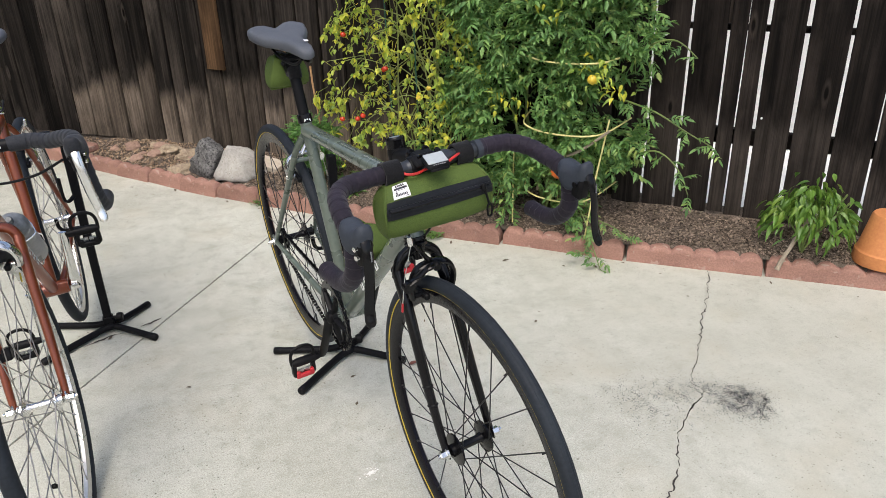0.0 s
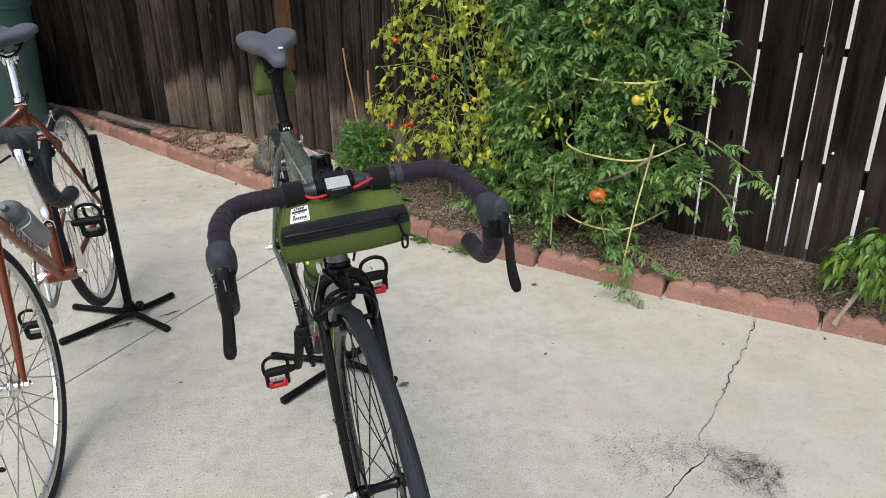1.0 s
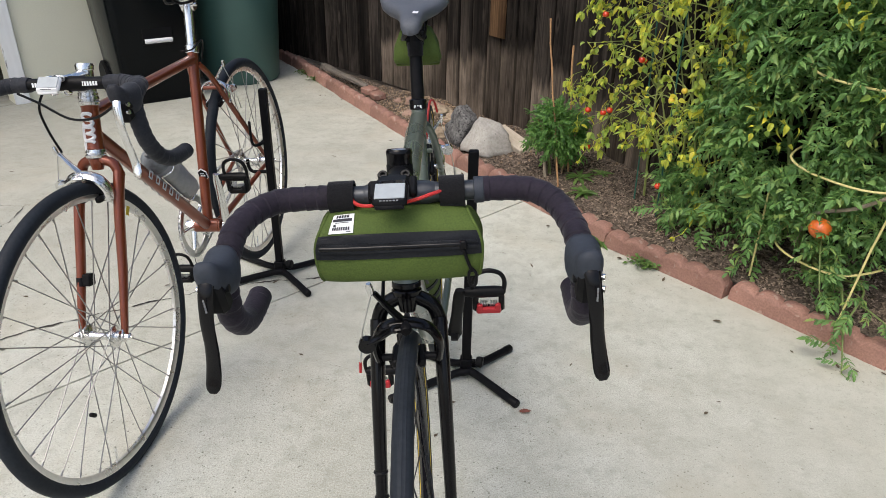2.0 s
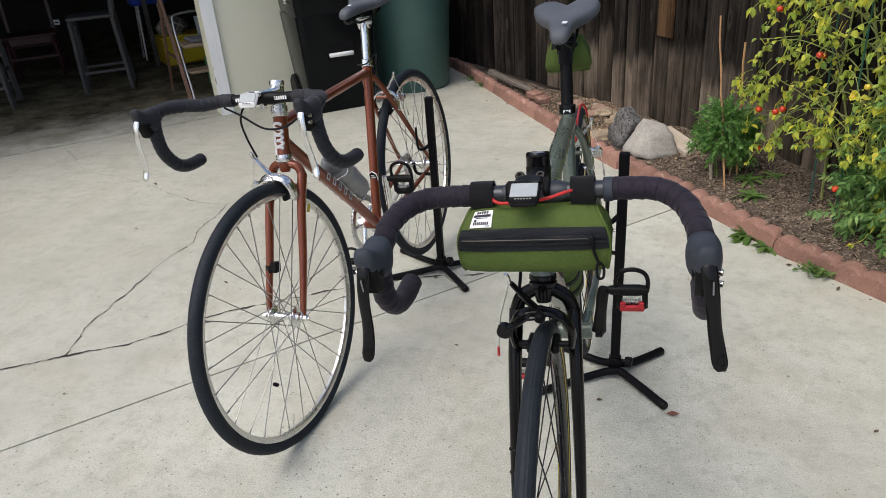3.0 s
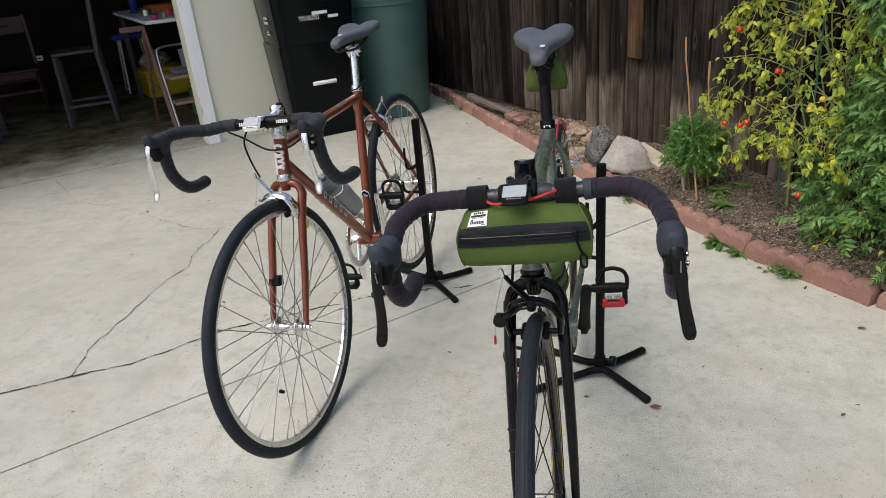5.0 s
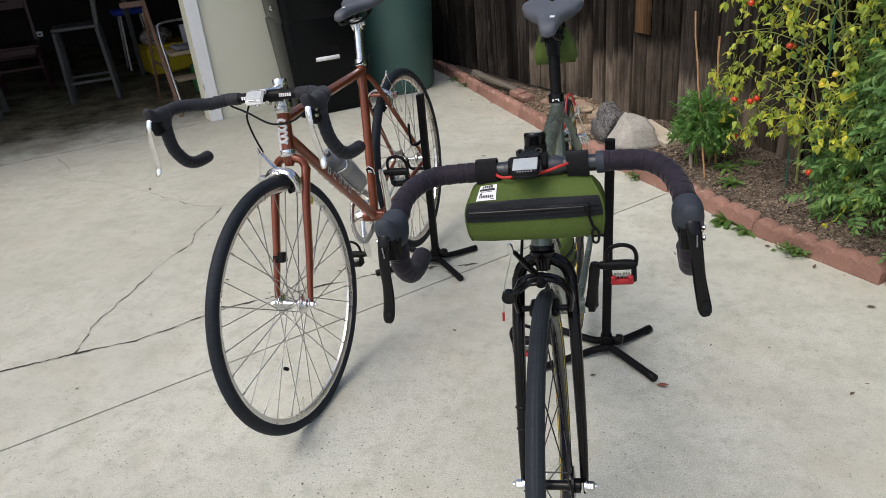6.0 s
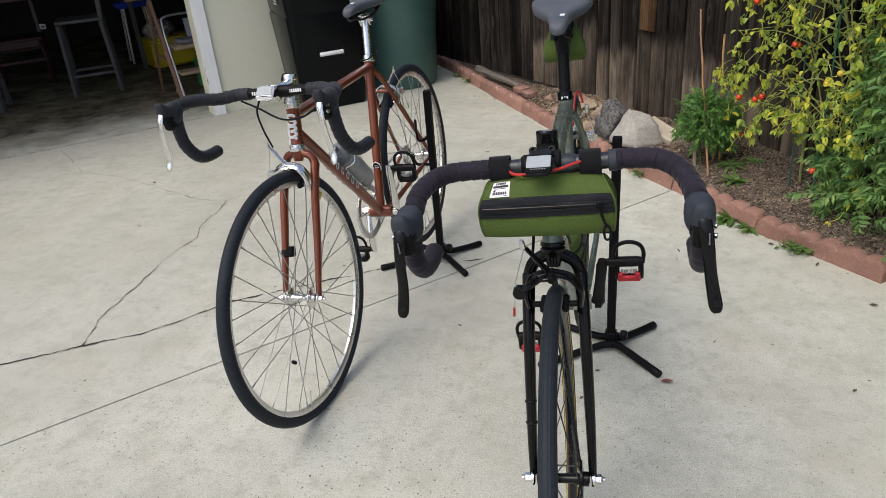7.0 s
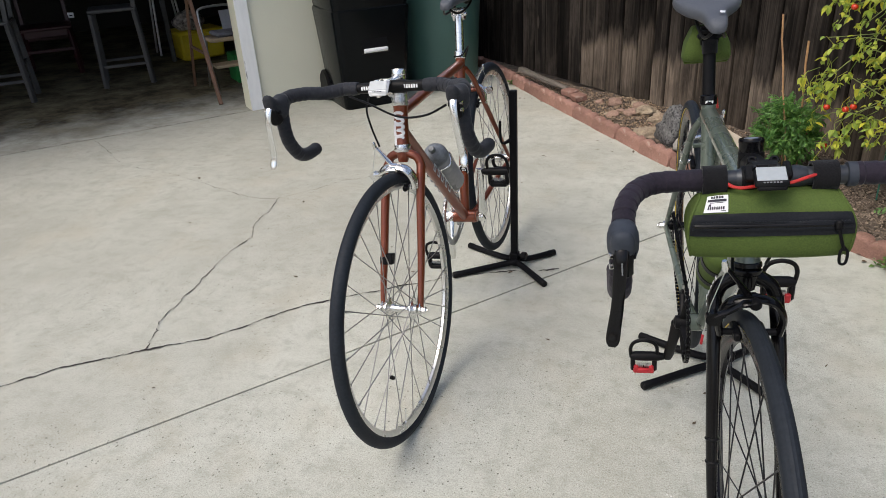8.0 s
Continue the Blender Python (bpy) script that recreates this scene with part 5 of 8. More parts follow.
def stem_silver(bike, S, spec):
    y0, z0 = spec["bar"]
    st = Vector((0, axis_y(0.877), 0.877))
    s = Shape()
    s.tube([st - STEER_DIR * 0.008, st + STEER_DIR * 0.010], 0.0170, 18)
    s.tube([st - STEER_DIR * 0.016, st - STEER_DIR * 0.008], [0.0195, 0.0180], 18)
    s.tube([st + Vector((0, -0.006, 0)), (0, y0 + 0.012, z0)], [0.0150, 0.0125], 16)
    s.box((0.046, 0.030, 0.036), pose(0, y0 + 0.004, z0, -6), 0.007)
    body = part("stem", s.moved(S), CHROME, bike, "polished silver stem", angle=35)
    for z, r in ((0.838, 0.0205), (0.846, 0.0185), (0.854, 0.0195), (0.862, 0.0190)):
        s = Shape().lathe([(r - 0.002, -0.0042), (r, -0.003), (r, 0.003), (r - 0.002, 0.0042)], (0, axis_y(z), z), STEER_DIR, 22)
        part("spacer", s.moved(S), CHROME, body, "polished steerer spacer")
    s = Shape().lathe([(0.0165, 0.009), (0.0185, 0.011), (0.0190, 0.020), (0.0175, 0.024), (0.006, 0.025)], st, STEER_DIR, 22)
    part("top_cap", s.moved(S), CHROME, body, "round polished stem cap")
    for x in (-0.016, 0.016):
        for z in (0.015, -0.015):
            s = Shape().lathe([(0.0065, -0.004), (0.0065, 0.006), (0.0035, 0.0065), (0.003, 0.004)], (x, y0 - 0.010, z0 + z), (0, -1, 0.15), 12)
            part("stem_bolt", s.moved(S), CHROME, body)


def cycle_computer(bike, S, at, tilt, shell, w=0.047, h=0.036, turn=0):
    """Small bar-mounted computer with a grey display."""
    m = S @ pose(*at, tilt, 0, turn)
    s = Shape().box((w, h, 0.011), m, 0.004)
    body = part("cycle_computer", s, shell, bike, "small cycle computer")
    s = Shape().box((w - 0.005, h - 0.009, 0.002), m @ pose(0, 0.0025, 0.0056), 0.0008)
    part("display", s, SCREEN, body, "grey liquid-crystal display")
    bars("computer_print", [(-0.010 + 0.0040 * k, -h / 2 + 0.0036, 0.0025, 0.0020) for k in range(6)], m @ pose(0, 0, 0.0058), PRINT_DIM if shell is BLACK_MATT else INK, body)
    s = Shape().box((w - 0.006, 0.0050, 0.006), m @ pose(0, -h / 2 - 0.0005, -0.002), 0.002)
    part("computer_rim", s, shell, body)
    s = Shape().tube([m @ Vector((0, 0.008, -0.004)), m @ Vector((0, 0.022, -0.014))], 0.008, 10)
    part("computer_mount", s, BLACK_MATT, body)


stem_black(green_bike, steering(green_spec["steer"]))
cycle_computer(green_bike, GREEN_S, (-0.008, 0.080, 0.922), 20, BLACK_MATT, 0.042, 0.034, turn=-2)
for pts in ([(-0.060, 0.108, 0.905), (-0.052, 0.100, 0.902), (-0.038, 0.095, 0.902), (-0.015, 0.100, 0.903)], [(0.008, 0.098, 0.903), (0.024, 0.095, 0.908), (0.040, 0.100, 0.911), (0.056, 0.108, 0.912)]):
    s = Shape().tube(curve(pts, 5), 0.0024, 8)
    part("brake_cable", s.moved(GREEN_S), RED, green_bike, "red brake cable housing")
s = Shape()
s.lathe([(0.0165, -0.009), (0.0180, -0.007), (0.0180, 0.007), (0.0165, 0.009)], (-0.030, 0.122, 0.903), (1, 0, 0), 16)
s.box((0.034, 0.026, 0.010), pose(-0.020, 0.108, 0.917, 26), 0.003)
s.box((0.010, 0.030, 0.014), pose(0.018, 0.112, 0.917, 20), 0.003)
part("computer_bracket", s.moved(GREEN_S), BLACK_MATT, green_bike, "black plastic computer bracket on the bar")
s = Shape().tube(curve([(0.011, 0.800, 0.700), (0.016, 0.815, 0.745), (0.022, 0.838, 0.772), (0.030, 0.862, 0.765), (0.036, 0.872, 0.735)], 5), 0.0027, 8)
part("brake_cable", s, RED, green_bike, "red brake cable housing")
for side, y, z, r in ((-1, 0.118, 0.868, 0.003), (1, 0.105, 0.878, 0.003)):
    s = Shape().tube(curve([(side * 0.05, 0.120, 0.885), (side * 0.03, 0.150, 0.82), (side * 0.028, 0.150, 0.77), (-0.030, 0.120, 0.735) if side < 0 else (0.030, 0.19, 0.72)], 6), 0.0026, 8)
    part("brake_cable", s, BLACK_MATT, green_bike)
# white print on the down tube, the seat collar and the stays
d0 = Vector((0, axis_y(0.752) + 0.006, 0.752))
d1 = BB + Vector((0, -0.008, 0.006))
DT = (d1 - d0).normalized()
for bike, r, material in ((green_bike, 0.0200, WHITE_PAINT), (red_bike, 0.0160, GREY_LINE)):
    for side in (-1, 1):
        m = Matrix.Translation(d0 + DT * 0.29 + Vector((side * (r + 0.0003), 0, 0))) @ Matrix.Rotation(math.atan2(DT.z, DT.y), 4, "X") @ Matrix.Rotation(radians(90), 4, "Z") @ Matrix.Rotation(radians(90), 4, "X")
        rows = []
        for k in range(5):
            x = -0.072 + 0.036 * k
            rows += [(x, 0.0085, 0.018, 0.004), (x - 0.007, 0, 0.004, 0.020), (x + 0.007, 0, 0.004, 0.020), (x, -0.0085, 0.018, 0.004)]
        bars("frame_print", rows, m, material, bike)
m = Matrix.Translation(COLLAR + Vector((0, -0.0186, 0))) @ Matrix.Rotation(radians(90), 4, "X")
bars("collar_print", [(-0.006, 0, 0.004, 0.007), (0, 0, 0.004, 0.007), (0.006, 0, 0.004, 0.007)], m, WHITE_PAINT, green_bike)
# straps that hold a cable to the fork, and a valve light
for y, z in ((0.056, 0.470), (0.039, 0.435)):
    s = Shape().lathe([(0.0100, -0.0025), (0.0115, 0), (0.0100, 0.0025)], (-0.052, y, z), (0, 0.45, 1), 14)
    part("cable_tie", s.moved(steering(green_spec["wheel_steer"])), BLACK_MATT, green_bike)

# red bike
stem_silver(red_bike, steering(red_spec["steer"]), red_spec)
cycle_computer(red_bike, RED_S, (-0.012, 0.098, 0.894), 42, WHITE_PAINT, 0.050, 0.034)
y0, z0 = red_spec["bar"]
for side in (-1, 1):
    m = RED_S @ Matrix.Translation((side * 0.052, y0 - 0.0132, z0 + 0.003)) @ Matrix.Rotation(radians(78), 4, "X")
    bars("bar_print", [(-0.018 + 0.0062 * k, 0, 0.0042, 0.0085) for k in range(7)], m, WHITE_PAINT, red_bike)
s = Shape().tube(curve([(-0.050, 0.122, 0.872), (-0.058, 0.105, 0.842), (-0.053, 0.102, 0.795), (-0.045, 0.108, 0.745)], 6), 0.0026, 8)
part("brake_cable", s.moved(RED_S), BLACK_MATT, red_bike)
s = Shape().tube(curve([(-0.095, 0.124, 0.870), (-0.03, 0.092, 0.858), (0.06, 0.040, 0.842), (0.14, 0.0, 0.856), (0.20, -0.028, 0.886)], 6), 0.0026, 8)
part("brake_cable", s, BLACK_MATT, red_bike)
s = Shape().tube(curve([(0.012, 0.66, 0.815), (0.020, 0.715, 0.805), (0.022, 0.775, 0.815), (0.010, 0.815, 0.800), (-0.020, 0.850, 0.745)], 6), 0.0024, 8)
part("brake_cable", s, BLACK_MATT, red_bike)
# head badge: three stacked rounded loops of white, bent round the head tube
s = Shape()
for z, loop in ((0.791, [(0.009, 0.008), (0.004, 0.0125), (-0.005, 0.0125), (-0.009, 0.008), (-0.006, 0.002), (0.006, -0.002), (0.009, -0.008), (0.004, -0.0125), (-0.005, -0.0125), (-0.009, -0.008)]), (0.763, [(-0.009, 0.0125), (0.004, 0.0125), (0.009, 0.007), (0.004, 0.001), (-0.004, 0.0), (0.004, -0.001), (0.009, -0.007), (0.004, -0.0125), (-0.009, -0.0125), (-0.009, 0.0125)]), (0.735, [(0.009, 0.008), (0.004, 0.0125), (-0.005, 0.0125), (-0.009, 0.007), (-0.009, -0.007), (-0.005, -0.0125), (0.004, -0.0125), (0.009, -0.008)])):
    flat = curve([(x * 1.18, 0, h) for x, h in loop], 4)
    pts = [(p.x, axis_y(z + p.z) - math.sqrt(0.0183 ** 2 - p.x ** 2), z + p.z) for p in flat]
    s.tube(pts, 0.0040, 8)
part("head_badge", s, WHITE_PAINT, red_bike, "white head badge of stacked loops")
c = BB + SEAT_DIR * 0.155
m = Matrix.Translation(c + Vector((0.004, -0.0152, 0.003))) @ Matrix.Rotation(radians(106), 4, "X")
s = Shape().loft([[m @ Vector((0.0140 * math.cos(a), 0.0200 * math.sin(a), z)) for a in (2 * math.pi * i / 6 + math.pi / 6 for i in range(6))] for z in (-0.002, 0.0008)])
rim = Shape().loft([[m @ Vector((0.0162 * math.cos(a), 0.0225 * math.sin(a), z)) for a in (2 * math.pi * i / 6 + math.pi / 6 for i in range(6))] for z in (-0.003, 0.0002)])
badge = part("seat_tube_badge", s, BLACK_MATT, red_bike, "small dark shield-shaped tubing badge", angle=20)
part("badge_edge", rim, WHITE_PAINT, badge, "thin white badge edge", angle=20)
bars("badge_print", [(0, 0.006, 0.012, 0.0022), (-0.004, -0.001, 0.0036, 0.006), (0.001, -0.001, 0.0036, 0.006), (0.006, -0.001, 0.0036, 0.006)], m @ pose(0, 0, 0.0014), WHITE_PAINT, badge)
s = Shape()
s.box((0.020, 0.024, 0.028), pose(-0.036, 0.053, 0.458, -20), 0.003)
s.lathe([(0.0115, -0.010), (0.0115, 0.010)], (-0.0515, 0.048, 0.455), (0, 0.45, 1), 14)
part("speed_sensor", s.moved(steering(red_spec["wheel_steer"])), BLACK_MATT, red_bike, "black wheel sensor strapped to the fork")
FW = steering(red_spec["wheel_steer"])
s = Shape().box((0.012, 0.010, 0.018), pose(-0.012, -0.115, 0.205, 40), 0.003)
part("spoke_magnet", s.moved(FW), BLACK_MATT, red_bike)
s = Shape().box((0.0012, 0.012, 0.022), pose(0.0104, 0.20, 0.336 + 0.222, -40), 0.0004)
part("rim_sticker", s.moved(FW), YELLOW, red_bike, "small yellow rim sticker")
# bottle cage
s = Shape()
DN = Vector((0, -DT.z, DT.y))
c0 = d0 + DT * 0.275 + DN * 0.018
for side in (-1, 1):
    s.tube(curve([c0 + Vector((side * 0.012, 0, 0)), c0 + DN * 0.02 + Vector((side * 0.040, 0, 0)), c0 + DN * 0.062 + DT * 0.01 + Vector((side * 0.028, 0, 0)), c0 + DN * 0.072 + DT * 0.10 + Vector((side * 0.018, 0, 0)), c0 + DN * 0.050 + DT * 0.165 + Vector((side * 0.018, 0, 0)), c0 + DT * 0.165 + Vector((side * 0.012, 0, 0)), c0 + Vector((side * 0.012, 0, 0))], 5), 0.0026, 8)
part("bottle_cage", s, CHROME, red_bike, "polished wire bottle cage")
s = Shape().box((0.022, 0.022, 0.034), pose(0.0, 0.905, 0.940, 20), 0.005)
part("tail_light", s, BLACK_MATT, red_bike, "small dark tail light under the saddle")
for k in range(3):
    s = Shape().lathe([(0.004, 0), (0.004, 0.003)], (-0.006 + 0.006 * k, 0.917, 0.944 - 0.003 * k), (0.3, 1, 0), 8)
    part("light_lens", s, CHROME, red_bike)

# ---- bags and bottle, things of their own ----
G_M, R_M = green_bike.matrix_basis.copy(), red_bike.matrix_basis.copy()


BAG_SECTION = [(0, -0.0370, -0.004), (25, -0.0345, 0.013), (50, -0.0245, 0.031), (72, -0.0100, 0.043), (90, 0.0030, 0.0465), (120, 0.0240, 0.043), (150, 0.0360, 0.022), (180, 0.0385, 0.0), (210, 0.0365, -0.030), (235, 0.0270, -0.045), (270, 0.0, -0.0485), (300, -0.0240, -0.0475), (322, -0.0345, -0.037), (342, -0.0375, -0.020)]


def bag_ring(theta, grow=0.0, sag=0.0):
    """A point on the bag's section, a soft wedge that hangs from the bar: 0 is the front, 90 the top."""
    a = math.degrees(theta) % 360
    n = len(BAG_SECTION)
    k = max(i for i in range(n) if BAG_SECTION[i][0] <= a)
    q = [Vector(BAG_SECTION[(k + d) % n][1:]) for d in (-1, 0, 1, 2)]
    end = BAG_SECTION[(k + 1) % n][0] or 360
    t = (a - BAG_SECTION[k][0]) / (end - BAG_SECTION[k][0])
    p = 0.5 * ((2 * q[1]) + (q[2] - q[0]) * t + (2 * q[0] - 5 * q[1] + 4 * q[2] - q[3]) * t * t + (3 * q[1] - q[0] - 3 * q[2] + q[3]) * t ** 3)
    p += p.normalized() * grow
    return p.x, p.y - sag


def slump(x, y, z):
    """The soft bag draws in towards its upper corners and bulges between them."""
    up = max(0, z / 0.046)
    low = max(0, -z / 0.048)
    return x * 1.045 * (1 - (0.17 * up * up + 0.05 * low * low) * (abs(x) / 0.1) ** 2), y * (1 - (0.10 if y < 0 else 0.48) * (abs(x) / 0.1) ** 4), z - 0.005 * up * (abs(x) / 0.1) ** 3


BAG = G_M @ GREEN_S @ pose(-0.005, 0.106, 0.846, -2, 0.6, 0)
bag = empty("handlebar_bag", BAG, "olive green canvas handlebar bag with a dark zipped panel", "bag")
s = Shape()
rings = []
prof = [(-0.103, 0.80), (-0.1025, 0.90), (-0.099, 0.955), (-0.094, 0.985), (-0.07, 1.0), (-0.035, 1.005), (0.0, 1.0), (0.035, 1.004), (0.07, 1.0), (0.094, 0.985), (0.099, 0.955), (0.1025, 0.90), (0.103, 0.80)]
for x, k in prof:
    ring = []
    for i in range(40):
        th = 2 * math.pi * i / 40
        y, z = bag_ring(th)
        wob = 1 + 0.022 * noise.noise((x * 22, th * 1.6, 5.0)) + 0.018 * noise.noise((x * 55, th * 4.0, 8.0)) * (1 if 50 < math.degrees(th) < 150 else 0.3)
        ring.append(slump(x, y * k * wob, z * k * wob))
    rings.append(ring)
s.loft(rings)
part("bag_body", s, OLIVE, bag, "olive green coated canvas body", angle=55)
for x in (-0.1005, 0.1005):
    s = Shape()
    pts = []
    for i in range(41):
        y, z = bag_ring(2 * math.pi * i / 40)
        pts.append(slump(x, y * 0.945, z * 0.945))
    s.tube(pts, 0.0020, 8, caps=False)
    part("piping", s, OLIVE, bag, "rolled seam piping")


def on_bag(x0, x1, t0, t1, grow, nx, nt, wave=0.0):
    """A sheet that lies on the bag's skin."""
    s, n = Shape(), nt + 1
    for layer in (0.0, grow):
        for i in range(nx + 1):
            for j in range(n):
                x = lerp(x0, x1, i / nx)
                y, z = bag_ring(radians(lerp(t0, t1, j / nt)), layer + wave * noise.noise((x * 30, j * 0.7, 2)))
                s.v.append(slump(x, y, z))
    size = (nx + 1) * n
    for i in range(nx):
        for j in range(nt):
            a = size + i * n + j
            s.f.append((a, a + n, a + n + 1, a + 1))
    for i in range(nx):
        for j in (0, nt):
            a = i * n + j
            s.f.append((a, a + n, size + a + n, size + a))
    for j in range(nt):
        for i in (0, nx):
            a = i * n + j
            s.f.append((a, a + 1, size + a + 1, size + a))
    return s


part("zip_panel", on_bag(-0.0995, 0.0995, -2, 40, 0.0020, 28, 10, 0.001), OLIVE_DARK, bag, "dark waxed fabric zip panel", angle=50)
part("zip_flap", on_bag(-0.096, 0.096, 21, 26, 0.0046, 28, 2, 0.0014), OLIVE_DARK, bag, angle=50)
part("zip_flap", on_bag(-0.096, 0.096, 11, 17, 0.0046, 28, 2, 0.0014), OLIVE_DARK, bag, angle=50)
s = Shape()
y, z = bag_ring(radians(19), 0.0025)
s.tube([slump(lerp(-0.094, 0.080, k / 30), y, z) for k in range(31)], [0.0034 + 0.0003 * (k % 2) for k in range(31)], 10)
part("zipper_coil", s, BLACK, bag)
s = Shape()
y, z = bag_ring(radians(18), 0.006)
s.box((0.009, 0.006, 0.014), pose(0.082, y, z), 0.002)
pull = curve([(0.082, y - 0.003, z - 0.004), (0.086, y - 0.004, z - 0.020), (0.091, y - 0.002, z - 0.036)], 4)
s.tube(pull, 0.0022, 8)
s.tube(curve([pull[-1] + Vector((0, 0, 0.004)), pull[-1] + Vector((0.005, 0, -0.004)), pull[-1] + Vector((0.004, 0, -0.020)), pull[-1] + Vector((-0.003, 0, -0.020)), pull[-1] + Vector((-0.004, 0, -0.004)), pull[-1] + Vector((0, 0, 0.004))], 4), 0.0020, 8)
part("zipper_pull", s, BLACK_MATT, bag)
part("label_patch", on_bag(-0.086, -0.053, 43, 73, 0.0016, 6, 6), LABEL, bag, "white woven label with dark print", angle=60)
s = Shape()


def label_bar(x, t, w, h):
    n = 4
    k = len(s.v)
    for i in range(n + 1):
        xx = lerp(x - w / 2, x + w / 2, i / n)
        for tt in (t - h / 2, t + h / 2):
            y, z = bag_ring(radians(tt), 0.0022)
            s.v.append(slump(xx, y, z))
    for i in range(n):
        a = k + 2 * i
        s.f.append((a, a + 2, a + 3, a + 1))


for row, (t, h) in enumerate(((68.5, 5.0), (50.0, 5.0))):
    for k in range(5 if row == 0 else 8):
        n = 5 if row == 0 else 8
        label_bar(-0.070 + (k - (n - 1) / 2) * (0.0042 if row == 0 else 0.0031), t, 0.0032 if row == 0 else 0.0022, h)
label_bar(-0.070, 62.5, 0.029, 4.4)
label_bar(-0.070, 58.6, 0.020, 0.9)
label_bar(-0.0795, 54.8, 0.004, 3.6)
label_bar(-0.059, 45.4, 0.006, 1.1)
part("label_print", s, INK, bag, "dark unreadable print as bars", angle=0)
y0, z0 = green_spec["bar"]
inv = (pose(-0.005, 0.106, 0.846, -2, 0.6, 0)).inverted()
for x in (-0.074, 0.066):
    s = Shape()
    c = Vector((x, y0, z0))
    loop = []
    for i in range(21):
        a = radians(-150 + 300 * i / 20)
        loop.append(c + Vector((0, -0.0185 * math.sin(a), 0.0185 * math.cos(a))))
    loop = [c + Vector((0, -0.002, -0.030)) + Vector((0, 0.010, -0.006))] + loop[::-1] + [c + Vector((0, -0.024, -0.036))]
    ring = []
    for i, p in enumerate(loop):
        t = (loop[min(i + 1, len(loop) - 1)] - loop[max(i - 1, 0)]).normalized()
        nrm = Vector((1, 0, 0)).cross(t)
        ring.append([inv @ q for q in (p + Vector((-0.016, 0, 0)) - nrm * 0.0018, p + Vector((0.016, 0, 0)) - nrm * 0.0018, p + Vector((0.016, 0, 0)) + nrm * 0.0018, p + Vector((-0.016, 0, 0)) + nrm * 0.0018)])
    s.loft(ring)
    part("strap", s, VELCRO, bag, "black hook-and-loop strap round the handlebar", angle=50)

# saddle bag
SB = G_M @ pose(0, 0.858, 0.895, -8) @ Matrix.Diagonal((0.90, 1, 1.12, 1))
sbag = empty("saddle_bag", SB, "small olive green canvas saddle bag strapped under the saddle", "bag")
s, rings = Shape(), []
for x, k in ((-0.056, 0.72), (-0.052, 0.95), (-0.03, 1.02), (0, 0.98), (0.03, 1.02), (0.052, 0.95), (0.056, 0.72)):
    ring = []
    for i in range(24):
        a = 2 * math.pi * i / 24
        c, sn = math.cos(a), math.sin(a)
        wob = 1 + 0.07 * noise.noise((x * 30, a * 1.3, 9))
        ring.append((x * (0.94 - 0.30 * max(sn, 0) + 0.10 * max(-sn, 0)), 0.038 * math.copysign(abs(c) ** 0.7, c) * k * wob, 0.036 * math.copysign(abs(sn) ** 0.75, sn) * k * wob))
    rings.append(ring)
s.loft(rings)
part("bag_body", s, OLIVE, sbag, angle=60)
s = Shape()
s.box((0.106, 0.010, 0.006), pose(0, 0.0, -0.036), 0.002)
part("bag_seam", s, OLIVE, sbag)
s = Shape()
s.lathe([(0.0165, -0.013), (0.0180, -0.011), (0.0180, 0.011), (0.0165, 0.013)], (0, -0.0705, 0.000), (0, 0.16, 1), 18, caps=False)
s.box((0.030, 0.050, 0.020), pose(0, -0.050, 0.0), 0.003)
part("post_strap", s, VELCRO, sbag, "black strap round the seatpost")
s = Shape().box((0.012, 0.090, 0.003), pose(0, 0, 0.037), 0.001)
part("rail_strap", s, VELCRO, sbag)

# tool roll on the green bike's down tube
DIRM = Matrix((( 1, 0, 0, 0), (0, DN.y, DT.y, 0), (0, DN.z, DT.z, 0), (0, 0, 0, 1)))
TR = G_M @ Matrix.Translation(d0 + DT * 0.30 + DN * 0.060) @ DIRM
roll = empty("tool_roll", TR, "olive canvas tool roll with dark bands strapped in the frame", "bag")
s = Shape().lathe([(0.020, -0.092), (0.032, -0.090), (0.037, -0.080), (0.0385, -0.02), (0.0375, 0.03), (0.0385, 0.075), (0.033, 0.088), (0.015, 0.091)], (0, 0, 0), (0, 0, 1), 24)
part("roll_body", s, OLIVE, roll, angle=60)
for z in (-0.040, 0.035):
    s = Shape().lathe([(0.0385, -0.011), (0.0400, -0.010), (0.0400, 0.010), (0.0385, 0.011)], (0, 0, z), (0, 0, 1), 24, caps=False)
    part("roll_strap", s, VELCRO, roll, "dark band")
s = Shape().box((0.010, 0.012, 0.007), pose(-0.034, -0.004, -0.084), 0.002)
part("roll_tab", s, mat("lime_tab", (0.55, 0.72, 0.03), rough=0.6), roll, "bright lime tab")

# water bottle on the red bike's down tube
WB = R_M @ Matrix.Translation(d0 + DT * 0.262 + DN * 0.056) @ DIRM
wbottle = empty("water_bottle", WB, "grey plastic water bottle in a silver cage", "bottle")
s = Shape().lathe([(0.028, -0.008), (0.034, 0.0), (0.0365, 0.012), (0.0365, 0.045), (0.033, 0.055), (0.033, 0.068), (0.0365, 0.078), (0.0365, 0.165), (0.033, 0.176), (0.012, 0.178)], (0, 0, 0), (0, 0, 1), 28)
part("bottle_body", s, BOTTLE, wbottle, "translucent grey body", angle=50)
s = Shape().lathe([(0.034, 0.004), (0.036, -0.002), (0.036, -0.014), (0.030, -0.028), (0.018, -0.038), (0.010, -0.040), (0.010, -0.050), (0.007, -0.053)], (0, 0, 0), (0, 0, 1), 28)
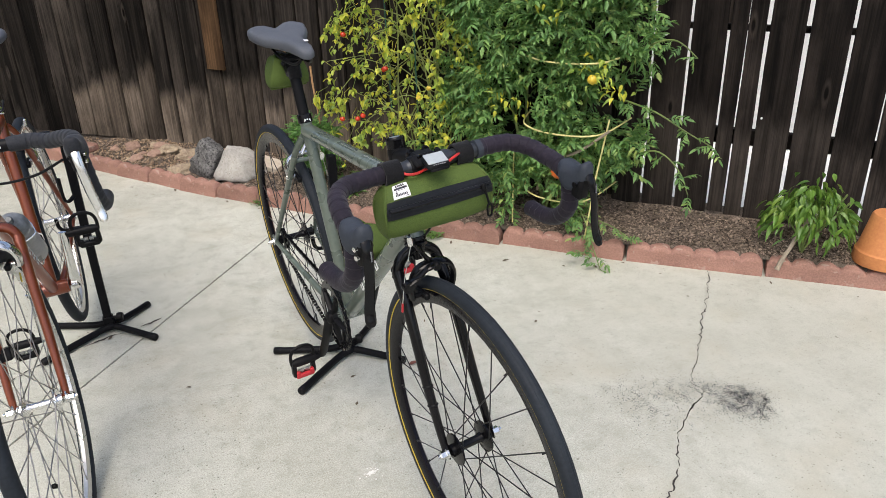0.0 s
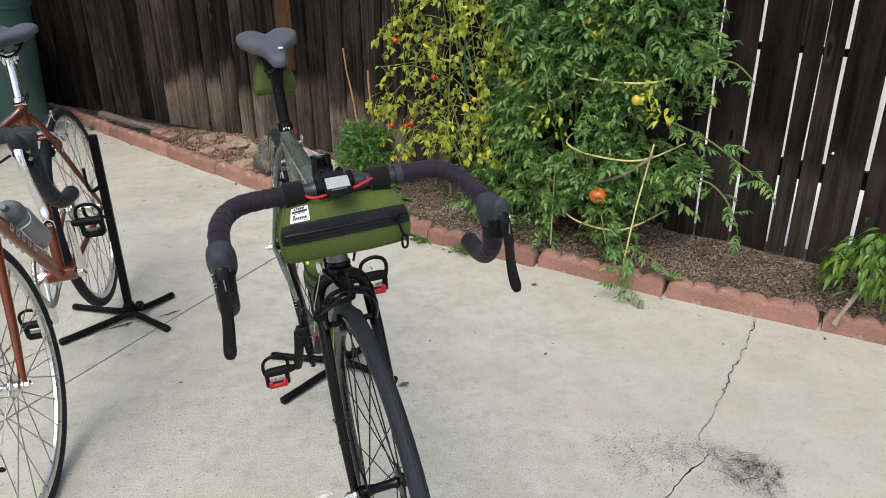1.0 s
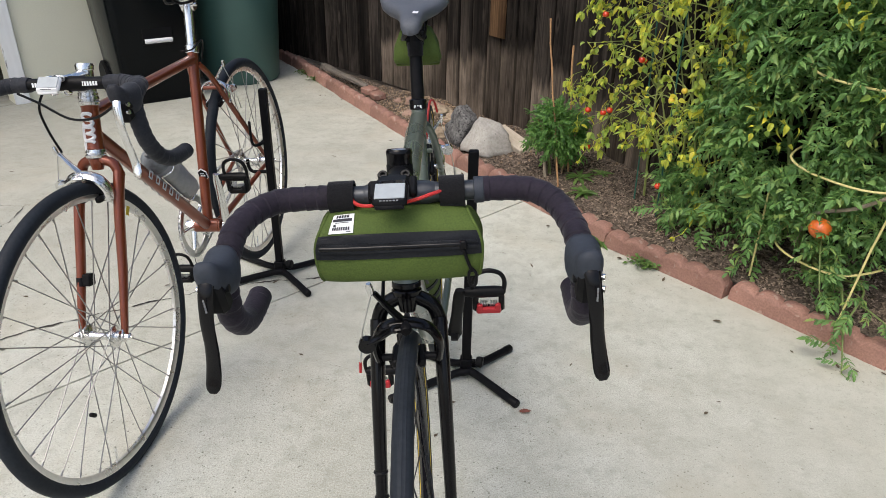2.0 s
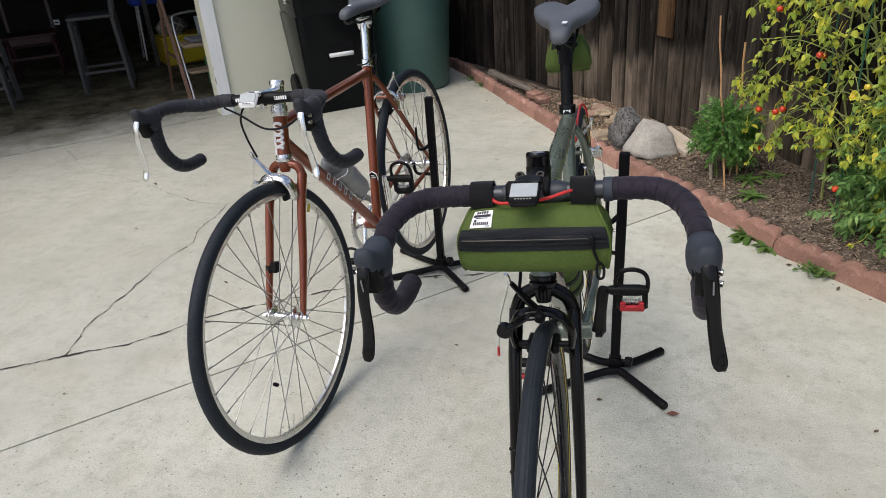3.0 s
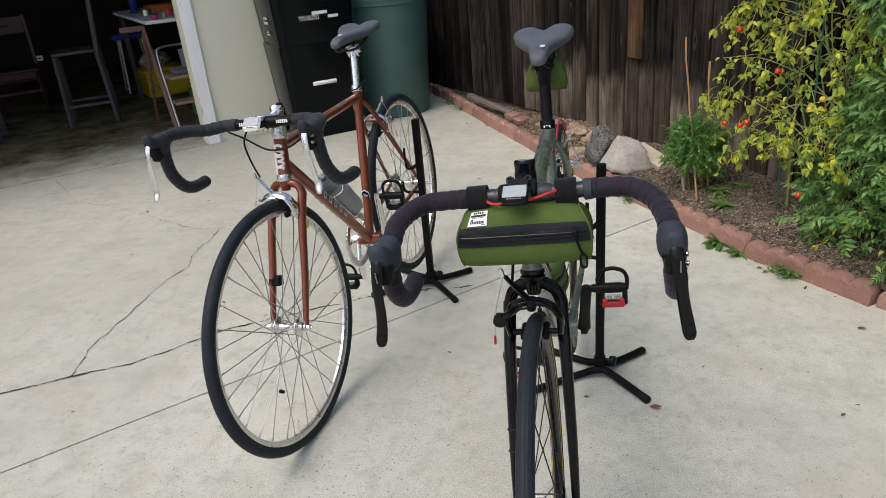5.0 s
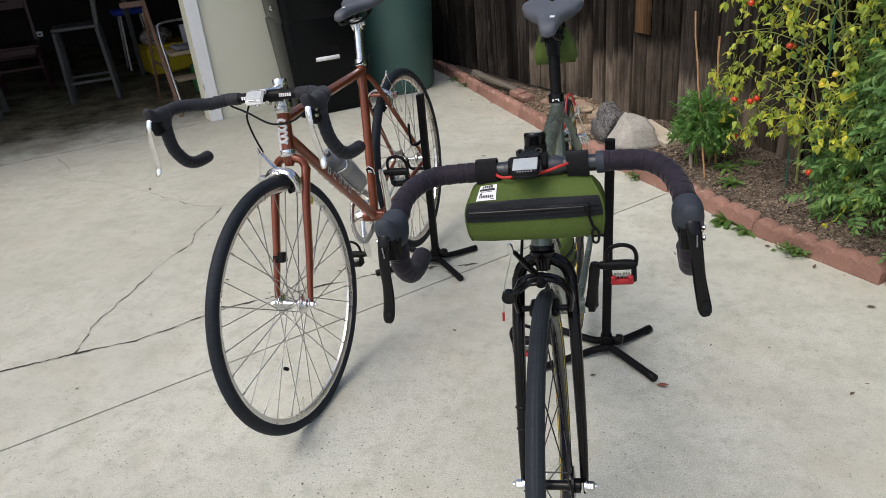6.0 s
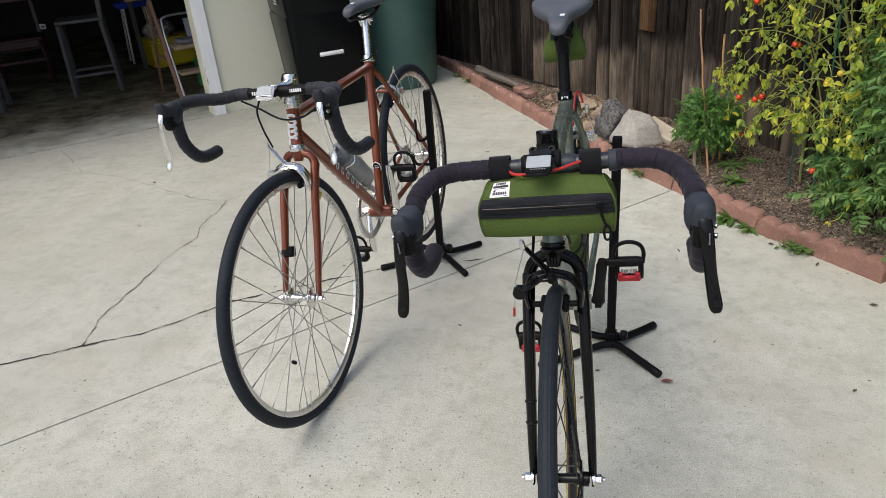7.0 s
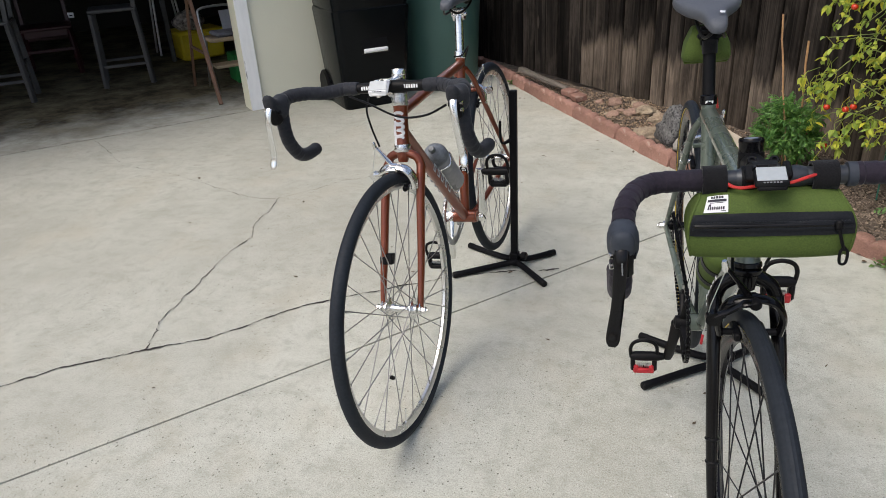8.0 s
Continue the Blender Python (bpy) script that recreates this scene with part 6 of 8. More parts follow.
part("bottle_cap", s, BOTTLE_CAP, wbottle, "dark grey and silver bottle cap", angle=45)

# ---- bins in front of the garage wall ----
def wheelie_bin(m, w, d, h, body_mat):
    """Two-wheeled refuse cart: tapered body with a step, overhanging lid, grab bar and wheels."""
    root = empty("refuse_bin", m, "tall black plastic wheeled refuse bin with closed lid", "bin")

    def ring(z, wx, dy, c=0.05, off=0.0):
        pts = []
        for sx, sy in ((1, -1), (1, 1), (-1, 1), (-1, -1)):
            for k in range(4):
                a = {(1, -1): -90, (1, 1): 0, (-1, 1): 90, (-1, -1): 180}[sx, sy] + 30 * k
                pts.append((sx * (wx / 2 - c) + c * math.cos(radians(a)), off + sy * (dy / 2 - c) + c * math.sin(radians(a)), z))
        return pts

    s = Shape()
    s.loft([ring(0.0, w * 0.80, d * 0.74, 0.04), ring(0.03, w * 0.82, d * 0.76), ring(h * 0.60, w * 0.955, d * 0.955), ring(h * 0.612, w * 0.955, d * 0.950, 0.05), ring(h * 0.618, w * 0.925, d * 0.925, 0.05), ring(h * 0.66, w * 0.945, d * 0.945), ring(h * 0.90, w, d), ring(h * 0.905, w * 1.05, d * 1.04), ring(h * 0.93, w * 1.05, d * 1.04)])
    part("bin_body", s, body_mat, root, angle=35)
    s = Shape()
    s.loft([ring(h * 0.931, w * 1.06, d * 1.06), ring(h * 0.955, w * 1.07, d * 1.07), ring(h * 0.975, w * 1.0, d * 1.0), ring(h, w * 0.7, d * 0.7)])
    part("lid", s, body_mat, root, angle=35)
    # recessed grip with a pale bar
    f = -d * 0.446
    s = Shape()
    s.box((0.20, 0.02, 0.16), pose(0, f + 0.006, 0.462, -5), 0.006)
    part("grip_recess", s, BLACK_MATT, root)
    s = Shape().lathe([(0.013, -0.088), (0.015, -0.084), (0.015, 0.084), (0.013, 0.088)], (0, f - 0.012, 0.408), (1, 0, 0), 12)
    part("grab_bar", s, LABEL, root, "pale plastic grab bar")
    for side in (-1, 1):
        s = Shape().lathe([(0.02, -0.022), (0.10, -0.022), (0.115, -0.012), (0.115, 0.012), (0.10, 0.022), (0.02, 0.022)], (side * (w * 0.42), d * 0.36, 0.115), (1, 0, 0), 24)
        tyre = part("bin_wheel", s, BLACK_MATT, root, angle=30)
    return root


bm_at = GARAGE @ pose(0.725, -0.31, 0, 0, 0, -4)
bin_black = wheelie_bin(bm_at, 0.60, 0.56, 1.12, BIN_BLACK)
tm = pose(-0.05, -0.281, 0.862, 88)
writing("serial_number", "T95 052752", 0.038, tm @ Matrix.Diagonal((0.8, 1.15, 1, 1)), WHITE_PAINT, bin_black)
s = Shape().box((0.11, 0.022, 0.001), pose(0.03, -0.2815, 0.892, 88))
part("bin_sticker", s, LABEL, bin_black, "white sticker strip", angle=0)
s = Shape().box((0.075, 0.020, 0.001), pose(0.125, -0.2815, 0.860, 88))
part("bin_sticker", s, LABEL, bin_black, "white sticker strip", angle=0)
m = pose(-0.299, -0.05, 0.86, 90, 0, -90)
bars("side_print", [(-0.055, 0.0, 0.016, 0.055), (-0.066, -0.012, 0.010, 0.012), (0.0, 0.018, 0.075, 0.018), (0.008, -0.014, 0.085, 0.018), (0.010, -0.075, 0.060, 0.010), (0.010, -0.092, 0.085, 0.010)], m, GREY_LINE, bin_black)

green_at = GARAGE @ pose(1.44, -0.20, 0)
bin_green = empty("round_bin", green_at, "round dark green plastic refuse bin beside the fence", "bin")
s = Shape().lathe([(0.27, 0.0), (0.285, 0.02), (0.335, 0.86), (0.350, 0.868), (0.350, 0.905), (0.338, 0.912)], (0, 0, 0), (0, 0, 1), 48)
part("bin_body", s, BIN_GREEN, bin_green, angle=35)
s = Shape().lathe([(0.356, 0.900), (0.360, 0.935), (0.345, 0.955), (0.15, 0.985), (0.02, 0.99)], (0, 0, 0), (0, 0, 1), 48)
part("lid", s, BIN_GREEN, bin_green, angle=35)

# ---- things inside the garage ----
GREY_WOOD = mat("grey_painted_wood", (0.088, 0.085, 0.082), (0.058, 0.056, 0.054), rough=0.55, big=6)
BROWN_WOOD = mat("brown_wood", (0.22, 0.12, 0.075), (0.15, 0.08, 0.05), rough=0.5, big=6, stretch=(1, 1, 6))
RED_WOOD = mat("red_painted_wood", (0.050, 0.010, 0.012), (0.036, 0.007, 0.008), rough=0.45, big=6)
TABLE_TOP = mat("white_table", (0.86, 0.86, 0.85), (0.80, 0.80, 0.79), rough=0.4, big=5)
YELLOW_BOX = mat("yellow_plastic", (0.72, 0.55, 0.03), (0.60, 0.45, 0.02), rough=0.5, big=6)
BLUE = mat("blue_plastic", (0.02, 0.06, 0.45), (0.015, 0.04, 0.33), rough=0.4, big=6)
PINK = mat("pink_lid", (0.62, 0.05, 0.12), rough=0.5)
ORANGE = mat("orange_plastic", (0.65, 0.18, 0.03), rough=0.5)
TAN = mat("tan_seat", (0.45, 0.34, 0.22), (0.36, 0.27, 0.17), rough=0.6, big=7)
GREEN_PL = mat("green_plastic", (0.03, 0.28, 0.07), rough=0.5)
GREY_CLOTH = mat("grey_cloth", (0.22, 0.22, 0.24), (0.10, 0.10, 0.11), rough=0.9, big=14, fine=160, bump=0.3)

PATTERN_CLOTH = mat("patterned_cloth", (0.06, 0.045, 0.04), (0.55, 0.50, 0.45), rough=0.9, big=26, fine=160, mix=0.15, bump=0.3)
PAPER = mat("grey_paper", (0.42, 0.43, 0.46), (0.34, 0.35, 0.38), rough=0.7, big=9)


def garage_thing(name, x, y, label, category, turn=0.0):
    return empty(name, GARAGE @ pose(x, y, -0.002, 0, 0, turn), label, category)


def rod(root, name, a, b, r, material, square=True):
    """A straight bar between two places."""
    if square:
        d = Vector(b) - Vector(a)
        m = Matrix.Translation((Vector(a) + Vector(b)) / 2) @ d.to_track_quat("Z", "Y").to_matrix().to_4x4()
        return part(name, Shape().box((2 * r, 2 * r, d.length), m, r * 0.25), material, root)
    return part(name, Shape().tube([a, b], r, 10), material, root)


def bar_chair(x, y, turn, material, seat_h, back_h, w, label, panel=0.0):
    """Wooden chair with a tall back of three slats, or one broad panel at the top."""
    c = garage_thing("bar_chair", x, y, label, "chair", turn)
    h = w / 2
    for sx in (-1, 1):
        rod(c, "leg", (sx * h * 1.02, -h * 1.02, 0), (sx * h * 0.92, -h * 0.92, seat_h - 0.02), 0.020, material)
        rod(c, "leg", (sx * h * 1.02, h * 1.10, 0), (sx * h * 0.92, h * 0.95, seat_h), 0.020, material)
        rod(c, "back_post", (sx * h * 0.92, h * 0.95, seat_h), (sx * h * 0.92, h * 1.2, back_h), 0.019, material)
        rod(c, "stretcher", (sx * h, -h, 0.18), (sx * h, h * 1.05, 0.18), 0.012, material)
    rod(c, "stretcher", (-h, -h, 0.24), (h, -h, 0.24), 0.014, material)
    rod(c, "stretcher", (-h, h, 0.30), (h, h, 0.30), 0.014, material)
    part("seat", Shape().box((w + 0.02, w + 0.02, 0.030), pose(0, 0, seat_h), 0.008), material, c)
    part("apron", Shape().box((w - 0.03, 0.018, 0.065), pose(0, -h * 0.92, seat_h - 0.045), 0.003), material, c)
    if panel:
        part("back_panel", Shape().box((w * 0.92, 0.018, panel), pose(0, h * 1.16, back_h - panel / 2 - 0.005, -3), 0.006), material, c)
        part("grip_slot", Shape().box((0.085, 0.020, 0.026), pose(0.02, h * 1.16 - 0.001, back_h - panel * 0.55, -3), 0.008), BLACK_MATT, c)
    for z in (0.55, 0.75, 0.95) if not panel else ():
        part("back_slat", Shape().box((w * 0.9, 0.014, 0.055), pose(0, h * lerp(0.95, 1.2, z), lerp(seat_h, back_h, z) - 0.03), 0.004), material, c)
    return c


bar_chair(-0.69, 1.85, -97, GREY_WOOD, 0.64, 1.15, 0.37, "grey-painted wooden bar chair standing in the garage")
bar_chair(-1.66, 1.78, -97, GREY_WOOD, 0.64, 1.15, 0.37, "grey-painted wooden bar chair in the dark of the garage")
red_chair = bar_chair(-1.22, 2.92, -4, RED_WOOD, 0.44, 0.935, 0.44, "dark red wooden chair with a broad back panel", 0.17)
part("paper_tag", Shape().box((0.060, 0.003, 0.052), pose(0.245, 0.20, 0.500, 0, 4), 0.001), LABEL, red_chair, "white paper tag")
part("tag_print", Shape().box((0.030, 0.002, 0.012), pose(0.245, 0.1975, 0.498, 0, 4)), INK, red_chair)

table = garage_thing("work_bench", 0.18, 1.71, "white-topped work bench cluttered with small things", "workbench")
part("bench_top", Shape().box((0.78, 1.88, 0.028), pose(0, 0, 0.871), 0.004), TABLE_TOP, table)
for x, y in ((-0.33, 0.86), (0.33, 0.86), (0.33, -0.70)):
    rod(table, "bench_leg", (x, y, 0), (x, y, 0.857), 0.022, GREY_WOOD)


def table_item(name, x, y, shape, material, label, category):
    ob = part(name, shape, material)
    ob.matrix_world = GARAGE @ pose(x, y, 0.8835)
    return tagged(ob, label, category)


def tub(r, h):
    return Shape().lathe([(r * 0.9, 0), (r, 0.004), (r, h * 0.9), (r * 0.88, h)], (0, 0, 0), (0, 0, 1), 20)


table_item("can", -0.06, 2.23, tub(0.036, 0.16), BLUE, "tall blue can on the work bench", "can")
table_item("tub", -0.115, 0.86, tub(0.027, 0.037), PINK, "pink tub on the work bench", "tub")
table_item("tub", -0.03, 0.91, tub(0.022, 0.040), TAN, "small tan tub on the work bench", "tub")
table_item("tub", 0.04, 1.04, tub(0.026, 0.055), PINK, "pink tub on the work bench", "tub")
table_item("tin", -0.08, 1.43, tub(0.045, 0.055), ALLOY, "round metal tin on the work bench", "tin")
table_item("spanner", -0.10, 1.86, Shape().tube([(-0.06, 0, 0.008), (0.10, 0.06, 0.008)], [0.011, 0.008], 8), ALLOY, "metal spanner lying on the work bench", "tool")
table_item("tray", 0.14, 1.90, Shape().box((0.30, 0.20, 0.06), pose(0, 0, 0.030), 0.01), ORANGE, "orange plastic tray on the work bench", "tray")

folding = garage_thing("trestle", -0.29, 0.92, "brown wooden trestle standing open near the door jamb", "trestle")
rod(folding, "leg", (0.064, -0.56, 0), (0.055, -0.13, 0.85), 0.014, BROWN_WOOD)
rod(folding, "leg", (0.050, 0.28, 0), (0.050, -0.11, 0.80), 0.011, BROWN_WOOD)
part("back_rail", Shape().box((0.185, 0.020, 0.044), pose(-0.03, -0.135, 0.838, -20), 0.005), BROWN_WOOD, folding)
rod(folding, "brace", (0.052, 0.08, 0.36), (0.060, -0.36, 0.36), 0.010, BROWN_WOOD)

metal = garage_thing("step_chair", 0.02, 0.86, "metal-framed step chair with tan treads beside the jamb", "chair", 0)
loop = curve([(-0.17, -0.16, 0.0), (-0.17, 0.02, 0.35), (-0.17, 0.10, 0.58), (-0.13, 0.12, 0.65), (0.13, 0.12, 0.65), (0.17, 0.10, 0.58), (0.17, 0.02, 0.35), (0.17, -0.16, 0.0)], 5)
part("chair_frame", Shape().tube(loop, 0.010, 10), ALLOY, metal, "bent metal tube frame")
part("seat", Shape().box((0.32, 0.26, 0.03), pose(0, 0.0, 0.42), 0.008), TAN, metal)
part("step_tread", Shape().box((0.32, 0.16, 0.025), pose(0, -0.10, 0.22), 0.006), TAN, metal)
for sx in (-1, 1):
    rod(metal, "rear_leg", (sx * 0.16, 0.22, 0), (sx * 0.16, 0.02, 0.42), 0.010, ALLOY, False)
cloth = garage_thing("folded_cloth", 0.02, 0.86, "dark folded cloth lying on the step chair", "cloth")
part("cloth_fold", Shape().box((0.24, 0.18, 0.035), pose(0.01, 0, 0.454, 3, 2, 8), 0.014), GREY_CLOTH, cloth)
sheet = garage_thing("paper_sheet", 0.10, 1.02, "grey paper sheet leaning above the step chair", "paper")
part("sheet_face", Shape().box((0.13, 0.004, 0.17), pose(0, 0, 0.53, -14, 0, 6)), PAPER, sheet, angle=0)
ybox = garage_thing("storage_box", 0.13, 2.66, "yellow plastic storage box on the garage floor", "box", 6)
part("box_body", Shape().box((0.44, 0.36, 0.27), pose(0, 0, 0.135), 0.02), YELLOW_BOX, ybox)
part("box_rim", Shape().box((0.47, 0.39, 0.03), pose(0, 0, 0.275), 0.01), YELLOW_BOX, ybox)
bagc = garage_thing("cloth_bag", 0.07, 2.62, "brown and white patterned cloth bag lying on the yellow box", "bag")
s = Shape()
rings = []
for k in range(9):
    t = k / 8
    r = 0.13 * math.sin(math.pi * (0.08 + 0.84 * t))
    rings.append([(lerp(-0.16, 0.16, t), r * math.cos(a) * (1 + 0.15 * noise.noise((t * 5, a, 1))), 0.365 + r * 0.9 * math.sin(a) * (1 + 0.2 * noise.noise((t * 6, a, 7)))) for a in (2 * math.pi * i / 14 for i in range(14))])
part("bag_body", s.loft(rings), PATTERN_CLOTH, bagc, angle=60)
gbx = garage_thing("crate", 0.23, 1.15, "green plastic crate on the garage floor", "crate")
part("crate_body", Shape().box((0.28, 0.26, 0.24), pose(0, 0, 0.12), 0.012), GREEN_PL, gbx)
stool = garage_thing("stool", -0.05, 3.16, "blue-seated stool under the work table", "stool")
part("seat", Shape().box((0.36, 0.28, 0.06), pose(0, 0, 0.60), 0.015), BLUE, stool)
for sx in (-1, 1):
    for sy in (-1, 1):
        rod(stool, "leg", (sx * 0.15, sy * 0.13, 0), (sx * 0.11, sy * 0.09, 0.58), 0.012, ALLOY, False)

# ---- plants, rocks and small things in the bed ----
def leaf_mat(name, colours, rough=0.5):
    """Leaf surface: colour differs from leaf to leaf, veins and light passing through."""
    m = bpy.data.materials.new(name)
    m.use_nodes = True
    nt = m.node_tree
    link = nt.links.new
    bsdf, out = nt.nodes["Principled BSDF"], nt.nodes["Material Output"]
    geo, ramp = nt.nodes.new("ShaderNodeNewGeometry"), nt.nodes.new("ShaderNodeValToRGB")
    el = ramp.color_ramp.elements
    el[0].color, el[1].color = rgb(colours[0]), rgb(colours[-1])
    for i, c in enumerate(colours[1:-1], 1):
        el.new(i / (len(colours) - 1)).color = rgb(c)
    link(geo.outputs["Random Per Island"], ramp.inputs[0])
    co, nz = nt.nodes.new("ShaderNodeTexCoord"), nt.nodes.new("ShaderNodeTexNoise")
    nz.inputs["Scale"].default_value = 45
    link(co.outputs["Object"], nz.inputs["Vector"])
    mr = nt.nodes.new("ShaderNodeMapRange")
    mr.inputs["To Min"].default_value, mr.inputs["To Max"].default_value = 0.7, 1.3
    link(nz.outputs[0], mr.inputs[0])
    hs = nt.nodes.new("ShaderNodeHueSaturation")
    link(ramp.outputs[0], hs.inputs["Color"])
    link(mr.outputs[0], hs.inputs["Value"])
    link(hs.outputs[0], bsdf.inputs["Base Color"])
    bsdf.inputs["Roughness"].default_value = rough
    tr, mx = nt.nodes.new("ShaderNodeBsdfTranslucent"), nt.nodes.new("ShaderNodeMixShader")
    link(hs.outputs[0], tr.inputs["Color"])
    mx.inputs[0].default_value = 0.34
    link(bsdf.outputs[0], mx.inputs[1])
    link(tr.outputs[0], mx.inputs[2])
    link(mx.outputs[0], out.inputs["Surface"])
    return m


TOMATO_LEAF = leaf_mat("tomato_leaf", [(0.072, 0.168, 0.048), (0.114, 0.240, 0.064), (0.172, 0.330, 0.090), (0.092, 0.204, 0.055), (0.235, 0.398, 0.112), (0.142, 0.280, 0.074), (0.30, 0.385, 0.10)])
YELLOW_LEAF = leaf_mat("yellowing_leaf", [(0.26, 0.38, 0.06), (0.44, 0.52, 0.07), (0.58, 0.60, 0.07), (0.68, 0.62, 0.06), (0.38, 0.49, 0.08), (0.20, 0.32, 0.06), (0.50, 0.55, 0.08)])
PEPPER_LEAF = leaf_mat("pepper_leaf", [(0.072, 0.155, 0.025), (0.11, 0.225, 0.035), (0.165, 0.30, 0.045), (0.095, 0.19, 0.03), (0.24, 0.36, 0.06)], 0.38)
BASIL_LEAF = leaf_mat("small_leaf", [(0.058, 0.150, 0.034), (0.105, 0.24, 0.05), (0.17, 0.33, 0.07)])
WEED_LEAF = leaf_mat("weed_leaf", [(0.07, 0.15, 0.03), (0.11, 0.20, 0.045), (0.15, 0.24, 0.06)])
STEM_GREEN = mat("green_stem", (0.16, 0.22, 0.06), (0.11, 0.15, 0.04), rough=0.6, big=12)
STEM_YELLOW = mat("pale_stem", (0.30, 0.34, 0.10), (0.18, 0.22, 0.06), rough=0.6, big=12)
TWIG = mat("dry_twig", (0.34, 0.24, 0.13), (0.20, 0.13, 0.07), rough=0.8, big=15, fine=140, bump=0.3)
TWIG_DARK = mat("dark_twig", (0.42, 0.25, 0.11), (0.26, 0.14, 0.065), rough=0.8, big=15, fine=140, bump=0.3)
STAKE = mat("grey_stake", (0.33, 0.28, 0.21), (0.22, 0.18, 0.13), rough=0.85, big=8, fine=60, bump=0.2, stretch=(5, 5, 0.6))
PALE_PLANK = mat("pale_plank", (0.50, 0.44, 0.35), (0.36, 0.31, 0.24), rough=0.85, big=6, fine=60, bump=0.2, stretch=(0.6, 5, 5))
STAKE_GREEN = mat("green_stake", (0.02, 0.12, 0.085), (0.015, 0.09, 0.06), rough=0.45, big=20)
CORD = mat("yellow_cord", (0.66, 0.60, 0.26), (0.52, 0.46, 0.18), rough=0.7, big=20)
TOMATO_RED = mat("red_fruit", (0.60, 0.045, 0.012), (0.50, 0.03, 0.01), rough=0.25, big=20, coat=0.4)
TOMATO_ORANGE = mat("orange_fruit", (0.66, 0.15, 0.02), (0.52, 0.10, 0.015), rough=0.3, big=25, coat=0.3)
FRUIT_YELLOW = mat("yellow_fruit", (0.70, 0.50, 0.04), (0.60, 0.42, 0.04), rough=0.35, big=25, coat=0.2)
ROCK_PALE = mat("pale_granite", (0.43, 0.415, 0.375), (0.27, 0.255, 0.23), rough=0.9, big=7, fine=70, bump=0.35, spots=((0.22, 0.21, 0.19), 70, 0.66))
ROCK_DARK = mat("dark_lava_rock", (0.19, 0.186, 0.18), (0.045, 0.044, 0.044), rough=0.95, big=40, fine=110, bump=1.0, bump_scale=70, spots=((0.03, 0.03, 0.03), 75, 0.58))
ROCK_BROWN = mat("brown_stone", (0.36, 0.24, 0.18), (0.25, 0.16, 0.12), rough=0.9, big=9, bump=0.5)
ROCK_TAN = mat("tan_stone", (0.40, 0.325, 0.225), (0.24, 0.18, 0.125), rough=0.95, big=24, fine=90, bump=0.9)
CLOD = mat("dry_clod", (0.33, 0.245, 0.165), (0.20, 0.14, 0.095), rough=0.95, big=14, island=0.5, spec=0.1)
TERRACOTTA = mat("terracotta_pot", (0.58, 0.24, 0.08), (0.48, 0.18, 0.06), rough=0.75, big=8, fine=90, bump=0.1)
OLD_LOG = mat("grey_log", (0.20, 0.175, 0.145), (0.065, 0.054, 0.044), rough=0.9, big=4, fine=40, bump=0.8, stretch=(1, 9, 9))


def leaf_points(length, width, kind):
    """Outline half-widths of a leaf along its midrib: (t, half width)."""
    if kind == "lobed":
        return [(0.0, 0.05), (0.14, 0.72), (0.25, 0.50), (0.40, 1.0), (0.52, 0.64), (0.66, 0.76), (0.78, 0.42), (1.0, 0.0)]
    if kind == "ovate":
        return [(0.0, 0.04), (0.14, 0.62), (0.34, 1.0), (0.58, 0.86), (0.80, 0.42), (1.0, 0.0)]
    if kind == "round":
        return [(0.0, 0.08), (0.12, 0.66), (0.32, 1.0), (0.56, 0.97), (0.78, 0.66), (0.92, 0.30), (1.0, 0.0)]
    return [(0.0, 0.05), (0.25, 0.8), (0.55, 1.0), (0.85, 0.55), (1.0, 0.0)]


def leaf(s, m, length, width, kind, curl=0.25, fold=0.3):
    """Adds one leaf that starts at m's origin and runs along its x axis."""
    prof = leaf_points(length, width, kind)
    n, base = len(prof), len(s.v)
    for t, w in prof:
        x, drop = t * length, -curl * length * t * t
        h = w * width / 2
        for side in (-1, 0, 1):
            s.v.append(tuple(m @ Vector((x, side * h, drop + (abs(side) * h * fold)))))
    for i in range(n - 1):
        a = base + 3 * i
        s.f += [(a, a + 3, a + 4, a + 1), (a + 1, a + 4, a + 5, a + 2)]


def compound_leaf(s, m, length, r):
    """A tomato leaf: leaflets in pairs along a drooping midrib, one at the tip."""
    def at(t):
        return Vector((t * length, 0, -0.30 * length * t * t))
    for k, t in enumerate((0.28, 0.46, 0.64, 0.82)):
        size = length * (0.30, 0.40, 0.40, 0.32)[k] * r.uniform(0.8, 1.15)
        for side in (-1, 1):
            p = at(t)
            leaf(s, m @ Matrix.Translation(p) @ pose(0, 0, 0, r.uniform(-25, 25), r.uniform(5, 30), side * r.uniform(48, 72)), size, size * 0.44, "lobed", r.uniform(0.1, 0.6), r.uniform(0.1, 0.5))
    leaf(s, m @ Matrix.Translation(at(0.92)) @ pose(0, 0, 0, r.uniform(-20, 20), r.uniform(20, 40), 0), length * 0.42, length * 0.20, "lobed", r.uniform(0.1, 0.4), r.uniform(0.1, 0.5))
    pts = [at(t) for t in (0, 0.35, 0.7, 0.95)]
    for a, b in zip(pts, pts[1:]):
        d = Vector((0, 0, 0.0016))
        k = len(s.v)
        s.v += [tuple(m @ (a + d)), tuple(m @ (a - d)), tuple(m @ (b - d)), tuple(m @ (b + d)), tuple(m @ (a + Vector((0, 0.0016, 0)))), tuple(m @ (b + Vector((0, 0.0016, 0))))]
        s.f += [(k, k + 1, k + 2, k + 3), (k, k + 4, k + 5, k + 3)]


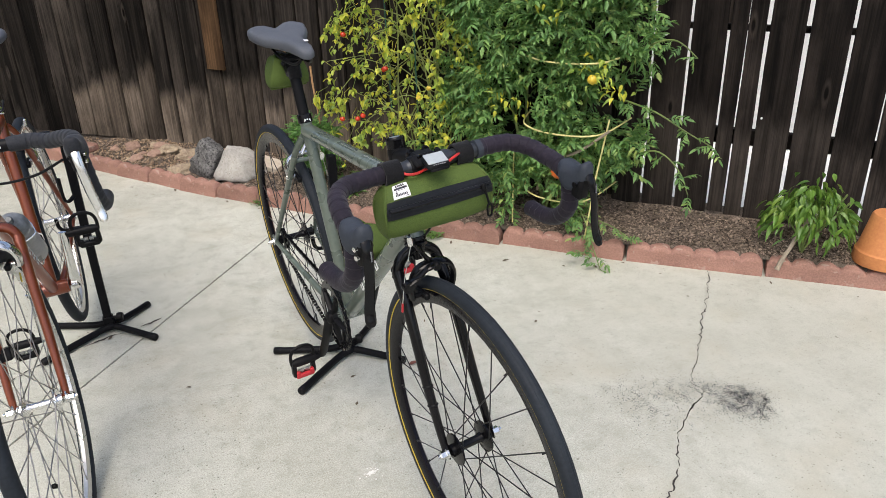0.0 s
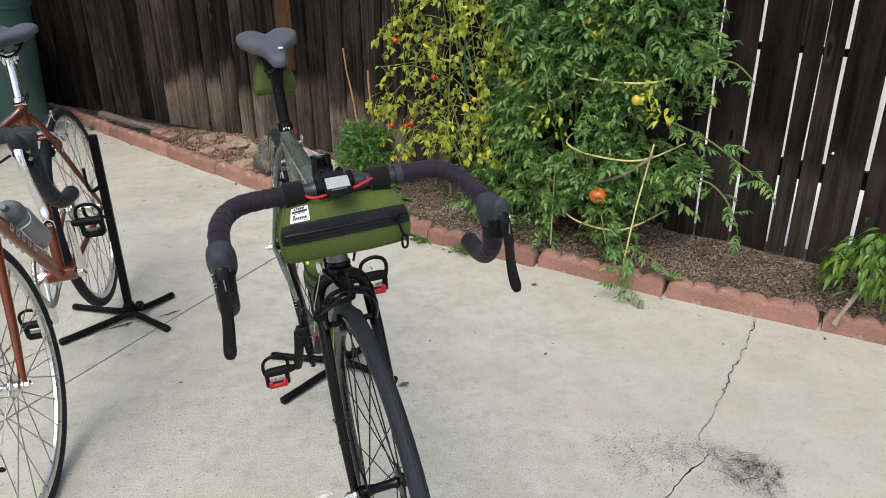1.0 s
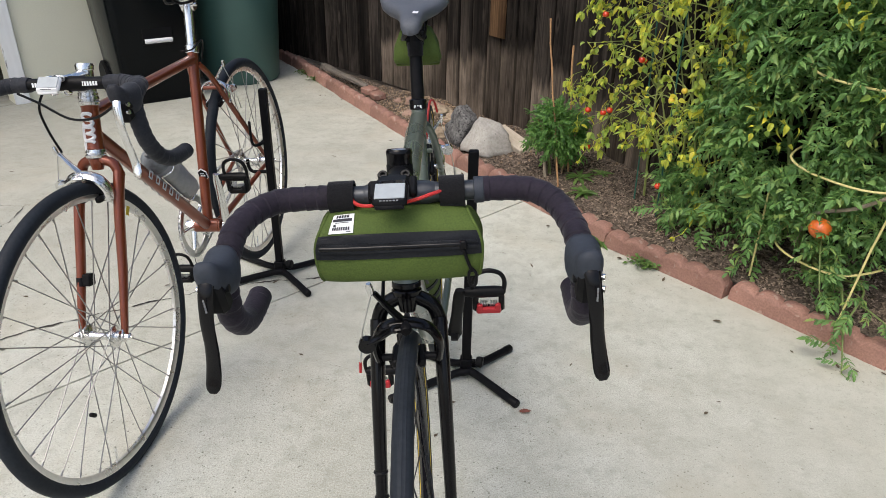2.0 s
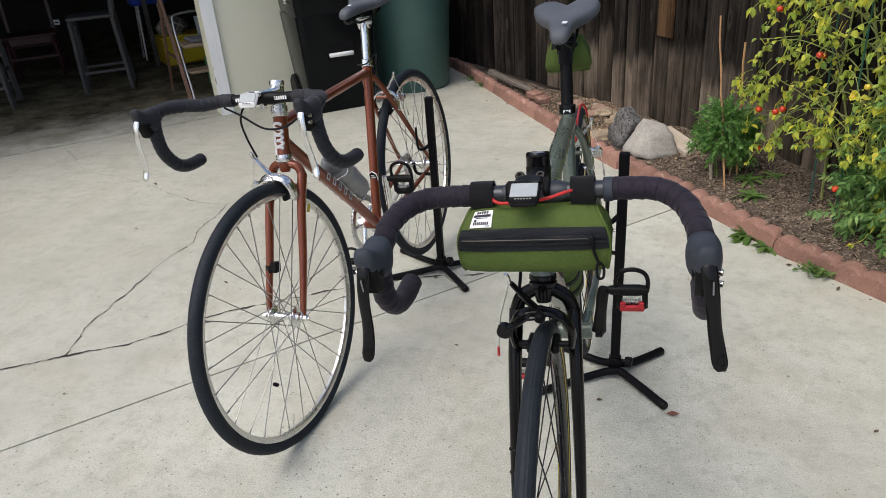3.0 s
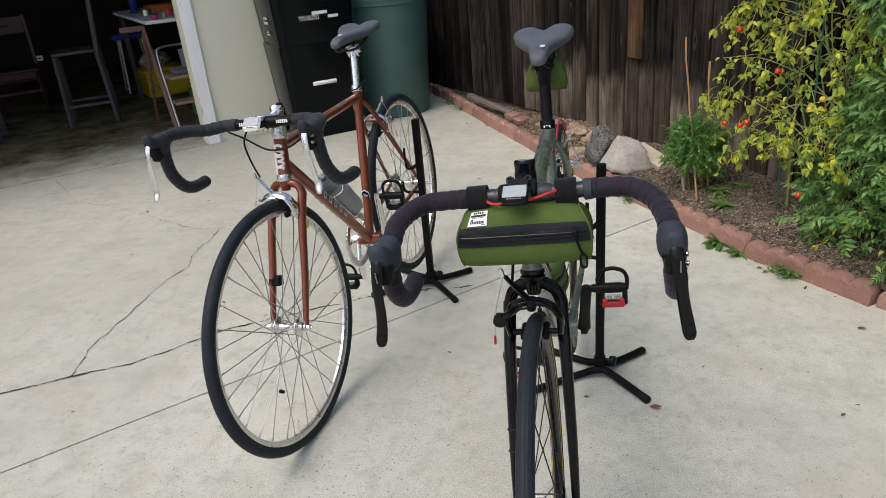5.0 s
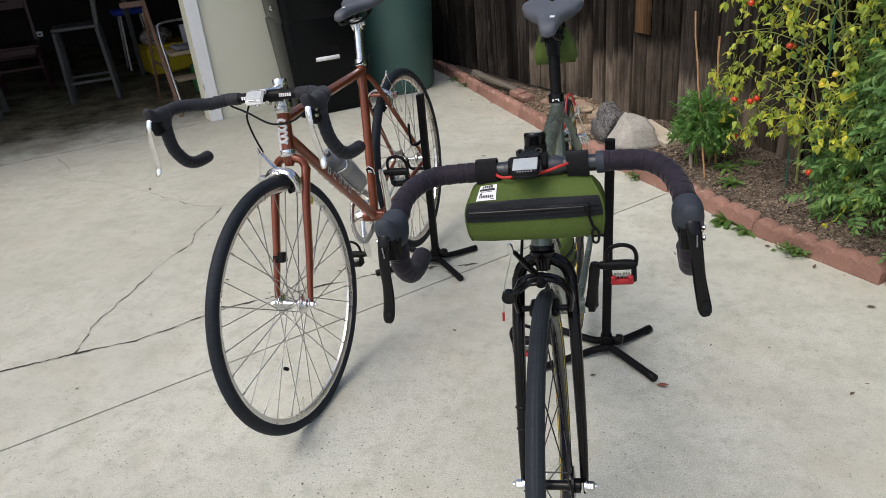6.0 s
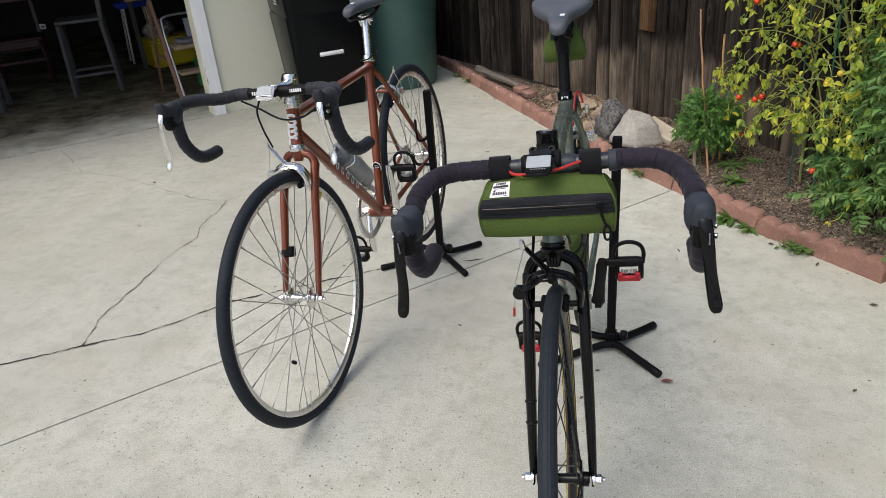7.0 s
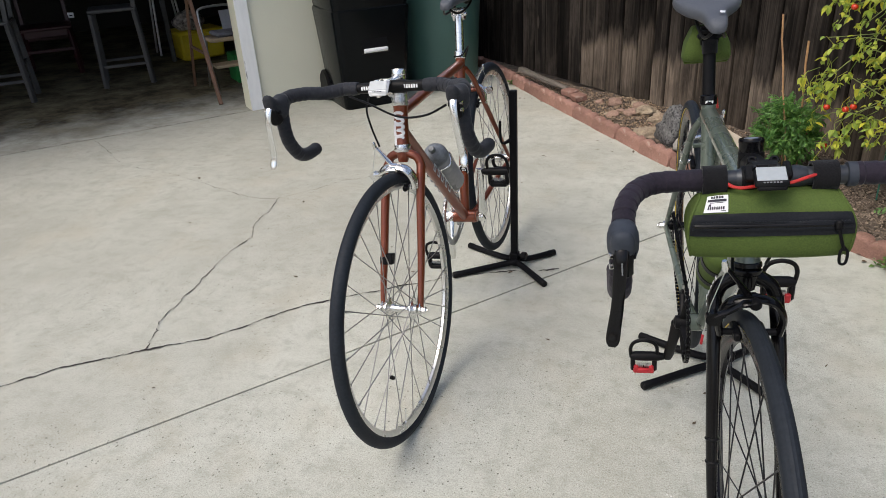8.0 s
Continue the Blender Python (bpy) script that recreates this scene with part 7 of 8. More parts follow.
def facing(p, outward, r, spread=50):
    """A pose at p whose x axis goes roughly outward."""
    yaw = math.degrees(math.atan2(outward.y, outward.x)) + r.gauss(0, spread)
    tilt = r.gauss(0, 38) - math.degrees(math.asin(max(-1, min(1, outward.normalized().z)))) * 0.5
    return Matrix.Translation(p) @ pose(0, 0, 0, r.gauss(0, 25), tilt, yaw)


def plant(name, u, w, label, category="plant"):
    return empty(name, FENCE @ pose(u, w, soil_z(u, w) - 0.005), label, category)


def fruit(root, p, r, material, name="tomato"):
    s = Shape().lathe([(0.02 * r, 0.84 * r), (0.35 * r, 0.90 * r), (0.75 * r, 0.68 * r), (r, 0.1 * r), (0.92 * r, -0.35 * r), (0.6 * r, -0.72 * r), (0.1 * r, -0.88 * r)], p, (rng.uniform(-0.2, 0.2), rng.uniform(-0.2, 0.2), 1), 18)
    ob = part(name, s, material, root, angle=70)
    s = Shape()
    for k in range(5):
        leaf(s, Matrix.Translation(Vector(p) + Vector((0, 0, 0.86 * r))) @ pose(0, 0, 0, 0, -5, 72 * k), r * 0.9, r * 0.28, "strap", 0.3)
    part("calyx", s, STEM_GREEN, ob, angle=60)
    return ob


# big green tomato plant; local x along the fence, y into it
rt = random.Random(21)
tomato = plant("tomato_plant", -0.42, -0.16, "large leafy green tomato plant in a cage by the fence")
TOP = 1.62


def crown_half(z):
    """Half extents of the crown at height z: left, right, front."""
    k = 0.80 + 0.20 * math.sin(z * 7.0)
    left = lerp(0.70, 0.50, min(z / 0.6, 1)) * (1 if z < 1.2 else max(0.2, 1 - (z - 1.2) * 1.2))
    right = lerp(0.24, 0.405, min(z / 0.30, 1)) * (1 if z < 1.1 else max(0.2, 1 - (z - 1.1) * 1.4))
    front = lerp(0.25, 0.24, min(z / 0.4, 1)) * (0.92 + 0.12 * k)
    return left, right, front


stems = []
for k in range(9):
    a = rt.uniform(0, 2 * math.pi)
    tip = Vector((rt.uniform(-0.42, 0.42), rt.uniform(-0.18, 0.08), rt.uniform(0.8, 1.55)))
    base = Vector((rt.uniform(-0.06, 0.06), rt.uniform(-0.04, 0.04), 0))
    pts = curve([base, base.lerp(tip, 0.3) + Vector((rt.gauss(0, 0.05), rt.gauss(0, 0.04), 0)), base.lerp(tip, 0.65) + Vector((rt.gauss(0, 0.06), rt.gauss(0, 0.04), 0)), tip], 5)
    stems.append(pts)
    part("stem", Shape().tube(pts, [lerp(0.0085, 0.0035, i / (len(pts) - 1)) for i in range(len(pts))], 8), STEM_GREEN, tomato)
s = Shape()
count = 0
while count < 3900:
    z = rt.uniform(0.02, TOP) ** 1.0
    left, right, front = crown_half(z)
    x = rt.uniform(-left, right)
    edge = 1 - (abs(x) / (left if x < 0 else right)) ** 2.2
    depth = rt.random() ** 0.55
    y = lerp(0.12, -front * (0.35 + 0.65 * edge), depth) + 0.05 * noise.noise((x * 6, z * 6, 2))
    hole = noise.noise((x * 4.5, z * 4.5, 11.0))
    if hole > (0.30 if z > 0.6 else 0.14) and depth > 0.35:
        continue
    if z < 0.22 and (x > 0 and rt.random() < 0.5):
        continue
    p = Vector((x, y, z))
    out = Vector((x * 1.2, -0.5 if y < 0.03 else 0.2, 0.15))
    compound_leaf(s, facing(p, out, rt, 75), rt.choice((0.045, 0.06, 0.075, 0.095)) * rt.uniform(0.85, 1.15), rt)
    count += 1
for k in range(5200):
    z = rt.uniform(0.05, TOP)
    left, right, front = crown_half(z)
    x = rt.uniform(-left, right)
    edge = 1 - (abs(x) / (left if x < 0 else right)) ** 2.2
    y = lerp(0.05, -front * (0.45 + 0.65 * edge), rt.random() ** 0.5) + 0.05 * noise.noise((x * 6, z * 6, 2))
    if noise.noise((x * 4.5, z * 4.5, 11.0)) > (0.30 if z > 0.6 else 0.14) or noise.noise((x * 3.0, z * 3.0, 31.0)) < -0.12:
        continue
    leaf(s, facing(Vector((x, y, z)), Vector((x, -0.5, 0)), rt, 80), rt.uniform(0.016, 0.038), rt.uniform(0.009, 0.019), "ovate" if k % 3 else "lobed", rt.uniform(0.1, 0.8), rt.uniform(0.1, 0.7))
foliage = part("foliage", s, TOMATO_LEAF, tomato, "dense green compound leaves", angle=0)
s = Shape()
for k in range(100):
    cx, cz = rt.choice(((0.24, 0.70), (0.30, 0.62), (-0.12, 0.52), (0.05, 0.95)))
    p = Vector((cx + rt.gauss(0, 0.05), -0.225 + rt.gauss(0, 0.025), cz + rt.gauss(0, 0.045)))
    leaf(s, facing(p, Vector((0, -0.5, -0.2)), rt, 80), rt.uniform(0.018, 0.040), rt.uniform(0.012, 0.022), "ovate", rt.uniform(0.3, 1.0), rt.uniform(0.3, 0.9))
part("withered_leaves", s, YELLOW_LEAF, tomato, "curled withering yellow leaves", angle=0)
# outlying shoots on the right and one creeping over the kerb
s = Shape()
shoots = [[(0.30, -0.05, 0.55), (0.46, -0.10, 0.52), (0.60, -0.14, 0.46), (0.70, -0.16, 0.42)], [(0.34, -0.06, 0.30), (0.48, -0.10, 0.36), (0.58, -0.12, 0.30), (0.63, -0.12, 0.20)], [(0.36, -0.06, 0.75), (0.50, -0.10, 0.80), (0.60, -0.12, 0.74)],
          [(0.12, -0.10, 0.10), (0.22, -0.20, 0.08), (0.30, -0.28, -0.03), (0.36, -0.36, -0.09)], [(0.10, -0.12, 0.06), (0.20, -0.18, 0.07), (0.36, -0.20, 0.04), (0.44, -0.22, 0.0)], [(0.05, -0.12, 0.30), (0.14, -0.24, 0.20), (0.20, -0.30, 0.10)], [(0.05, -0.08, 0.02), (0.26, -0.16, 0.10), (0.28, -0.27, 0.0), (0.27, -0.33, -0.06)]]
for pts in shoots:
    line = curve(pts, 6)
    part("shoot", Shape().tube(line, [lerp(0.0045, 0.002, i / (len(line) - 1)) for i in range(len(line))], 7), STEM_GREEN, tomato)
    for i, p in enumerate(line):
        if i % 2 == 0:
            compound_leaf(s, facing(p, Vector((rt.gauss(0.4, 0.6), -0.5, 0.1)), rt, 60), rt.uniform(0.050, 0.085), rt)
part("foliage", s, TOMATO_LEAF, tomato, "leaves on outlying shoots", angle=0)
fruit(tomato, (0.123, -0.245, 0.268), 0.034, TOMATO_ORANGE)
fruit(tomato, (0.235, -0.235, 0.655), 0.021, FRUIT_YELLOW)
s = Shape().tube(curve([(-0.02, -0.10, 0.12), (0.05, -0.18, 0.27), (0.20, -0.22, 0.36), (0.32, -0.24, 0.46)], 5), 0.0060, 8)
part("dry_branch", s, STAKE, tomato, "bare pale grey branch")
cage = plant("tomato_cage", -0.42, -0.16, "pale yellow wire plant cage holding up the tomato plant", "plant cage")
for z, x0, x1, y in ((0.715, -0.07, 0.29, -0.215), (0.43, -0.055, 0.29, -0.225), (0.138, -0.045, 0.25, -0.215)):
    pts = curve([(x0 - 0.05, 0.02, z + 0.02), (x0, y + 0.03, z + 0.012), (lerp(x0, x1, 0.4), y - 0.022, z - 0.004), (x1 - 0.02, y + 0.0, z + 0.004), (x1 + 0.05, 0.04, z + 0.02)], 6)
    part("hoop", Shape().tube(pts, 0.0036, 8), CORD, cage)
part("cage_leg", Shape().tube([(0.25, -0.235, -0.02), (0.275, -0.225, 0.25), (0.31, -0.215, 0.50)], 0.0036, 8), CORD, cage)
part("cage_leg", Shape().tube([(-0.10, -0.19, -0.02), (-0.10, -0.195, 0.35)], 0.0036, 8), CORD, cage)
part("cage_leg", Shape().tube([(0.02, 0.08, -0.02), (0.02, 0.10, 0.8)], 0.0036, 8), CORD, cage)

# yellowing plant with thin bare stems and red fruit
ry = random.Random(33)
yellow = plant("pepper_plant", -1.10, -0.16, "straggly yellowing plant with thin stems and red fruit")
s = Shape()
tips = []
for k in range(40):
    base = Vector((ry.uniform(-0.12, 0.30), ry.uniform(-0.03, 0.08), 0 if k % 3 == 0 else ry.uniform(0.2, 0.8)))
    tip = Vector((ry.uniform(-0.48, 0.36), ry.uniform(-0.22, 0.06), ry.uniform(0.20, 1.35) if k % 3 == 0 else base.z + ry.uniform(-0.15, 0.5)))
    if tip.z < 0.35 and tip.x > 0.2:
        tip.x -= 0.3
    mid = base.lerp(tip, 0.55) + Vector((ry.gauss(0, 0.04), ry.gauss(0, 0.03), 0.10 + 0.12 * ry.random()))
    pts = curve([base, base.lerp(mid, 0.5) + Vector((0.02, 0, 0.03)), mid, tip], 5)
    part("stem", Shape().tube(pts, [lerp(0.0040, 0.0015, i / (len(pts) - 1)) for i in range(len(pts))], 6), STEM_YELLOW, yellow)
    for j in range(8, len(pts)):
        n = 2 if j < len(pts) - 3 else 3
        for q in range(n):
            if ry.random() < 0.50:
                leaf(s, facing(pts[j], Vector((ry.gauss(0, 0.6), -0.6, -0.1)), ry, 55) @ pose(0.012, 0, 0, 0, ry.uniform(10, 55), 0), ry.uniform(0.015, 0.036), ry.uniform(0.011, 0.023), "round", ry.uniform(0.0, 0.6), ry.uniform(0.2, 0.9))
    tips.append(pts[-1])
for cx, cz, n in ((-0.42, 0.42, 20), (-0.34, 0.80, 16), (-0.08, 0.30, 14), (0.16, 0.40, 18), (0.10, 0.92, 18), (-0.22, 0.56, 12), (0.05, 0.28, 4), (0.26, 0.32, 8), (-0.10, 0.74, 12), (-0.30, 0.24, 6), (0.25, 0.80, 16), (-0.20, 0.98, 14), (0.34, 0.10, 5)):
    for k in range(int(n * 1.25)):
        # a whorl of leaves round one shoot tip, on a short curled stalk
        p = Vector((cx + ry.gauss(0, 0.055), -0.16 + ry.gauss(0, 0.05), cz + ry.gauss(0, 0.05)))
        size, hub = ry.uniform(0.016, 0.040), ry.uniform(0, 360)
        stalk = [p + Vector((ry.gauss(0, 0.02), 0.03, 0.05)), p + Vector((ry.gauss(0, 0.012), 0.01, 0.025)), p]
        s.tube(stalk, 0.0011, 5)
        for q in range(ry.randint(4, 8)):
            m = Matrix.Translation(p) @ pose(0, 0, 0, ry.gauss(0, 30), ry.uniform(-15, 75), hub + q * 67 + ry.gauss(0, 15))
            leaf(s, m, size * ry.uniform(0.55, 1.1), size * ry.uniform(0.42, 0.64), "ovate", ry.uniform(0.0, 0.8), ry.uniform(0.2, 0.9))
# upright main stems with long arching side shoots that curl at their tips
for x0, top in ((0.02, 1.30), (0.17, 1.42), (0.29, 1.25), (-0.10, 1.05)):
    line = curve([(x0, 0.0, -0.02), (x0 + ry.gauss(0, 0.03), -0.03, top * 0.35), (x0 + ry.gauss(0, 0.04), -0.05, top * 0.7), (x0 + ry.gauss(0, 0.06), -0.05, top)], 5)
    part("stem", Shape().tube(line, [lerp(0.0058, 0.0022, i / (len(line) - 1)) for i in range(len(line))], 7), STEM_YELLOW, yellow)
    for k in range(10):
        a, way = line[ry.randint(4, len(line) - 2)], -1 if ry.random() < 0.72 else 0.6
        far = ry.uniform(0.12, 0.34)
        pts = curve([a, a + Vector((way * far * 0.45, -0.06, 0.05)), a + Vector((way * far * 0.8, -0.10, 0.03)), a + Vector((way * far, -0.11, -0.05))], 5)
        part("stem", Shape().tube(pts, [lerp(0.0026, 0.0011, i / (len(pts) - 1)) for i in range(len(pts))], 6), STEM_YELLOW, yellow)
        for j in range(5, len(pts)):
            for q in range(2 if j < len(pts) - 4 else 3):
                if ry.random() < 0.52:
                    m = facing(pts[j], Vector((ry.gauss(0, 0.6), -0.6, -0.1)), ry, 60) @ pose(0.008, 0, 0, 0, ry.uniform(0, 60), 0)
                    leaf(s, m, ry.uniform(0.016, 0.036), ry.uniform(0.012, 0.025), "round", ry.uniform(0.0, 0.7), ry.uniform(0.2, 0.9))
part("foliage", s, YELLOW_LEAF, yellow, "sparse yellow-green leaves", angle=0)
for p in ((-0.33, -0.17, 0.36), (-0.24, -0.17, 0.37), (-0.215, -0.16, 0.385), (-0.31, -0.17, 0.20), (-0.29, -0.17, 0.76), (-0.07, -0.17, 0.62), (0.11, -0.18, 0.16), (-0.12, -0.10, 0.60)):
    fruit(yellow, p, 0.0135, TOMATO_RED, "fruit")
for p in ((0.16, -0.18, 0.55), (0.10, -0.17, 0.50)):
    fruit(yellow, p, 0.012, FRUIT_YELLOW, "fruit")

for x0, y0, x1, y1, h in ((-0.10, -0.06, -0.16, -0.03, 1.45), (0.06, -0.10, 0.03, -0.08, 1.3)):
    ob = part("plant_stake", Shape().tube([(x0, y0, -0.05), (x1, y1, h)], 0.0032, 8), STAKE_GREEN)
    ob.matrix_world = yellow.matrix_world.copy()
    tagged(ob, "thin green plastic-coated plant stake in the bed", "plant stake")

# small round bush with three stakes
rs = random.Random(41)
bush = plant("herb_bush", -1.66, -0.28, "small round green leafy bush tied to stakes")
s = Shape()
for k in range(6):
    a = rs.uniform(0, 6.28)
    tip = Vector((0.12 * math.cos(a), 0.09 * math.sin(a), rs.uniform(0.2, 0.28)))
    part("stem", Shape().tube(curve([(rs.gauss(0, 0.02), rs.gauss(0, 0.02), 0), tip * 0.5, tip], 4), 0.004, 7), TWIG if k % 2 else STEM_GREEN, bush)
for k in range(1150):
    a, b = rs.uniform(0, 6.28), math.acos(rs.uniform(-0.80, 1))
    q = rs.uniform(0.55, 1.05) * (1 + 0.34 * noise.noise((math.cos(a) * 2.4, math.sin(a) * 2.4, b * 2.4)))
    p = Vector((0.118 * math.sin(b) * math.cos(a) * q, 0.100 * math.sin(b) * math.sin(a) * q, 0.205 + 0.118 * math.cos(b) * q))
    at = facing(p, p - Vector((0, 0, 0.16)), rs, 55)
    if k % 3 == 0:
        compound_leaf(s, at, rs.uniform(0.045, 0.070), rs)
    else:
        leaf(s, at, rs.uniform(0.014, 0.026), rs.uniform(0.008, 0.014), "lobed" if k % 2 else "ovate", rs.uniform(0.1, 0.6), rs.uniform(0.1, 0.6))
part("foliage", s, BASIL_LEAF, bush, "dense small green leaves", angle=0)


def garden_stake(name, a, b, r, material, label):
    pts = [Vector(a).lerp(Vector(b), k / 7) + Vector((rng.gauss(0, 0.002), rng.gauss(0, 0.002), 0)) for k in range(8)]
    s = Shape().tube(pts, [r * rng.uniform(0.85, 1.15) for _ in pts], 8)
    for k in range(1, 7):
        s.tube([pts[k], pts[k] + Vector((rng.choice((-1, 1)) * r * 2.0, -r * 0.6, r * 1.2))], [r * 0.5, r * 0.2], 6)
    ob = part(name, s, material)
    ob.matrix_world = FENCE
    return tagged(ob, label, "stake")


garden_stake("garden_stake", (-1.524, -0.369, 0.04), (-1.833, -0.235, 0.777), 0.0040, TWIG_DARK, "thin knobbly brown twig stake behind the small bush")
garden_stake("garden_stake", (-1.601, -0.240, 0.05), (-1.702, -0.199, 0.675), 0.0048, TWIG_DARK, "reddish brown twig stake beside the small bush")
garden_stake("garden_stake", (-1.639, -0.349, 0.04), (-1.76, -0.30, 0.425), 0.0085, STAKE, "short pale wooden stake in the bed")

# pepper plant with broad drooping leaves, and the upturned pot
rp = random.Random(52)
pepper = plant("pepper_plant", 0.66, -0.17, "small bushy green pepper plant with drooping leaves")
s = Shape()
for k in range(7):
    tip = Vector((rp.uniform(-0.12, 0.13), rp.uniform(-0.08, 0.06), rp.uniform(0.20, 0.29)))
    pts = curve([(0, 0, 0), (tip.x * 0.3, tip.y * 0.3, 0.10), tip], 5)
    part("stem", Shape().tube(pts, 0.0036, 7), STEM_GREEN, pepper)
for k in range(430):
    a = rp.uniform(0, 6.28)
    q = rp.random() ** 0.5
    p = Vector((0.165 * q * math.cos(a), 0.11 * q * math.sin(a), 0.272 - 0.15 * q * q + rp.gauss(0, 0.030)))
    m = Matrix.Translation(p) @ pose(0, 0, 0, rp.gauss(0, 25), rp.uniform(15, 70), math.degrees(a) + rp.gauss(0, 40))
    leaf(s, m, rp.uniform(0.030, 0.066), rp.uniform(0.012, 0.022), "ovate", rp.uniform(0.1, 0.7), rp.uniform(0.2, 0.8))
part("foliage", s, PEPPER_LEAF, pepper, "broad glossy green leaves", angle=0)
garden_stake("garden_stake", (0.585, -0.30, 0.05), (0.66, -0.22, 0.25), 0.0085, STAKE, "pale wooden stake propping the pepper plant")

pot_at = FENCE @ pose(0.945, -0.12, soil_z(0.945, -0.12) - 0.004) @ Matrix.Scale(0.94, 4)
pot = empty("flower_pot", pot_at, "upturned orange terracotta flower pot on the soil", "flower pot")
s = Shape().lathe([(0.100, 0.0), (0.112, 0.0), (0.114, 0.006), (0.110, 0.052), (0.104, 0.056), (0.102, 0.060), (0.075, 0.205), (0.070, 0.212), (0.020, 0.213), (0.016, 0.206)], (0, 0, 0), (0, 0, 1), 40)
part("pot_body", s, TERRACOTTA, pot, angle=35)
s = Shape().box((0.045, 0.030, 0.002), pose(-0.005, -0.012, 0.2145, 0, 0, 20), 0.0008)
part("pot_label", s, LABEL, pot, "white torn sticker")


# rocks
def rock(name, u, w, size, seed, material, label, rough=0.12, sink=0.02, lift=0.0, faces=()):
    bm = bmesh.new()
    bmesh.ops.create_icosphere(bm, subdivisions=4, radius=1.0)
    cut = random.Random(int(seed * 10))
    planes = []
    for k in range(13):
        d = Vector((cut.gauss(0, 1), cut.gauss(0, 1), cut.gauss(0, 1))).normalized()
        planes.append((d, cut.uniform(0.60, 0.86)))
    if faces:
        planes = [(Vector(d).normalized(), h) for *d, h in faces]
    for v in bm.verts:
        p = v.co.copy()
        r = 1.5 if faces else 1.0
        # broken faces: the nearest plane sets how far the stone reaches
        for d, h in planes:
            c = p.dot(d)
            if c > 0.05:
                r = min(r, h / c)
        k = r * (1 + 0.10 * noise.noise(p * 1.1 + Vector((seed, 0, 0))) + rough * 0.6 * noise.noise(p * 2.6 + Vector((0, seed, 0))) + rough * 0.45 * noise.noise(p * 8 + Vector((0, 0, seed))))
        v.co = Vector((p.x * size[0], p.y * size[1], p.z * size[2])) * k * 0.63
    me = bpy.data.meshes.new(name)
    bm.to_mesh(me)
    bm.free()
    me.polygons.foreach_set("use_smooth", [True] * len(me.polygons))
    me.materials.append(material)
    ob = new(name, me)
    ob.matrix_world = FENCE @ pose(u, w, soil_z(u, w) + size[2] * 0.40 - sink + lift, 0, 0, 0 if faces else seed * 37 % 90)
    return tagged(ob, label, "rock")


BOULDER_FACES = ((-0.93, -0.10, 0.36, 0.78), (0.42, -0.05, 0.90, 0.66), (0.05, -0.88, 0.46, 0.72), (0.92, -0.25, 0.28, 0.80), (-0.45, -0.70, 0.55, 0.80), (0, 0.9, 0.2, 0.7), (0, 0, -1, 0.5), (0.60, -0.75, 0.20, 0.86), (-0.1, 0.4, 0.9, 0.80))
LAVA_FACES = ((-0.80, -0.15, 0.55, 0.60), (0.93, 0.0, -0.30, 0.60), (0.0, -0.93, 0.30, 0.62), (0.45, 0.1, 0.88, 0.92), (0, 0.9, 0.1, 0.6), (0, 0, -1, 0.6), (-0.30, -0.80, -0.3, 0.66), (0.5, -0.8, 0.3, 0.74))
rock("rock", -2.145, -0.335, (0.188, 0.17, 0.205), 3.1, ROCK_PALE, "large pale grey boulder with worn flat faces on the bed", 0.05, faces=BOULDER_FACES)
rock("rock", -2.35, -0.36, (0.215, 0.15, 0.215), 6.3, ROCK_DARK, "dark pitted lava rock leaning beside the boulder", 0.16, faces=LAVA_FACES)
rock("stone", -2.53, -0.385, (0.14, 0.10, 0.085), 8.8, ROCK_TAN, "flat pale tan stone lying beside the lava rock", 0.4)
rock("stone", -2.70, -0.18, (0.15, 0.11, 0.075), 4.4, ROCK_TAN, "lumpy tan stone half sunk in the bed", 0.5)
rock("stone", -2.88, -0.15, (0.16, 0.10, 0.065), 5.6, ROCK_TAN, "lumpy tan stone half sunk in the bed", 0.5)
rock("stone", -2.47, -0.16, (0.12, 0.10, 0.075), 9.1, ROCK_BROWN, "rough brown stone lying by the fence", 0.4)
rr = random.Random(61)
for k in range(16):
    u, w = rr.uniform(-3.3, -2.45), rr.uniform(-0.36, -0.10)
    z = rr.uniform(0.025, 0.055)
    rock("stone", u, w, (z * rr.uniform(1.1, 2.0), z * rr.uniform(1.0, 1.6), z), 7 + k * 1.3, ROCK_BROWN if k % 4 else ROCK_TAN, "rough brown stone lying on the bed", 0.25, 0.008)
# clods of dry earth among the stones
s = Shape()
for k in range(2600):
    u = rr.gauss(-2.95, 0.42)
    w = rr.uniform(-0.40, fence_w(u) - 0.01)
    z = rr.uniform(0.003, 0.013)
    c, m = [], FENCE @ pose(u, w, soil_z(u, w) + z * 0.2, rr.uniform(0, 360), rr.uniform(0, 360), 0)
    for d in ((1, 0, 0), (-1, 0, 0), (0, 1, 0), (0, -1, 0), (0, 0, 1), (0, 0, -1)):
        c.append(m @ (Vector(d) * z * rr.uniform(0.45, 1.0)))
    s.add(c, [(0, 2, 4), (2, 1, 4), (1, 3, 4), (3, 0, 4), (2, 0, 5), (1, 2, 5), (3, 1, 5), (0, 3, 5)])
tagged(part("clods", s, CLOD, angle=60), "dry tan clods of earth scattered over the bed", "earth", kind="stuff")
s, rings = Shape(), []
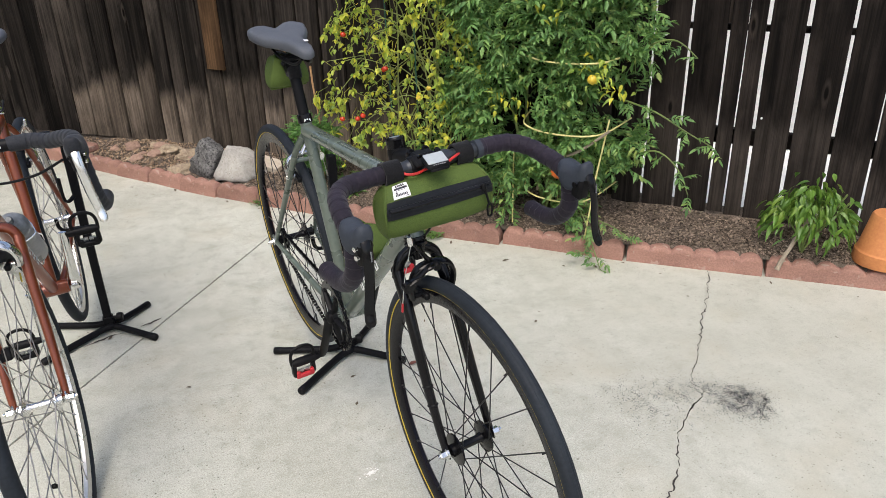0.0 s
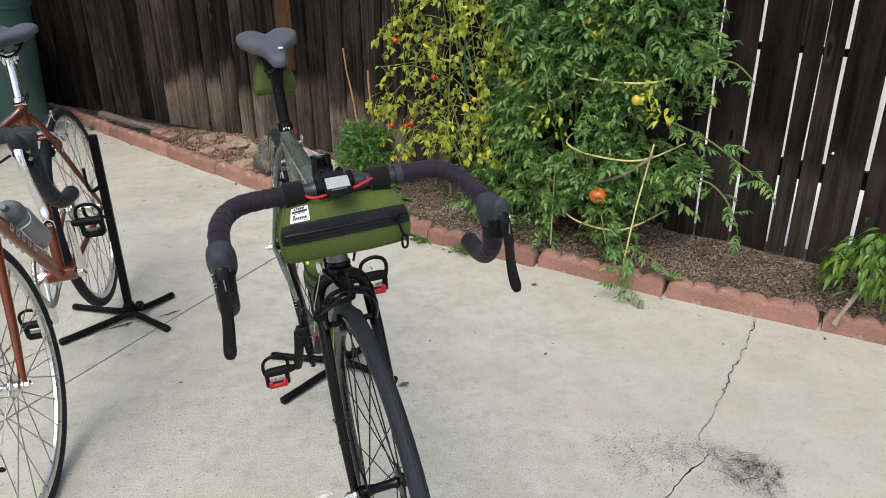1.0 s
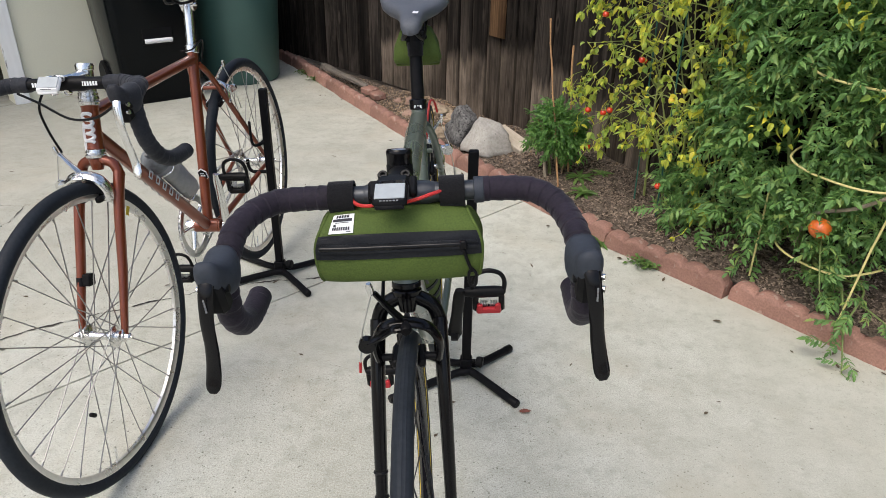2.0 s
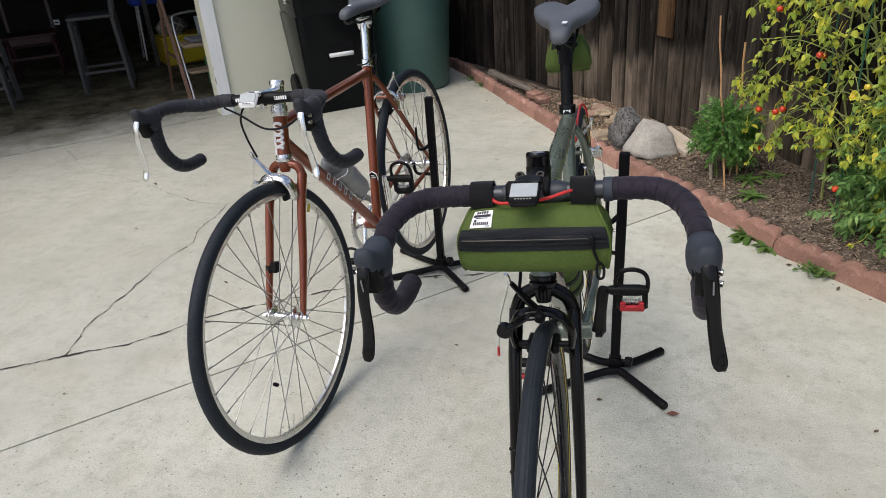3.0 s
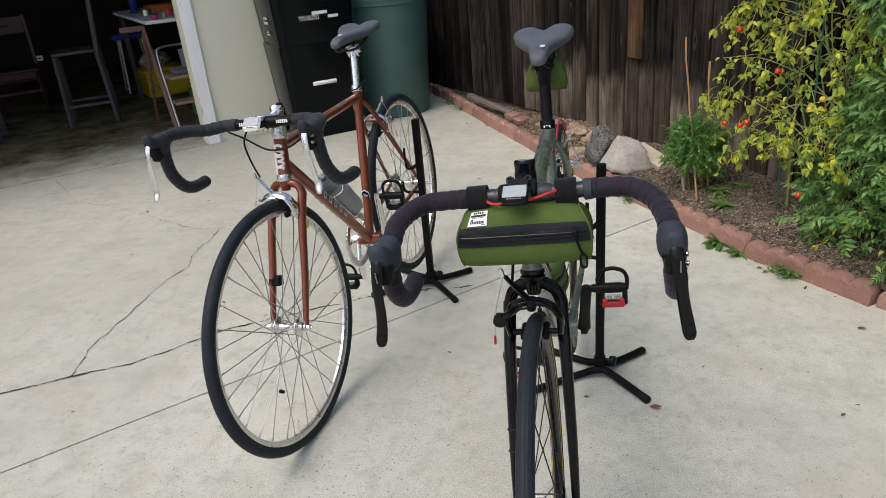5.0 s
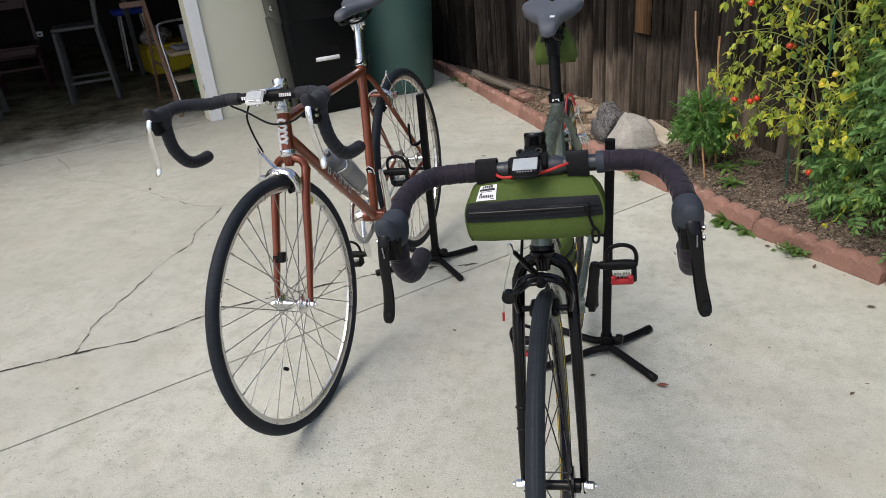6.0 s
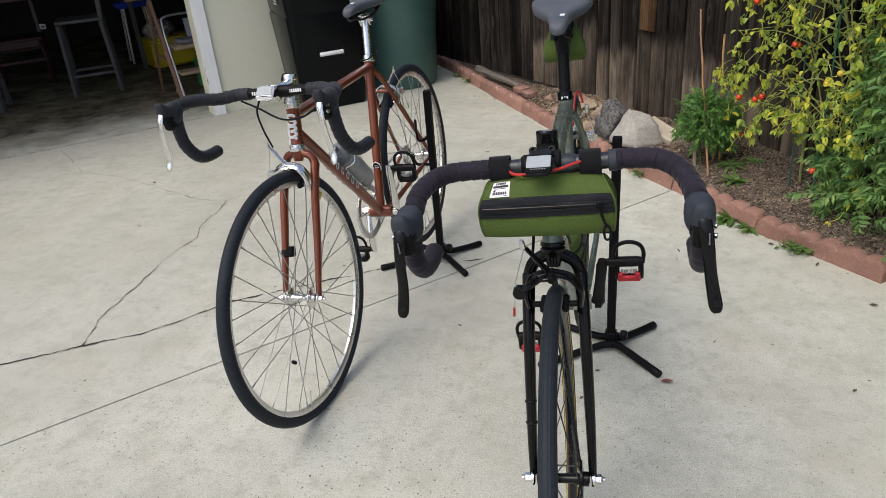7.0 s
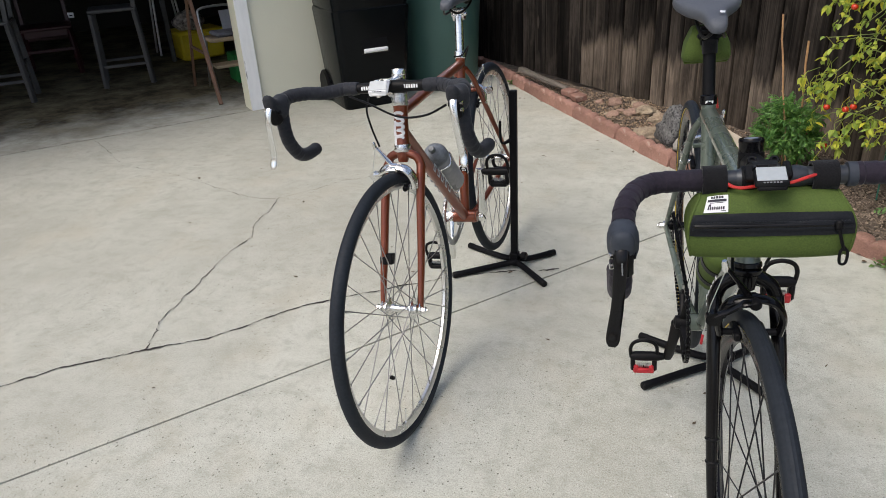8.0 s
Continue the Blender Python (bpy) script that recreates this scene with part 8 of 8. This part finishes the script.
for i in range(15):
    t = i / 14
    rings.append([(lerp(-0.33, 0.33, t), 0.030 * (1 - 0.25 * t) * math.cos(a) * (1 + 0.35 * noise.noise((t * 4, a * 1.5, 0))), 0.024 * math.sin(a) * (1 - 0.4 * t) * (1 + 0.4 * noise.noise((t * 5, a * 1.5, 4)))) for a in (2 * math.pi * j / 14 for j in range(14))])
log = part("log", s.loft(rings), OLD_LOG)
log.matrix_world = FENCE @ pose(-3.94, -0.305, 0.098, 0, 2, 3)
tagged(log, "weathered grey split log lying on the bed", "log")
for u, w, turn, size in ((-3.555, -0.30, 4, 0.125), (-3.43, -0.305, -5, 0.105)):
    s = Shape().box((size, 0.085, 0.044), bevel=0.007)
    s.v = [(x + 0.004 * noise.noise((x * 30, y * 30, u)), y + 0.004 * noise.noise((y * 30, z * 30, u + 4)), z + 0.004 * noise.noise((x * 25, z * 25, u + 9))) for x, y, z in s.v]
    loose = part("loose_brick", s, KERB)
    loose.matrix_world = FENCE @ pose(u, w, soil_z(u, w) + 0.026, 4, -3, turn)
    tagged(loose, "loose terracotta edging block lying on the bed", "brick", "loose edging blocks")
plank = part("offcut", Shape().box((0.32, 0.09, 0.036), bevel=0.004), PALE_PLANK)
plank.matrix_world = FENCE @ pose(-2.10, -0.20, 0.116, 14, 4, -8)
tagged(plank, "pale wooden offcut lying behind the boulder", "plank")


# weeds along the kerb
def weed(u, w, z, size, n, seed, label):
    r = random.Random(seed)
    root = empty("weed", FENCE @ pose(u, w, z), label, "weed")
    s = Shape()
    for k in range(n):
        a = r.uniform(0, 360)
        p = Vector((r.gauss(0, size * 0.28), r.gauss(0, size * 0.2), 0.004))
        if n > 40:
            leaf(s, Matrix.Translation(p) @ pose(0, 0, r.uniform(0, 0.025), r.gauss(0, 20), r.uniform(-30, 10), a), r.uniform(0.012, 0.026), r.uniform(0.008, 0.014), "ovate", 0.2)
        else:
            leaf(s, Matrix.Translation(p * 0.3) @ pose(0, 0, 0.004, r.gauss(0, 15), r.uniform(-35, -5), a), size * r.uniform(0.5, 0.9), size * r.uniform(0.16, 0.26), "lobed", r.uniform(0.35, 0.6), 0.2)
    part("weed_leaves", s, WEED_LEAF, root, angle=0)
    return root


weed(-1.22, -0.505, 0.0, 0.135, 26, 1, "flat green rosette weed growing at the kerb")
weed(-1.11, -0.500, 0.0, 0.10, 20, 5, "flat green rosette weed growing at the kerb")
weed(-0.865, -0.49, 0.0, 0.12, 170, 2, "low patch of tiny green weeds at the kerb")
weed(-1.86, -0.515, 0.0, 0.10, 60, 3, "dry grassy weed tuft at the kerb")
weed(-1.52, -0.25, soil_z(-1.52, -0.25), 0.09, 30, 4, "green weed on the mulch")
weed(-1.40, -0.33, soil_z(-1.40, -0.33), 0.10, 26, 6, "green weed on the mulch")
weed(-1.48, -0.15, soil_z(-1.48, -0.15), 0.07, 20, 7, "green weed on the mulch")
weed(-4.55, -0.385, 0.0, 0.12, 80, 8, "grassy green weeds at the end of the kerb")
weed(-4.30, -0.41, 0.0, 0.10, 60, 9, "grassy green weeds at the end of the kerb")

# litter on the concrete
LEAF_RED = mat("dead_leaf", (0.22, 0.075, 0.05), (0.14, 0.05, 0.035), rough=0.7)
LEAF_DRY = mat("dry_leaf", (0.12, 0.085, 0.05), (0.07, 0.05, 0.03), rough=0.8)
s = Shape()
leaf(s, pose(0, 0, 0.004, 0, -6, 0), 0.036, 0.018, "ovate", -0.15, 0.3)
ob = part("fallen_leaf", s, LEAF_RED, angle=60)
ob.matrix_world = pose(0.210, 0.768, 0.0, 0, 0, -12)
tagged(ob, "small dark red fallen leaf on the concrete", "leaf")
rl = random.Random(71)
LITTER = []
for k in range(4):
    s = Shape()
    leaf(s, pose(0, 0, 0.002, 0, -4, 0), 0.020, 0.005 + 0.002 * k, "ovate", -0.1, 0.4)
    LITTER.append(s.mesh("leaf_scrap", LEAF_DRY, 60))
for k in range(70):
    if k < 40:
        x, y = rl.uniform(-2.6, 1.3), rl.uniform(-0.2, 3.2)
        p = Vector((x, y, 0))
    else:
        u = rl.uniform(-4.2, 1.2)
        p = FENCE @ Vector((u, -kerb_v(u) - abs(rl.gauss(0.02, 0.08)), 0))
    q = FENCE.inverted() @ p
    if q.y > -kerb_v(q.x) - 0.01 or (GARAGE.inverted() @ p).y > -0.05:
        continue
    ob = part("leaf_scrap", LITTER[k % 4], LEAF_DRY)
    ob.matrix_world = Matrix.Translation((p.x, p.y, 0.0005)) @ pose(0, 0, 0, 0, 0, rl.uniform(0, 360)) @ Matrix.Scale(rl.uniform(0.5, 1.5), 4)
    tagged(ob, "tiny dry brown leaf scrap on the concrete", "leaf", "leaf scraps on the concrete")

# tar-like stain beside the crack: many small flakes
s = Shape()
for k in range(42000):
    t = rl.random()
    if k < 9000:
        # heavy flakes from the crack along the upper edge of the patch, and round its rim
        if t < 0.62:
            t /= 0.62
            x, y, need = lerp(0.925, 1.075, t) + rl.gauss(0, 0.014), lerp(0.290, 0.155, t) + rl.gauss(0, 0.017), 0.08 + 0.10 * t
        else:
            t = (t - 0.62) / 0.38
            x, y, need = lerp(1.075, 0.985, t) + rl.gauss(0, 0.010), lerp(0.150, 0.075, t) + rl.gauss(0, 0.010), 0.14
    elif k < 19000:
        x, y, need = rl.gauss(0.99, 0.042), rl.gauss(0.165, 0.042), -0.06
    elif k < 30000:
        x, y, need = lerp(0.93, 0.66, t) + rl.gauss(0, 0.035), lerp(0.27, 0.36, t) + rl.gauss(0, 0.04), 0.24
    else:
        x, y, need = rl.gauss(0.79, 0.085), rl.gauss(0.26, 0.065), 0.17
    x, y = x + 0.012, y - 0.018
    if 0.75 * noise.noise((x * 230, y * 230, 0)) + 0.42 * noise.noise((x * 34, y * 34, 5)) < need:
        continue
    r = rl.uniform(0.0004, 0.0015)
    a0 = rl.uniform(0, 6)
    s.add([(x + r * rl.uniform(0.5, 1.3) * math.cos(a0 + i * 1.25), y + r * rl.uniform(0.5, 1.3) * math.sin(a0 + i * 1.25), 0.0016) for i in range(5)], [(0, 1, 2, 3, 4)])
tagged(part("tar_stain", s, TAR, angle=0), "flaked dark tar stain on the concrete beside the crack", "stain", kind="stuff")

# dried white splash near the front wheel, with a few drops round it
SPLASH = mat("white_splash", (0.80, 0.80, 0.77), (0.66, 0.66, 0.62), rough=0.9, big=60)
s = Shape()
rw = random.Random(77)
for k in range(26):
    far = 0.0 if k == 0 else abs(rw.gauss(0.012, 0.014))
    a = rw.uniform(0, 6.28)
    x, y, r = -0.07 + far * math.cos(a), 0.364 + far * math.sin(a), 0.009 if k == 0 else rw.uniform(0.0008, 0.0032)
    s.add([(x + r * rw.uniform(0.4, 1.5) * math.cos(i * 0.52), y + r * rw.uniform(0.4, 1.5) * math.sin(i * 0.52), 0.0017 + 0.00002 * k) for i in range(12)], [tuple(range(12))])
tagged(part("splash", s, SPLASH, angle=0), "small dried white splash on the concrete", "stain")
